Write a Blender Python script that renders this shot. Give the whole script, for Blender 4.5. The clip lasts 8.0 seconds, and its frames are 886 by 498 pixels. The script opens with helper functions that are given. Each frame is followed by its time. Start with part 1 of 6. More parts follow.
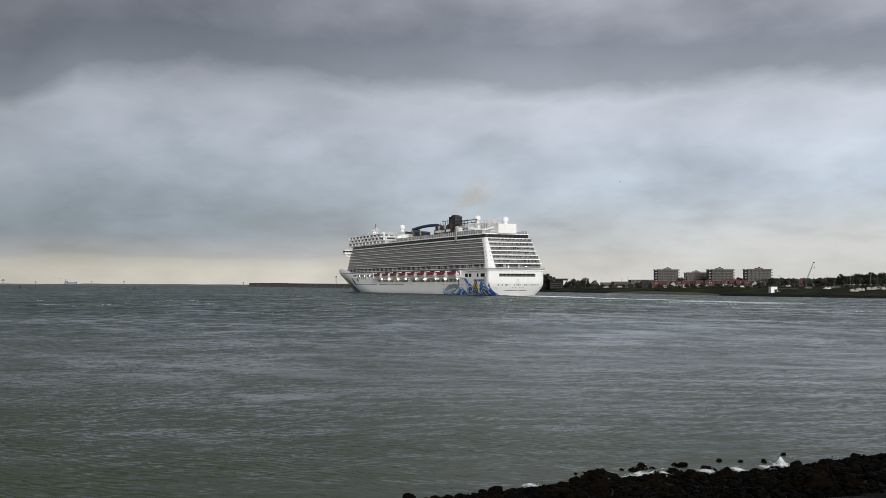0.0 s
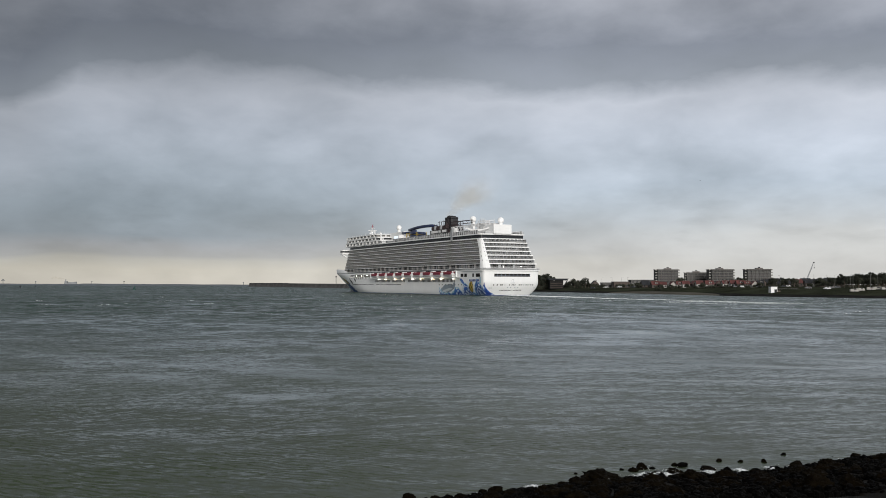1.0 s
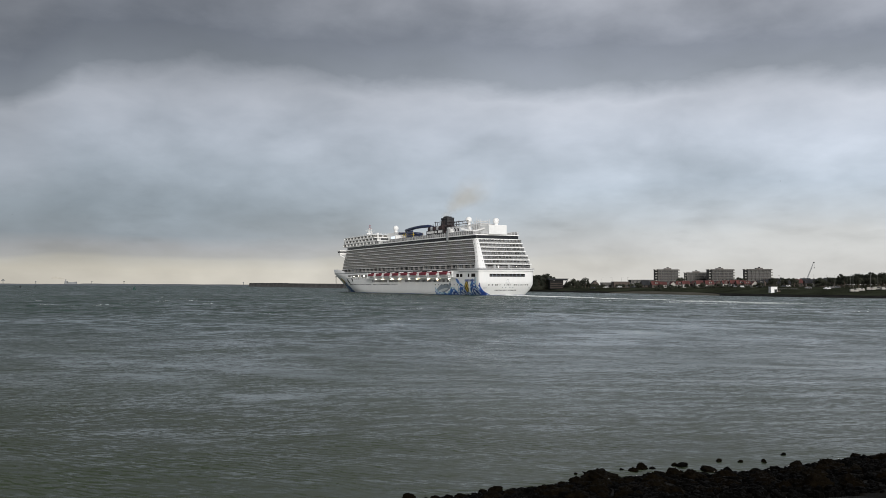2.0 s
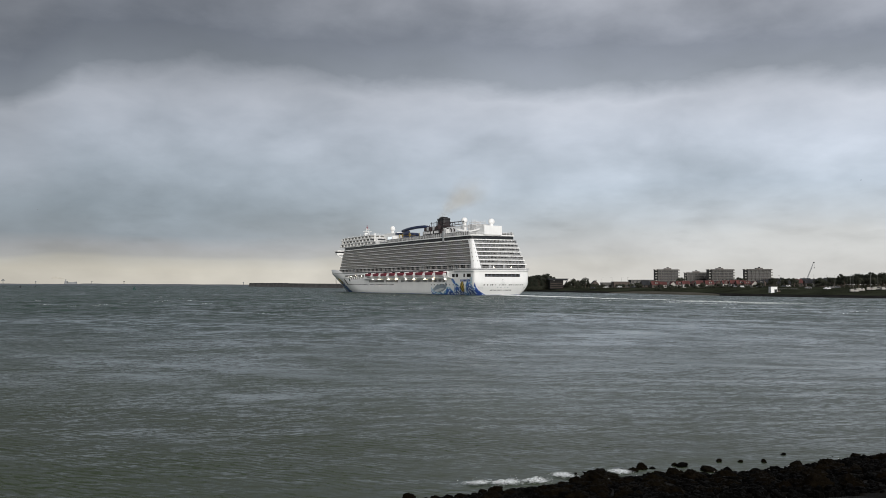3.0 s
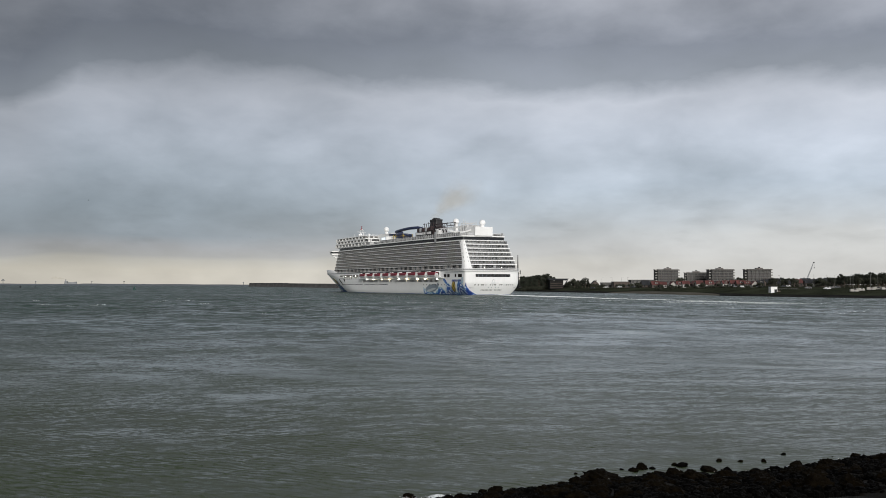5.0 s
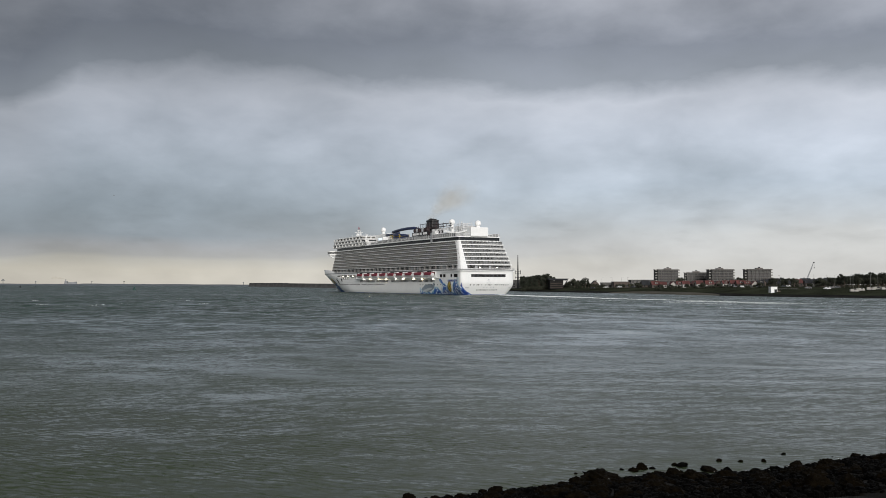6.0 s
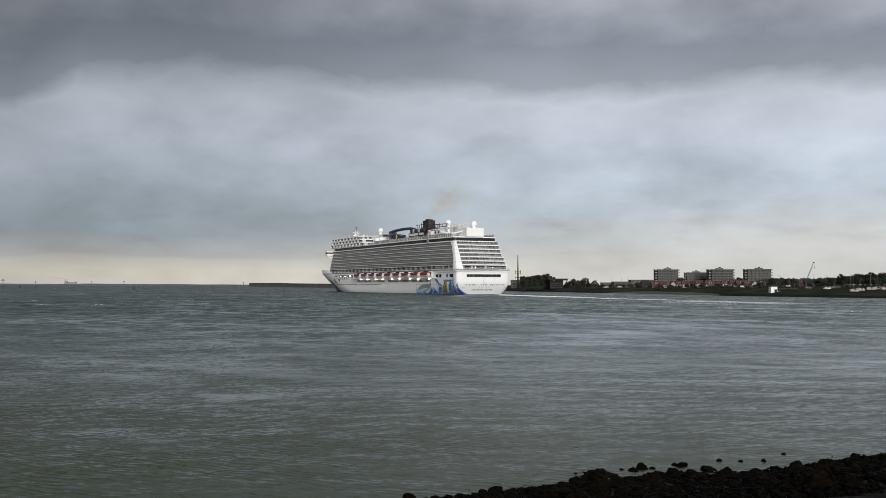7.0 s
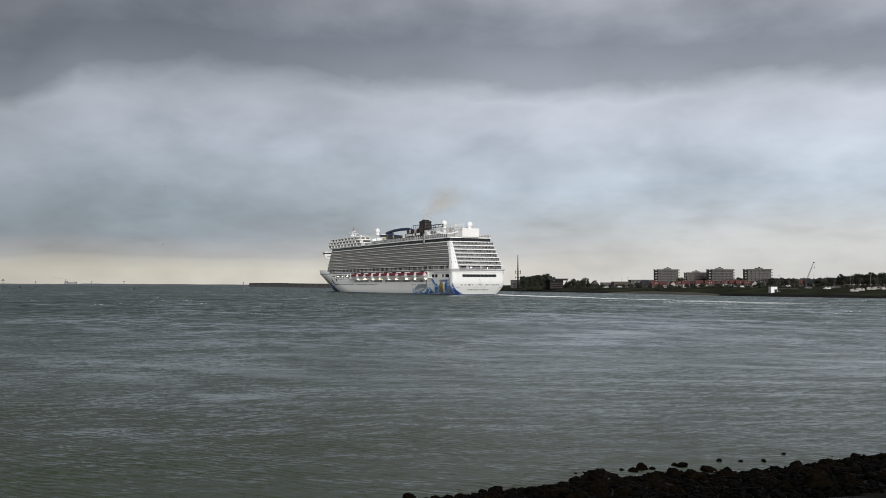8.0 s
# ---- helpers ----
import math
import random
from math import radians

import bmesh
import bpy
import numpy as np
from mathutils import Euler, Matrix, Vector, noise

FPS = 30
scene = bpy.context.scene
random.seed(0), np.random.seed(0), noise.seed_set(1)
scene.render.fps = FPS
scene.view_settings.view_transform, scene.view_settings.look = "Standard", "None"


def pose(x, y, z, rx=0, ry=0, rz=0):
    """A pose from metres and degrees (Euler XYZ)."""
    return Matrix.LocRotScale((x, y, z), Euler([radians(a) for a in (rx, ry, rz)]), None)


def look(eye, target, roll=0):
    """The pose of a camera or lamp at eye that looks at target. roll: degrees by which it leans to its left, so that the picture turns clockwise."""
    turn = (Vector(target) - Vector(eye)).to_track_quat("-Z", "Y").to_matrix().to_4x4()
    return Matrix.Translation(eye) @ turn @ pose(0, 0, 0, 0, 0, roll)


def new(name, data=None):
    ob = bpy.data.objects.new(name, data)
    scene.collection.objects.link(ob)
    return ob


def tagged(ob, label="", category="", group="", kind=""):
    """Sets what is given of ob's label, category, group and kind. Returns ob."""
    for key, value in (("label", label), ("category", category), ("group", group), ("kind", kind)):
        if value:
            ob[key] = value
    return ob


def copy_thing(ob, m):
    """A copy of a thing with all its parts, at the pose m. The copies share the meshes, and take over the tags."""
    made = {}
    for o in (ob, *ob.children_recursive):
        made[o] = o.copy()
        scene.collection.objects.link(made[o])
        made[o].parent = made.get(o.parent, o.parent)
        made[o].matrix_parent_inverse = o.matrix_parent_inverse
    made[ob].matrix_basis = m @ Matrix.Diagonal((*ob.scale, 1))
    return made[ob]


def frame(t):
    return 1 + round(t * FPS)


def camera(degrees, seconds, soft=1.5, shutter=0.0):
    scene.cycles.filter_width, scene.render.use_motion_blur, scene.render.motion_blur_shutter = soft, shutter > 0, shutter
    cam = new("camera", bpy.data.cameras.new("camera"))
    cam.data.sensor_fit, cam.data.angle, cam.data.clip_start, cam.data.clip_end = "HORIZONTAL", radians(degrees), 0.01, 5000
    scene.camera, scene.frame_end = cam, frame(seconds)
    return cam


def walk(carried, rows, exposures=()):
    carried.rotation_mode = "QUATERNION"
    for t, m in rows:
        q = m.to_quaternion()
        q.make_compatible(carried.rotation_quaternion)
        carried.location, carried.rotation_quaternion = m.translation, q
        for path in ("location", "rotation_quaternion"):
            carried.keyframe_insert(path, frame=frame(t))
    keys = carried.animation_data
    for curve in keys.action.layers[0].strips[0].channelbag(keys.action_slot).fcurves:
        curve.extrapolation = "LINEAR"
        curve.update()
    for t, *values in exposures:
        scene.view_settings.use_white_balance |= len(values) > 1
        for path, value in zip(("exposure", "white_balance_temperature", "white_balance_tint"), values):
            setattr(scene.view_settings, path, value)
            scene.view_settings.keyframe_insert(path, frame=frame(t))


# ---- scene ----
cam = camera(52.2, 8.0, soft=0.5)
EYE = (0.0, 0.0, 7.6)
VIEW = pose(*EYE, 90 + 2.194, 0, 0)
walk(cam, [(0.0, VIEW), (8.0, VIEW)])

# ---- sky and light ----
SUN_EL, SUN_AZ = radians(15), radians(172)


def nodes_of(tree):
    tree.nodes.clear()

    def add(kind, *links, **values):
        n = tree.nodes.new(kind)
        for k, v in values.items():
            if k.startswith("i_"):
                n.inputs[k[2:].replace("_", " ")].default_value = v
            elif k == "operation":
                n.operation = v
            elif k == "blend_type":
                n.blend_type = v
            elif k == "data_type":
                n.data_type = v
            elif k == "clamp":
                n.clamp = v
        for socket, source in links:
            tree.links.new(source, n.inputs[socket])
        return n
    return add


def ramp_node(add, source, stops):
    r = add("ShaderNodeValToRGB", ("Fac", source))
    e = r.color_ramp.elements
    while len(e) < len(stops):
        e.new(0.5)
    for el, (p, c) in zip(e, stops):
        el.position = p
        el.color = (*c, 1) if len(c) == 3 else c
    return r.outputs["Color"]


def grey(v):
    return (v, v, v)


def build_sky():
    world = bpy.data.worlds.new("overcast_sky")
    scene.world = world
    world.use_nodes = True
    add = nodes_of(world.node_tree)
    co = add("ShaderNodeTexCoord").outputs["Generated"]
    xyz = add("ShaderNodeSeparateXYZ", ("Vector", co))

    def math_(op, a, b=None):
        n = add("ShaderNodeMath", operation=op)
        for i, v in enumerate((a, b)):
            if v is None:
                continue
            if isinstance(v, (int, float)):
                n.inputs[i].default_value = v
            else:
                world.node_tree.links.new(v, n.inputs[i])
        return n.outputs[0]

    el = math_("ARCSINE", xyz.outputs["Z"])
    az = math_("ARCTAN2", xyz.outputs["X"], xyz.outputs["Y"])
    # cloud fields, stretched along the horizon
    flat = add("ShaderNodeCombineXYZ", ("X", az), ("Y", el))
    m1 = add("ShaderNodeMapping", ("Vector", flat.outputs[0]))
    m1.inputs["Scale"].default_value = (2.8, 6.0, 1.0)
    m1.inputs["Location"].default_value = SKY_A
    n1 = add("ShaderNodeTexNoise", ("Vector", m1.outputs[0]), i_Scale=1.0, i_Detail=5.0, i_Roughness=0.5, i_Distortion=0.1)
    m2 = add("ShaderNodeMapping", ("Vector", flat.outputs[0]))
    m2.inputs["Scale"].default_value = (7.5, 15.0, 1.0)
    m2.inputs["Location"].default_value = SKY_B
    n2 = add("ShaderNodeTexNoise", ("Vector", m2.outputs[0]), i_Scale=1.0, i_Detail=6.0, i_Roughness=0.5, i_Distortion=0.12)
    # fine wisps everywhere in the cloud
    m4 = add("ShaderNodeMapping", ("Vector", flat.outputs[0]))
    m4.inputs["Scale"].default_value = (16.0, 36.0, 1.0)
    m4.inputs["Rotation"].default_value = (0, 0, radians(9))
    n4 = add("ShaderNodeTexNoise", ("Vector", m4.outputs[0]), i_Scale=1.0, i_Detail=10.0, i_Roughness=0.6, i_Distortion=0.35)
    w1 = math_("MULTIPLY", math_("SUBTRACT", n1.outputs["Fac"], 0.5), 0.03)
    w2 = math_("MULTIPLY", math_("SUBTRACT", n2.outputs["Fac"], 0.5), 0.06)
    w4 = math_("MULTIPLY", math_("SUBTRACT", n4.outputs["Fac"], 0.5), 0.028)
    tilt = math_("ADD", math_("MULTIPLY", az, 0.02), 0.018)
    # the dark shelf hangs lower at the left end of the view
    drop = math_("MULTIPLY", math_("ADD", math_("ADD", az, math_("MULTIPLY", w1, 2.0)), 0.385), -18.0)
    sag = math_("MULTIPLY", math_("MINIMUM", math_("MAXIMUM", drop, 0.0), 1.0), 0.042)
    warped = math_("ADD", math_("ADD", math_("ADD", math_("ADD", el, w1), w2), w4), math_("ADD", tilt, sag))
    u = math_("DIVIDE", warped, 0.5)
    bands = ramp_node(add, u, SKY_STOPS)
    # the clearer strip over the horizon
    u2 = math_("DIVIDE", math_("ADD", el, math_("MULTIPLY", w2, 0.35)), 0.12)
    strip_l = ramp_node(add, u2, SKY_LOW)
    strip_r = ramp_node(add, u2, SKY_LOW_R)
    across = ramp_node(add, math_("ADD", math_("MULTIPLY", math_("ADD", az, w1), 1.6), 0.45), [(0.0, grey(0)), (1.0, grey(1))])
    two = add("ShaderNodeMix", ("Factor", across), data_type="RGBA")
    world.node_tree.links.new(strip_l, two.inputs[6])
    world.node_tree.links.new(strip_r, two.inputs[7])
    strip = two.outputs[2]
    mask = ramp_node(add, u2, [(0.0, grey(1)), (0.45, grey(1)), (0.9, grey(0.0))])
    mix = add("ShaderNodeMix", ("Factor", mask), data_type="RGBA")
    world.node_tree.links.new(bands, mix.inputs[6])
    world.node_tree.links.new(strip, mix.inputs[7])
    # soft billows
    bil = ramp_node(add, n2.outputs["Fac"], [(0.28, grey(0.82)), (0.72, grey(1.18))])
    tex = add("ShaderNodeMix", data_type="RGBA", blend_type="MULTIPLY")
    tex.inputs[0].default_value = 1.0
    world.node_tree.links.new(mix.outputs[2], tex.inputs[6])
    world.node_tree.links.new(bil, tex.inputs[7])
    # small ragged puffs low over the horizon
    m3 = add("ShaderNodeMapping", ("Vector", flat.outputs[0]))
    m3.inputs["Scale"].default_value = (13.0, 48.0, 1.0)
    n3 = add("ShaderNodeTexNoise", ("Vector", m3.outputs[0]), i_Scale=1.0, i_Detail=4.0, i_Roughness=0.5)
    puffs = ramp_node(add, n3.outputs["Fac"], [(0.52, grey(1.0)), (0.74, grey(0.84))])
    tex2 = add("ShaderNodeMix", data_type="RGBA", blend_type="MULTIPLY")
    near_low = ramp_node(add, u2, [(0.2, grey(0)), (0.4, grey(1)), (0.7, grey(0.8)), (1.0, grey(0))])
    world.node_tree.links.new(near_low, tex2.inputs[0])
    world.node_tree.links.new(tex.outputs[2], tex2.inputs[6])
    world.node_tree.links.new(puffs, tex2.inputs[7])
    tex = tex2
    # the cloud is thinner and brighter on the side of the hidden sun
    back = math_("ADD", math_("MULTIPLY", xyz.outputs["Y"], -0.5), 0.5)
    back = math_("ADD", 1.0, math_("MULTIPLY", math_("POWER", math_("MAXIMUM", back, 0.0), 1.5), SKY_BACK))
    # it also lightens from left to right along the horizon
    side = math_("ADD", 1.0, math_("MULTIPLY", xyz.outputs["X"], 0.5))
    back = math_("MULTIPLY", back, side)
    # a brighter rift in the cloud a little right of the middle
    off = math_("DIVIDE", math_("SUBTRACT", az, 0.10), 0.17)
    rift = math_("MULTIPLY", math_("POWER", 2.718, math_("MULTIPLY", math_("MULTIPLY", off, off), -1.0)), 0.13)
    back = math_("MULTIPLY", back, math_("ADD", 0.985, math_("MULTIPLY", rift, 0.6)))
    # the shelf of cloud overhead is thinnest over the middle and heavy to the left
    high = math_("MINIMUM", math_("MAXIMUM", math_("DIVIDE", math_("SUBTRACT", el, 0.19), 0.06), 0.0), 1.0)
    thick = math_("ADD", math_("MULTIPLY", rift, 1.9), math_("SUBTRACT", math_("MULTIPLY", math_("MAXIMUM", math_("MINIMUM", az, 0.5), -0.5), 0.22), 0.05))
    back = math_("MULTIPLY", back, math_("ADD", 1.0, math_("MULTIPLY", high, thick)))
    back = math_("MULTIPLY", back, math_("ADD", 1.0, math_("MULTIPLY", math_("SUBTRACT", n4.outputs["Fac"], 0.5), 0.17)))
    clouds = add("ShaderNodeVectorMath", ("Vector", tex.outputs[2]), operation="SCALE")
    world.node_tree.links.new(back, clouds.inputs["Scale"])
    air = add("ShaderNodeTexSky")
    air.sky_type, air.sun_disc = "NISHITA", False
    air.sun_elevation, air.sun_rotation = SUN_EL, SUN_AZ
    thin = add("ShaderNodeVectorMath", ("Vector", air.outputs[0]), operation="SCALE")
    thin.inputs["Scale"].default_value = 0.006
    both = add("ShaderNodeVectorMath", operation="ADD")
    world.node_tree.links.new(clouds.outputs[0], both.inputs[0])
    world.node_tree.links.new(thin.outputs[0], both.inputs[1])
    bg = add("ShaderNodeBackground", ("Color", both.outputs[0]), i_Strength=1.0)
    add("ShaderNodeOutputWorld", ("Surface", bg.outputs[0]))


SKY_A, SKY_B, SKY_BACK = (3.1, 1.7, 0.0), (8.4, 2.3, 0.0), 0.7
SKY_STOPS = [(0.0, (0.38, 0.39, 0.40)), (0.15, (0.325, 0.38, 0.445)), (0.25, (0.395, 0.45, 0.52)), (0.36, (0.45, 0.49, 0.56)), (0.44, (0.44, 0.465, 0.52)),
             (0.488, (0.235, 0.255, 0.29)), (0.555, (0.185, 0.20, 0.235)), (0.65, (0.25, 0.262, 0.295)), (0.78, (0.28, 0.29, 0.31)), (1.0, (0.40, 0.41, 0.43))]
SKY_LOW = [(0.0, (0.64, 0.605, 0.535)), (0.14, (0.62, 0.59, 0.52)), (0.215, (0.53, 0.52, 0.485)), (0.25, (0.43, 0.435, 0.44)), (0.33, (0.385, 0.40, 0.43)), (0.43, (0.305, 0.35, 0.405)), (0.7, (0.31, 0.365, 0.425)), (1.0, (0.35, 0.40, 0.455))]
SKY_LOW_R = [(0.0, (0.57, 0.565, 0.55)), (0.3, (0.525, 0.53, 0.53)), (0.6, (0.46, 0.475, 0.49)), (1.0, (0.40, 0.43, 0.46))]
build_sky()

sun = new("sun", bpy.data.lights.new("sun", "SUN"))
sun.data.energy, sun.data.angle, sun.data.color = 2.2, radians(25), (1.0, 0.96, 0.90)
sun.matrix_world = look((-200 * math.sin(SUN_AZ) * -1, 200 * math.cos(SUN_AZ), 200 * math.tan(SUN_EL)), (0, 0, 0))

# ---- materials ----
def material(name, colour, rough=0.6, metal=0.0, vary=0.15, scale=1.0, bump=0.0, detail=12.0, spec=0.5, streak=0.0, coat=0.0):
    """A plain painted or natural surface with variation at two scales; streak draws the variation out downwards."""
    m = bpy.data.materials.new(name)
    m.use_nodes = True
    add = nodes_of(m.node_tree)
    co = add("ShaderNodeTexCoord").outputs["Object"]
    mp = add("ShaderNodeMapping", ("Vector", co))
    mp.inputs["Scale"].default_value = (1, 1, 1 - streak)
    big = add("ShaderNodeTexNoise", ("Vector", mp.outputs[0]), i_Scale=scale * 0.35, i_Detail=4.0)
    fine = add("ShaderNodeTexNoise", ("Vector", mp.outputs[0]), i_Scale=scale * detail, i_Detail=6.0, i_Roughness=0.6)
    mean = add("ShaderNodeMath", ("Value", big.outputs["Fac"]), operation="ADD")
    m.node_tree.links.new(fine.outputs["Fac"], mean.inputs[1])
    half = add("ShaderNodeMath", ("Value", mean.outputs[0]), operation="MULTIPLY")
    half.inputs[1].default_value = 0.5
    lo = tuple(max(0.0, c * (1 - vary * 2)) for c in colour)
    hi = tuple(min(1.0, c * (1 + vary * 2)) for c in colour)
    col = ramp_node(add, half.outputs[0], [(0.3, lo), (0.5, colour), (0.7, hi)])
    p = add("ShaderNodeBsdfPrincipled", ("Base Color", col), i_Roughness=rough, i_Metallic=metal)
    p.inputs["Specular IOR Level"].default_value = spec
    p.inputs["Coat Weight"].default_value = coat
    if bump:
        b = add("ShaderNodeBump", ("Height", half.outputs[0]), i_Strength=bump, i_Distance=0.3 / scale)
        m.node_tree.links.new(b.outputs[0], p.inputs["Normal"])
    add("ShaderNodeOutputMaterial", ("Surface", p.outputs[0]))
    return m


def glowing(name, colour, power):
    m = bpy.data.materials.new(name)
    m.use_nodes = True
    add = nodes_of(m.node_tree)
    e = add("ShaderNodeEmission", i_Color=(*colour, 1), i_Strength=power)
    add("ShaderNodeOutputMaterial", ("Surface", e.outputs[0]))
    return m


def water_material():
    """Silty estuary water: wind ripples, longer waves, and slicks where the ripples lie down."""
    m = bpy.data.materials.new("silty_water")
    m.use_nodes = True
    add = nodes_of(m.node_tree)
    link = m.node_tree.links.new
    co = add("ShaderNodeTexCoord").outputs["Object"]

    def noise_at(sx, sy, rot, detail, rough, dist=0.0):
        mp = add("ShaderNodeMapping", ("Vector", co))
        mp.vector_type = "TEXTURE"
        mp.inputs["Scale"].default_value = (1 / sx, 1 / sy, 1)
        mp.inputs["Rotation"].default_value = (0, 0, radians(rot))
        return add("ShaderNodeTexNoise", ("Vector", mp.outputs[0]), i_Scale=1.0, i_Detail=detail, i_Roughness=rough, i_Distortion=dist).outputs["Fac"]

    slick = noise_at(0.024, 0.036, -5, 9, 0.68, 1.2)
    slick_f = ramp_node(add, slick, [(0.38, grey(1.16)), (0.50, grey(1.0)), (0.61, grey(0.70))])

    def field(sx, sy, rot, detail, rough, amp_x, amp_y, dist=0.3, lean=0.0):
        """Slopes of one family of waves, as a vector around zero; lean keeps only viewer-facing tilts, which darken it.
        """
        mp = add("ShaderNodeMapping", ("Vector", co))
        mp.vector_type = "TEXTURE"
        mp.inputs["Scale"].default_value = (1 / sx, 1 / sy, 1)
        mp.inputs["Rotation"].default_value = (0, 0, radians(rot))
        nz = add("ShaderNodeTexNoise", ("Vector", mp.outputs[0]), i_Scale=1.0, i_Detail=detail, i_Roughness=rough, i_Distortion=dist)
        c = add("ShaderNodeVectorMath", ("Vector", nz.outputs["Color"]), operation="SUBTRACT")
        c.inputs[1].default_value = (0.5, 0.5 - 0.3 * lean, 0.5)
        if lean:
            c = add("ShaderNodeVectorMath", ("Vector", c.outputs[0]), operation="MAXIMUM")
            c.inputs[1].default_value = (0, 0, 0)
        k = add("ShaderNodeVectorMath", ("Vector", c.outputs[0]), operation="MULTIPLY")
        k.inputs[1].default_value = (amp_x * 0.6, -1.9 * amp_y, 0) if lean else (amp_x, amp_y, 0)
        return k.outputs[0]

    def total(a, b):
        n = add("ShaderNodeVectorMath", operation="ADD")
        link(a, n.inputs[0])
        link(b, n.inputs[1])
        return n.outputs[0]

    # lean tilts the normals one way, toward the viewer, to darken grazing water
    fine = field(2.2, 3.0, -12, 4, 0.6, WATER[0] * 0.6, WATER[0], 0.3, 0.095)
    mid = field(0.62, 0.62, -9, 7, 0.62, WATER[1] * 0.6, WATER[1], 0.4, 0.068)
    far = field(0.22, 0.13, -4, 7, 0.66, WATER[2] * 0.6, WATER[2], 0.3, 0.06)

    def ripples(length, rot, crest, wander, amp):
        """Long-crested ripples: the face of each crest leans to the near shore, which draws it darker; they come and go
        in patches.
        """
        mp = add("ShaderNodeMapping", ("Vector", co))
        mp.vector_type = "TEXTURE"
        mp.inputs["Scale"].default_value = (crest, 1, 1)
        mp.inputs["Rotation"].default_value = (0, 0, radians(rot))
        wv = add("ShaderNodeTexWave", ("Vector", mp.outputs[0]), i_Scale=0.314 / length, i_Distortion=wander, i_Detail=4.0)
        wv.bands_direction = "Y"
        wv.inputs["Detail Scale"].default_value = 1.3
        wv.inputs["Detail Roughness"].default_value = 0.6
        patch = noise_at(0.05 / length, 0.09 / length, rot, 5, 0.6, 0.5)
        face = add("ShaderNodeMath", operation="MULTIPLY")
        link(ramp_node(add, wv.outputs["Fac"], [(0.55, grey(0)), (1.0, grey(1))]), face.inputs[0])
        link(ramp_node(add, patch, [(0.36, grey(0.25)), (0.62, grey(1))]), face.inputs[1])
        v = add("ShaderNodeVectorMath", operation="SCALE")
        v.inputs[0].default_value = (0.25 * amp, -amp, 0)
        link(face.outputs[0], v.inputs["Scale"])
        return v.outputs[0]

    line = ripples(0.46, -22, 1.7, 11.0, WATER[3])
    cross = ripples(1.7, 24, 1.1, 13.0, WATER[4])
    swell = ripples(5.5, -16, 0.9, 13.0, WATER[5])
    # slope gain by distance: steepest at the near dike to darken it, gentlest near 80 m, steep over the channel
    place = add("ShaderNodeSeparateXYZ", ("Vector", co))
    share = add("ShaderNodeMapRange", ("Value", place.outputs["Y"]))
    share.inputs["From Min"].default_value = 0.0
    share.inputs["From Max"].default_value = 400.0

    def grown(v, stops):
        """Waves of one family that grow with the distance from the lee shore."""
        n = add("ShaderNodeVectorMath", ("Vector", v), operation="SCALE")
        link(ramp_node(add, share.outputs[0], stops), n.inputs["Scale"])
        return n.outputs[0]

    far = grown(far, [(0.1, grey(0.10)), (0.25, grey(0.3)), (0.6, grey(1.0))])
    mid = grown(mid, [(0.1, grey(0.25)), (0.2, grey(0.5)), (0.6, grey(1.0))])
    fine = grown(fine, [(0.08, grey(0.55)), (0.2, grey(0.8)), (0.5, grey(1.0))])
    line = grown(line, [(0.1, grey(1.0)), (0.25, grey(0.9)), (0.45, grey(0.2))])
    cross = grown(cross, [(0.1, grey(0.45)), (0.25, grey(1.0)), (0.5, grey(0.4))])
    swell = grown(swell, [(0.15, grey(0.1)), (0.4, grey(0.8)), (0.7, grey(1.0))])
    chop = total(total(total(total(total(fine, mid), far), line), cross), swell)
    sc = add("ShaderNodeVectorMath", ("Vector", chop), operation="SCALE")
    wind = ramp_node(add, share.outputs[0], [(0.085, grey(2.0)), (0.10, grey(1.65)), (0.135, grey(1.15)), (0.20, grey(0.80)), (0.30, grey(0.94)), (0.42, grey(1.15)), (0.7, grey(1.7)), (1.0, grey(2.0))])
    force = add("ShaderNodeMath", operation="MULTIPLY")
    streak = noise_at(0.013, 0.085, -44, 8, 0.66, 0.6)
    streak_f = ramp_node(add, streak, [(0.38, grey(1.16)), (0.54, grey(1.0)), (0.62, grey(0.42))])
    both = add("ShaderNodeMath", operation="MULTIPLY")
    link(slick_f, both.inputs[0])
    link(streak_f, both.inputs[1])
    # the broad smooth lane that the ship has left behind it
    lane = add("ShaderNodeMapping", ("Vector", co))
    lane.inputs["Location"].default_value = (-0.62, -1.0, 0)
    lane.inputs["Scale"].default_value = (1 / 45, 1 / 115, 0)
    reach = add("ShaderNodeVectorMath", ("Vector", lane.outputs[0]), operation="LENGTH")
    lane_f = ramp_node(add, reach.outputs["Value"], [(0.25, grey(0.80)), (0.7, grey(1.0)), (1.0, grey(1.25))])
    calm = add("ShaderNodeMath", operation="MULTIPLY")
    link(both.outputs[0], calm.inputs[0])
    link(lane_f, calm.inputs[1])
    # narrow smooth trails along the ship's course
    ragged = add("ShaderNodeTexNoise", ("Vector", co), i_Scale=0.11, i_Detail=8.0, i_Roughness=0.68)
    for x0, y0, x1, y1, wide in ((7, 174, 51, 113, 3.4), (0, 103, 30, 90, 1.6), (14, 250, 78, 160, 5.0), (46, 330, 150, 225, 7.0), (30, 96, 52, 84, 1.5)):
        mp = add("ShaderNodeMapping", ("Vector", co))
        mp.vector_type = "TEXTURE"
        mp.inputs["Location"].default_value = ((x0 + x1) / 2, (y0 + y1) / 2, 0)
        mp.inputs["Rotation"].default_value = (0, 0, math.atan2(y1 - y0, x1 - x0))
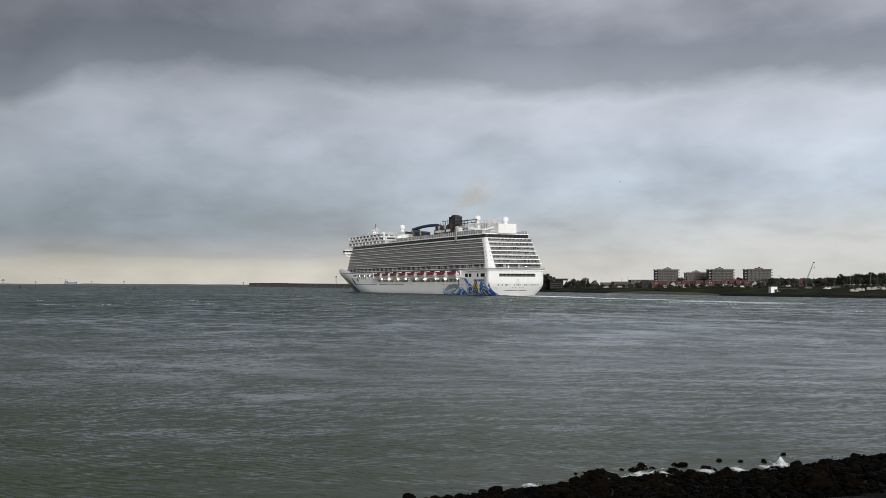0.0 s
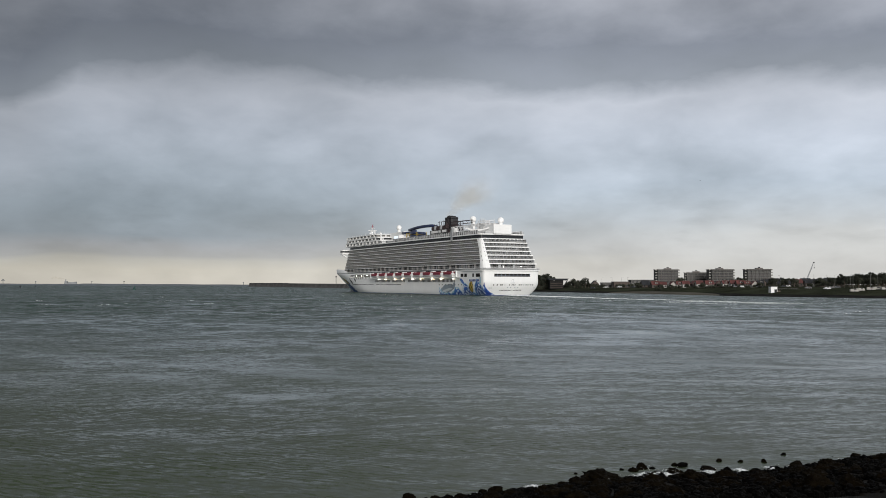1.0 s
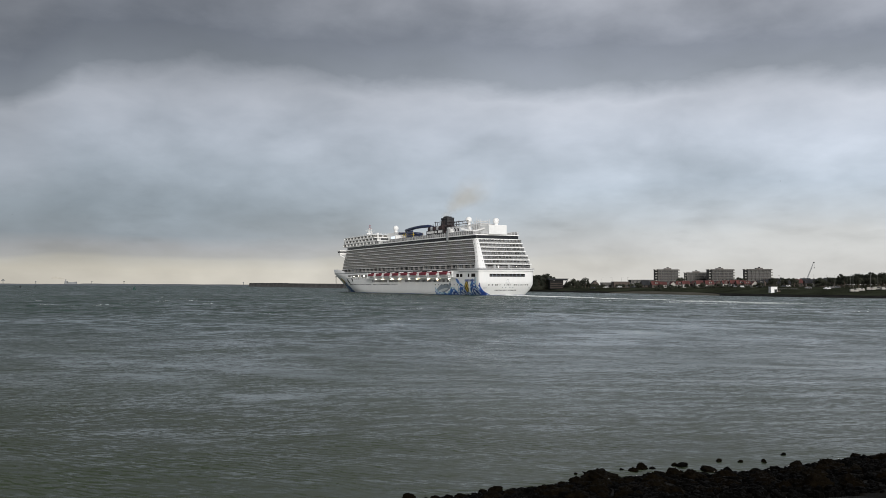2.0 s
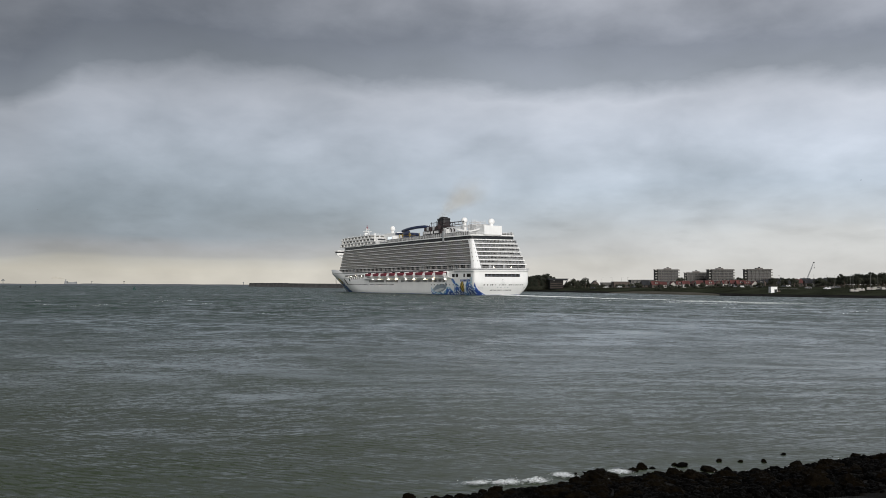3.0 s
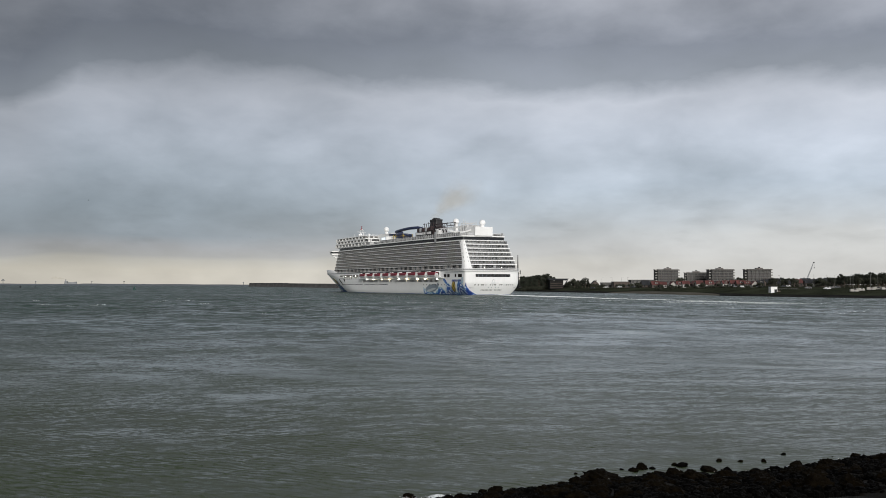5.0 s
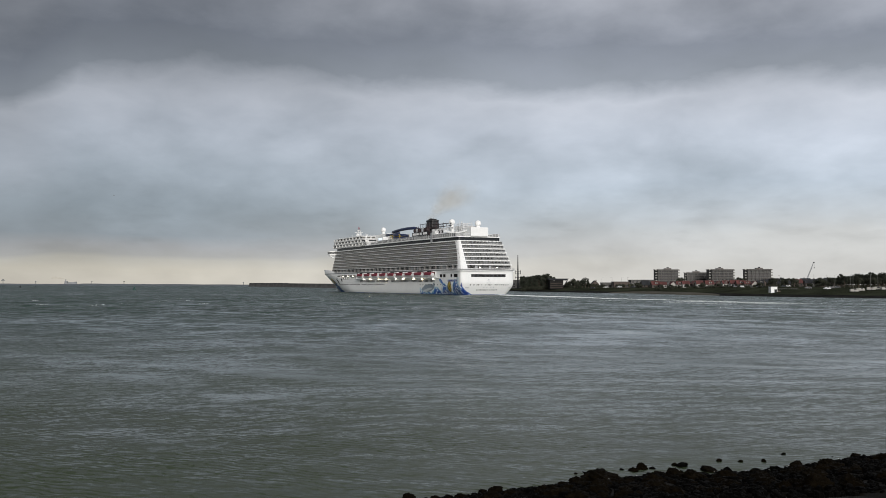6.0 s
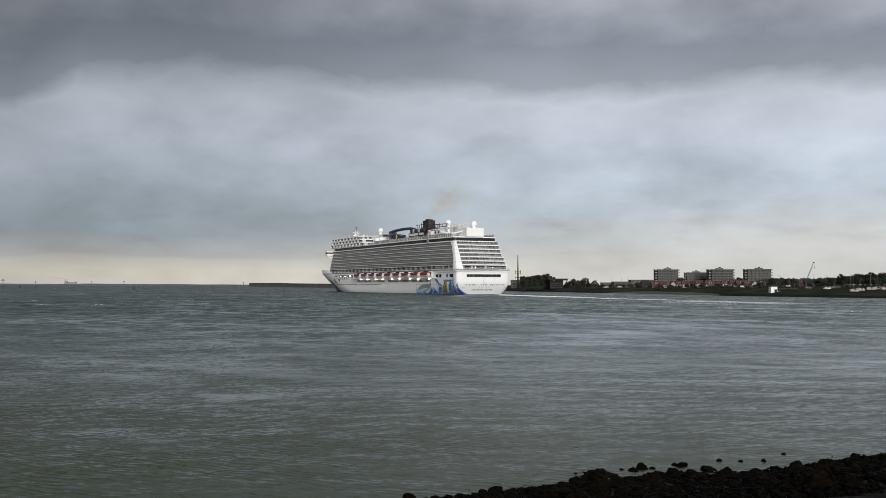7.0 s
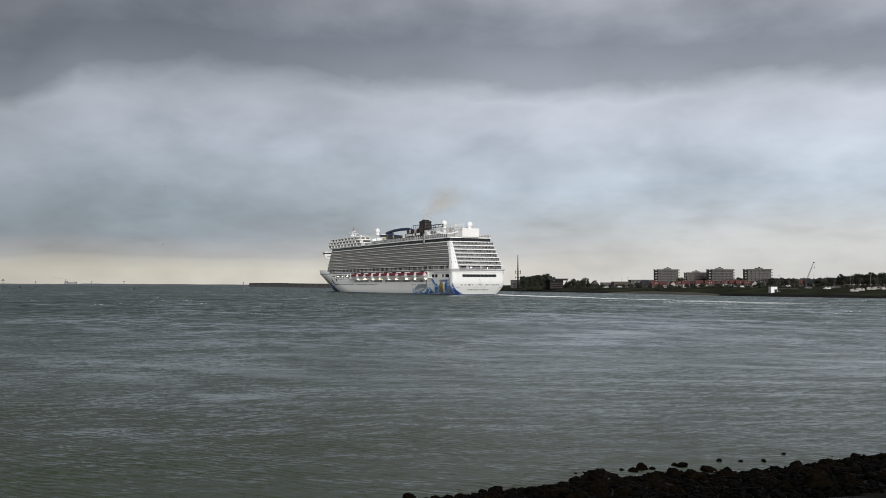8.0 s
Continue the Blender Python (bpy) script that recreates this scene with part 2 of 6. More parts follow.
        mp.inputs["Scale"].default_value = (math.hypot(x1 - x0, y1 - y0) / 2, wide, 1e4)
        stray = add("ShaderNodeVectorMath", ("Vector", ragged.outputs["Color"]), operation="SUBTRACT")
        stray.inputs[1].default_value = (0.5, 0.5, 0.5)
        stray = add("ShaderNodeVectorMath", ("Vector", stray.outputs[0]), operation="MULTIPLY")
        stray.inputs[1].default_value = (1.6, 5.0, 0)
        bent = add("ShaderNodeVectorMath", ("Vector", mp.outputs[0]), operation="ADD")
        link(stray.outputs[0], bent.inputs[1])
        off = add("ShaderNodeVectorMath", ("Vector", bent.outputs[0]), operation="LENGTH")
        smooth = ramp_node(add, off.outputs["Value"], [(0.35, grey(0.30)), (1.0, grey(1.0))])
        both = add("ShaderNodeMath", ("Value", calm.outputs[0]), operation="MULTIPLY")
        link(smooth, both.inputs[1])
        calm = both
    link(calm.outputs[0], force.inputs[0])
    link(wind, force.inputs[1])
    link(force.outputs[0], sc.inputs["Scale"])
    slope = sc.outputs[0]
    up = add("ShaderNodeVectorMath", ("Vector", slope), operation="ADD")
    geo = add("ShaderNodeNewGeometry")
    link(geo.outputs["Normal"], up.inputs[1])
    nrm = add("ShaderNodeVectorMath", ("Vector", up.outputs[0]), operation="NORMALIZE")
    silt = noise_at(0.006, 0.02, 5, 4, 0.6, 0.5)
    # greener over the silty shallows, bluer in the channel
    shallow = ramp_node(add, silt, [(0.35, (0.022, 0.032, 0.0145)), (0.65, (0.033, 0.047, 0.021))])
    channel = ramp_node(add, silt, [(0.35, (0.016, 0.033, 0.026)), (0.65, (0.023, 0.045, 0.036))])
    depth = add("ShaderNodeMix", data_type="RGBA")
    link(ramp_node(add, share.outputs[0], [(0.12, grey(0)), (0.4, grey(1))]), depth.inputs[0])
    link(shallow, depth.inputs[6])
    link(channel, depth.inputs[7])
    col = depth.outputs[2]
    p = add("ShaderNodeBsdfPrincipled", ("Base Color", col), ("Normal", nrm.outputs[0]), i_Roughness=0.12, i_IOR=1.333)
    rough = ramp_node(add, slick, [(0.40, grey(0.26)), (0.60, grey(0.16))])
    link(rough, p.inputs["Roughness"])
    add("ShaderNodeOutputMaterial", ("Surface", p.outputs[0]))
    return m


WATER = (0.26, 0.27, 0.55, 0.125, 0.11, 0.10)
M = {
    "water": water_material(),
    "white": material("white_ship_paint", (0.83, 0.83, 0.82), 0.42, vary=0.028, scale=0.15, detail=8, streak=0.85),
    "offwhite": material("weathered_white_paint", (0.66, 0.66, 0.65), 0.5, vary=0.08, scale=0.3, streak=0.6),
    "deck": material("grey_deck_coating", (0.30, 0.31, 0.32), 0.75, vary=0.12, scale=0.5),
    # this grey holds the shade inside balconies and other recesses
    "shade": material("shaded_recess_grey", (0.16, 0.155, 0.145), 0.6, vary=0.12, scale=0.6),
    "glass": material("tinted_dark_glass", (0.016, 0.018, 0.021), 0.25, vary=0.2, scale=0.4, spec=0.25),
    "flat_glass": material("dim_flat_window", (0.045, 0.046, 0.048), 0.3, vary=0.3, scale=0.3, spec=0.2),
    "rail_glass": material("greyish_rail_glass", (0.115, 0.118, 0.115), 0.2, vary=0.12, spec=0.3, scale=0.5),
    "door_glass": material("dim_cabin_glass", (0.030, 0.031, 0.032), 0.3, vary=0.4, scale=0.35),
    "divider": material("dimmed_grey_partition", (0.155, 0.152, 0.146), 0.6, vary=0.1),
    "rail": material("painted_steel_rail", (0.62, 0.62, 0.62), 0.45, vary=0.06),
    "black": material("sooty_black_paint", (0.013, 0.012, 0.014), 0.55, vary=0.25, scale=0.4),
    "rust": material("dark_brown_steel", (0.032, 0.018, 0.019), 0.6, vary=0.25, scale=0.6),
    "navy": material("dark_blue_glazed_plastic", (0.016, 0.026, 0.07), 0.3, vary=0.2, scale=0.4),
    "yellow": material("yellow_painted_steel", (0.42, 0.30, 0.05), 0.5, vary=0.15),
    "boat_red": material("dull_red_boat_cover", (0.18, 0.012, 0.026), 0.5, vary=0.15, scale=0.6),
    "boat_white": material("white_boat_hull", (0.74, 0.73, 0.72), 0.4, vary=0.05),
    # dark paint and doors, and plates that draw the shade of openings
    "dark": material("dark_parts_and_shade", (0.026, 0.025, 0.024), 0.85, vary=0.25, spec=0.05),
    "blue": material("bright_blue_hull_paint", (0.035, 0.13, 0.42), 0.4, vary=0.2, scale=0.3),
    "deep_blue": material("deep_blue_hull_paint", (0.02, 0.05, 0.22), 0.4, vary=0.2, scale=0.3),
    "pale_blue": material("pale_blue_hull_paint", (0.30, 0.50, 0.62), 0.4, vary=0.15, scale=0.3),
    "paint_grey": material("grey_hull_paint", (0.22, 0.26, 0.30), 0.45, vary=0.25, scale=0.3),
    "paint_pale": material("pale_grey_hull_paint", (0.50, 0.54, 0.56), 0.45, vary=0.15, scale=0.3),
    "paint_gold": material("yellow_hull_paint", (0.50, 0.36, 0.06), 0.45, vary=0.2, scale=0.4),
    "lamp": glowing("warm_deck_lamp", (1.0, 0.80, 0.50), 34.0),
    "lamp_white": glowing("white_deck_lamp", (1.0, 0.92, 0.78), 18.0),
    "screen": glowing("lit_white_panel", (0.85, 0.93, 1.0), 1.1),
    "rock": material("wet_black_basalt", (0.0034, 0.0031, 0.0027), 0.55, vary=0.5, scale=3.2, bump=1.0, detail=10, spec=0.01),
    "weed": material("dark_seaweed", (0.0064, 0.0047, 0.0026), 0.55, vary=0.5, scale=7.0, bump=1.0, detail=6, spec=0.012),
    "pebble": material("pale_wet_pebble", (0.45, 0.44, 0.42), 0.3, vary=0.2, scale=4),
    "foam": material("white_water_foam", (0.78, 0.80, 0.80), 0.7, vary=0.12, scale=3.0, bump=0.3),
    "wash": material("thin_wake_foam", (0.42, 0.45, 0.45), 0.7, vary=0.25, scale=0.6),
    "grass": material("dull_dike_grass", (0.030, 0.033, 0.022), 0.95, vary=0.45, scale=0.12, detail=8, bump=0.3, spec=0.0),
    "stone": material("dark_shore_stone", (0.020, 0.0195, 0.019), 0.95, vary=0.4, scale=0.5, bump=0.5, spec=0.0),
    "sand": material("muddy_grey_sand", (0.085, 0.078, 0.062), 0.95, vary=0.25, scale=0.1, spec=0.05),
    "concrete": material("weathered_concrete", (0.118, 0.113, 0.108), 0.8, vary=0.2, scale=0.3, streak=0.5),
    "pale": material("pale_render", (0.36, 0.345, 0.32), 0.8, vary=0.1, scale=0.4),
    "brick": material("dull_brown_brick", (0.085, 0.066, 0.056), 0.85, vary=0.2, scale=0.7),
    "brick_grey": material("grey_brown_brick", (0.105, 0.098, 0.092), 0.85, vary=0.2, scale=0.7),
    "tile": material("dull_red_roof_tile", (0.086, 0.025, 0.022), 0.8, vary=0.3, scale=0.8),
    "slate": material("dark_slate_roof", (0.030, 0.031, 0.034), 0.8, vary=0.25, scale=0.8, spec=0.1),
    "leaf": material("dark_green_leaf", (0.040, 0.045, 0.034), 0.8, vary=0.5, scale=0.5, spec=0.1),
    "leaf2": material("olive_leaf", (0.046, 0.049, 0.036), 0.8, vary=0.5, scale=0.5, spec=0.1),
    "bark": material("grey_brown_bark", (0.07, 0.055, 0.042), 0.9, vary=0.3, scale=2),
    "steel": material("galvanised_steel", (0.34, 0.35, 0.36), 0.5, metal=0.5, vary=0.1),
    # the haze of distance is put into the next three colours
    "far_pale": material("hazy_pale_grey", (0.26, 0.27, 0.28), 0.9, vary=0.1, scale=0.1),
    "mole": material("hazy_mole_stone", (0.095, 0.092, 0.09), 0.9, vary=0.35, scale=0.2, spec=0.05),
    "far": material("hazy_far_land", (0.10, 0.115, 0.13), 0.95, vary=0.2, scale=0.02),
    "green": material("green_buoy_paint", (0.008, 0.050, 0.042), 0.5, vary=0.2),
    "car_white": material("white_car_paint", (0.72, 0.72, 0.72), 0.3, vary=0.03, coat=0.5),
    "car_dark": material("dark_car_paint", (0.03, 0.033, 0.04), 0.3, vary=0.1, coat=0.5),
    "tyre": material("black_rubber", (0.02, 0.02, 0.02), 0.8, vary=0.1),
    "feather": material("grey_white_feather", (0.16, 0.16, 0.17), 0.8, vary=0.2, scale=8),
    "smoke": None,
}


# ---- mesh helpers ----
def put(name, bm, mat, parent=None, label="", category="", group="", kind="", smooth=False):
    """Link a bmesh as one mesh object."""
    me = bpy.data.meshes.new(name)
    bm.normal_update()
    bm.to_mesh(me)
    bm.free()
    if smooth:
        me.shade_smooth()
    me.materials.append(M[mat] if isinstance(mat, str) else mat)
    ob = new(name, me)
    if parent is not None:
        ob.parent = parent
    return tagged(ob, label, category, group, kind)


def part(name, bm, mat, parent, label="", smooth=False, kind=""):
    return put(name, bm, mat, parent, label, smooth=smooth, kind=kind)


def raw(verts, faces):
    bm = bmesh.new()
    vs = [bm.verts.new(v) for v in verts]
    for f in faces:
        try:
            bm.faces.new([vs[i] for i in f])
        except ValueError:
            pass
    return bm


def empty(name, m, label, category, group="", kind=""):
    ob = new(name)
    ob.empty_display_size = 0.5
    ob.matrix_basis = m
    return tagged(ob, label, category, group, kind)


class Build:
    """Gathers boxes, tubes and lofts into vertex and face lists for one mesh."""

    def __init__(self):
        self.v, self.f = [], []

    def box(self, x0, x1, y0, y1, z0, z1):
        n = len(self.v)
        self.v += [(x, y, z) for z in (z0, z1) for x, y in ((x0, y0), (x1, y0), (x1, y1), (x0, y1))]
        self.f += [tuple(n + i for i in q) for q in ((3, 2, 1, 0), (4, 5, 6, 7), (0, 1, 5, 4), (1, 2, 6, 5), (2, 3, 7, 6), (3, 0, 4, 7))]
        return self

    def bar(self, a, b, w, h=None):
        """A square bar from a to b."""
        a, b = Vector(a), Vector(b)
        d = (b - a).normalized()
        side = d.cross(Vector((0, 0, 1)) if abs(d.z) < 0.95 else Vector((0, 1, 0))).normalized()
        up = side.cross(d)
        h = w if h is None else h
        n = len(self.v)
        for p in (a, b):
            for i, j in ((-1, -1), (1, -1), (1, 1), (-1, 1)):
                self.v.append(tuple(p + side * (i * w / 2) + up * (j * h / 2)))
        self.f += [tuple(n + i for i in q) for q in ((3, 2, 1, 0), (4, 5, 6, 7), (0, 1, 5, 4), (1, 2, 6, 5), (2, 3, 7, 6), (3, 0, 4, 7))]
        return self

    def tube(self, pts, r, sides=10, cap=True):
        rings = []
        pts = [Vector(p) for p in pts]
        rr = r if isinstance(r, (list, tuple)) else [r] * len(pts)
        for i, p in enumerate(pts):
            d = (pts[min(i + 1, len(pts) - 1)] - pts[max(i - 1, 0)]).normalized()
            side = d.cross(Vector((0, 0, 1)) if abs(d.z) < 0.95 else Vector((0, 1, 0))).normalized()
            up = side.cross(d)
            rings.append([tuple(p + (side * math.cos(k * math.tau / sides) + up * math.sin(k * math.tau / sides)) * rr[i]) for k in range(sides)])
        return self.loft(rings, cap)

    def loft(self, rings, cap=True):
        n, k = len(self.v), len(rings[0])
        for r in rings:
            self.v += [tuple(p) for p in r]
        for i in range(len(rings) - 1):
            for j in range(k):
                a, b = n + i * k + j, n + i * k + (j + 1) % k
                self.f.append((a, b, b + k, a + k))
        if cap:
            self.f.append(tuple(n + j for j in reversed(range(k))))
            self.f.append(tuple(n + (len(rings) - 1) * k + j for j in range(k)))
        return self

    def ball(self, c, r, seg=14, rings=8, squash=1.0):
        return self.loft([[(c[0] + r * math.sin(t) * math.cos(k * math.tau / seg), c[1] + r * math.sin(t) * math.sin(k * math.tau / seg), c[2] - r * squash * math.cos(t)) for k in range(seg)]
                          for t in [0.02 + (math.pi - 0.04) * i / rings for i in range(rings + 1)]])

    def bm(self):
        return raw(self.v, self.f)

# ---- water and far shores ----
def water_z(x, y):
    k = max(0.0, min(1.0, (y - 20) / 15)) * math.exp(-max(0.0, y - 60) / 300)
    return k * (0.08 * noise.noise((x * 0.09, y * 0.22, 0.3)) + 0.05 * noise.noise((x * 0.35, y * 0.8, 4.3)))


def build_water():
    """One sheet to the horizon: fine cells before the shore, wide ones far out."""
    ys = [-420.0, -200.0, -100.0, -50.0] + [18 + 0.45 * i for i in range(120)]
    y = ys[-1]
    step = 0.5
    while y < 4950:
        step *= 1.05
        y += step
        ys.append(y)
    nx = 130
    verts, faces = [], []
    for y in ys:
        half = max(330.0, abs(y) * 0.62)
        if y > 1500:
            half = y * 0.8
        for i in range(nx + 1):
            q = i / nx * 2 - 1
            x = math.copysign(abs(q) ** (2.4 if y < 400 else 1.6), q) * half
            verts.append((x, y, water_z(x, y)))
    for j in range(len(ys) - 1):
        for i in range(nx):
            a = j * (nx + 1) + i
            faces.append((a, a + 1, a + nx + 2, a + nx + 1))
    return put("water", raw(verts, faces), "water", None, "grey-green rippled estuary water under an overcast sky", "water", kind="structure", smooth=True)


water = build_water()


def land_strip(name, rows, mat, label, category="land"):
    """Ground lofted along a shore: each row is a cross-section of equal length."""
    verts = [p for r in rows for p in r]
    k = len(rows[0])
    faces = [(j * k + i, j * k + i + 1, (j + 1) * k + i + 1, (j + 1) * k + i) for j in range(len(rows) - 1) for i in range(k - 1)]
    bm = raw(verts, faces)
    bmesh.ops.recalc_face_normals(bm, faces=bm.faces)
    return put(name, bm, mat, None, label, category, kind="structure", smooth=True)


def lerp_table(table, t):
    for (a, va), (b, vb) in zip(table, table[1:]):
        if t <= b:
            f = (t - a) / (b - a)
            return [p + (q - p) * max(0.0, f) for p, q in zip(va, vb)]
    return list(table[-1][1])


# shoreline of the town bank, (x, y) at the water's edge
SHORE = [(-20, 1230), (40, 1000), (96, 830), (116, 762), (146, 705), (176, 562), (198, 514), (228, 465), (262, 425), (330, 360)]


def shore_at(t):
    t = max(0.0, min(len(SHORE) - 1.001, t))
    i = int(t)
    f = t - i
    return Vector((SHORE[i][0] * (1 - f) + SHORE[i + 1][0] * f, SHORE[i][1] * (1 - f) + SHORE[i + 1][1] * f))


def inland(t):
    d = (shore_at(t + 0.3) - shore_at(t - 0.3)).normalized()
    n = Vector((-d.y, d.x))
    return n if n.x + n.y > 0 else -n


def bank_height(d):
    table = [(-6, [-1.5]), (0, [0.0]), (5, [0.7]), (14, [1.4]), (30, [3.5]), (44, [4.0]), (75, [4.1]), (130, [5.2]), (400, [5.4]), (2500, [6.0])]
    return lerp_table(table, d)[0]


def build_bank():
    ds = [-6, -2, 0, 2, 4, 6, 9, 12, 15, 19, 24, 30, 36, 42, 55, 70, 110, 180, 300, 500, 900, 1600, 2500]
    lower, upper = [], []
    n = (len(SHORE) - 1) * 14
    for k in range(n + 1):
        t = k * (len(SHORE) - 1) / n
        s, i = shore_at(t), inland(max(0.6, min(7.5, t)))
        row = []
        for d in ds:
            j = 1.2 * noise.noise((s.x * 0.05, s.y * 0.05, d * 0.1)) if d < 60 else 0
            z = bank_height(d) + (0.35 * noise.noise((s.x * 0.06, d * 0.1, 2.0)) if d > 2 else 0)
            row.append((s.x + i.x * (d + j), s.y + i.y * (d + j), z))
        lower.append(row[:8])
        upper.append(row[7:])
    land_strip("shore_revetment", lower, "stone", "dark stony foot of the far river bank", "shore")
    land_strip("ground", upper, "grass", "dull green grassed dike and ground of the far bank", "ground")


build_bank()


def build_breakwater():
    """The long low mole behind the bow, and the hazy coast beyond it."""
    a, b = Vector((-503, 2344)), Vector((-95, 1330))
    rows = []
    n = 60
    for k in range(n + 1):
        p = a.lerp(b, k / n)
        d = (b - a).normalized()
        i = Vector((-d.y, d.x)) if -d.y + d.x > 0 else -Vector((-d.y, d.x))
        if i.y < 0:
            i = -i
        top = 9.6 + 0.12 * noise.noise((k * 0.35, 1, 0)) - 3.2 * (k / n) + (0.6 if 14 < k < 20 else 0)
        rows.append([(p.x - i.x * 3, p.y - i.y * 3, -1), (p.x, p.y, 1.5), (p.x + i.x * 1.5, p.y + i.y * 1.5, top - 1.2), (p.x + i.x * 2, p.y + i.y * 2, top),
                     (p.x + i.x * 26, p.y + i.y * 26, top), (p.x + i.x * 45, p.y + i.y * 45, -1)])
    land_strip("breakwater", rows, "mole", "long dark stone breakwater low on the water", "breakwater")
    rows = []
    for k in range(81):
        f = k / 80
        x, y = -2800 + 2290 * f, 4650 - 2150 * f ** 1.5
        h = 7.6 + 1.6 * noise.noise((k * 0.21, 5, 0)) + (0.9 if f > 0.55 else 0) - 4.4 * f ** 2
        rows.append([(x, y, -1), (x, y + 8, 1.2), (x, y + 30, h * 0.8), (x, y + 60, h), (x, y + 190, h)])
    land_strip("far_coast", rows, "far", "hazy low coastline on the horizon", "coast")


build_breakwater()

# ---- the cruise ship: local +y forward, -x to port, z up from the waterline ----
BEAM = 20.6


def plan(s0, s1, beam, aft, fore, pa=2.6, pf=2.2, n=26):
    """A closed plan outline: rounded stern from s0, straight sides, tapering bow to s1."""
    pts = []
    ss = []
    for i in range(11):
        ss.append(s0 + aft * (1 - math.cos(i / 10 * math.pi / 2)))
    m = 10
    for i in range(1, m):
        ss.append(s0 + aft + (s1 - fore - s0 - aft) * i / m)
    for i in range(n + 1):
        ss.append(s1 - fore + fore * math.sin(i / n * math.pi / 2))
    for s in ss:
        w = beam
        if s < s0 + aft:
            w = beam * max(0.0, 1 - ((s0 + aft - s) / aft) ** pa) ** (1 / pa)
        elif s > s1 - fore:
            w = beam * max(0.0, 1 - ((s - s1 + fore) / fore) ** pf)
        pts.append((w, s))
    left = [(-w, s) for w, s in pts]
    right = [(w, s) for w, s in reversed(pts[1:-1])]
    return left + right


def inset(loop, d):
    n = len(loop)
    out = []
    for i, (x, y) in enumerate(loop):
        a, b = Vector(loop[i - 1]), Vector(loop[(i + 1) % n])
        t = (b - a).normalized()
        nx, ny = t.y, -t.x
        out.append((x + nx * d, y + ny * d))
    return out


def ring_solid(bd, loop, z0, z1):
    return bd.loft([[(x, y, z0) for x, y in loop], [(x, y, z1) for x, y in loop]])


def ring_band(bd, loop, z0, z1, thick):
    """A wall standing on a plan outline."""
    inner = inset(loop, thick)
    return bd.loft([[(x, y, z0) for x, y in loop], [(x, y, z1) for x, y in loop], [(x, y, z1) for x, y in inner], [(x, y, z0) for x, y in inner], [(x, y, z0) for x, y in loop]], cap=False)


def hull_loop(z, grow=0.0):
    k = max(0.0, z) / 16.5
    stem = 303 + 24 * k ** 1.1
    s0 = -2.2 * min(1.0, k * 2.2) + 2.0 * max(0.0, 1 - k * 2.2)
    fore = 108 - 36 * k
    beam = BEAM if z > 3 else BEAM - 0.06 * (3 - z) ** 2
    out = []
    for x, y in plan(s0 - grow, stem + grow, beam + grow, 4.0, fore, 5.5, 1.8 + 0.9 * k):
        low = max(0.0, 1 - max(z, 0.0) / 8.0) ** 2 * max(0.0, 1 - (y - s0) / 55)
        out.append((x * (1 - 0.20 * low), y))
    return out


def hull_side(s, z):
    """Half-width of the hull at station s and height z."""
    best = None
    loop = hull_loop(z)
    loop = [p for p in loop if p[0] <= 0]
    for (x0, y0), (x1, y1) in zip(loop, loop[1:]):
        if y0 <= s <= y1 and y1 > y0:
            best = -(x0 + (x1 - x0) * (s - y0) / (y1 - y0))
    return best if best is not None else 0.0


DECK0, PITCH, DECKS = 17.6, 2.78, 7
HOUSE_FORE = 287.0


def house_loop(i):
    """Outline of the cabin block at deck i: it draws in towards the stern, more so higher up."""
    s_t = -0.8 + 1.5 * i
    out = []
    for x, y in plan(s_t, HOUSE_FORE - 1.9 * i, BEAM, 3.0, 30, 5.0, 2.6, 18):
        k = max(0.0, 1 - (y - s_t) / 62)
        out.append((x * (1 - (0.02 + 0.024 * i) * k), y))
    return out


def points_along(loop, step, skip=None):
    """Points every step metres along a closed outline, with the outward normal."""
    n = len(loop)
    rest = step * 0.5
    for i in range(n):
        a, b = Vector(loop[i]), Vector(loop[(i + 1) % n])
        d = b - a
        ln = d.length
        if ln < 1e-6:
            continue
        t = d / ln
        while rest < ln:
            p = a + t * rest
            yield p, Vector((-t.y, t.x)), t
            rest += step
        rest -= ln


def oriented_box(bd, p, nrm, tan, out0, out1, half, z0, z1):
    n = len(bd.v)
    for z in (z0, z1):
        for o, h in ((out0, -half), (out1, -half), (out1, half), (out0, half)):
            q = p + nrm * o + tan * h
            bd.v.append((q.x, q.y, z))
    bd.f += [tuple(n + i for i in q) for q in ((3, 2, 1, 0), (4, 5, 6, 7), (0, 1, 5, 4), (1, 2, 6, 5), (2, 3, 7, 6), (3, 0, 4, 7))]


def railing(bd, loop, z, height, post=4.0, thick=0.09):
    """Posts and three rails on a plan outline."""
    for k in (0.45, 0.75, 1.0):
        for i in range(len(loop)):
            a, b = loop[i], loop[(i + 1) % len(loop)]
            if (Vector(a) - Vector(b)).length > 0.05:
                bd.bar((*a, z + height * k), (*b, z + height * k), thick)
    for p, nrm, tan in points_along(loop, post):
        bd.bar((p.x, p.y, z), (p.x, p.y, z + height), thick)


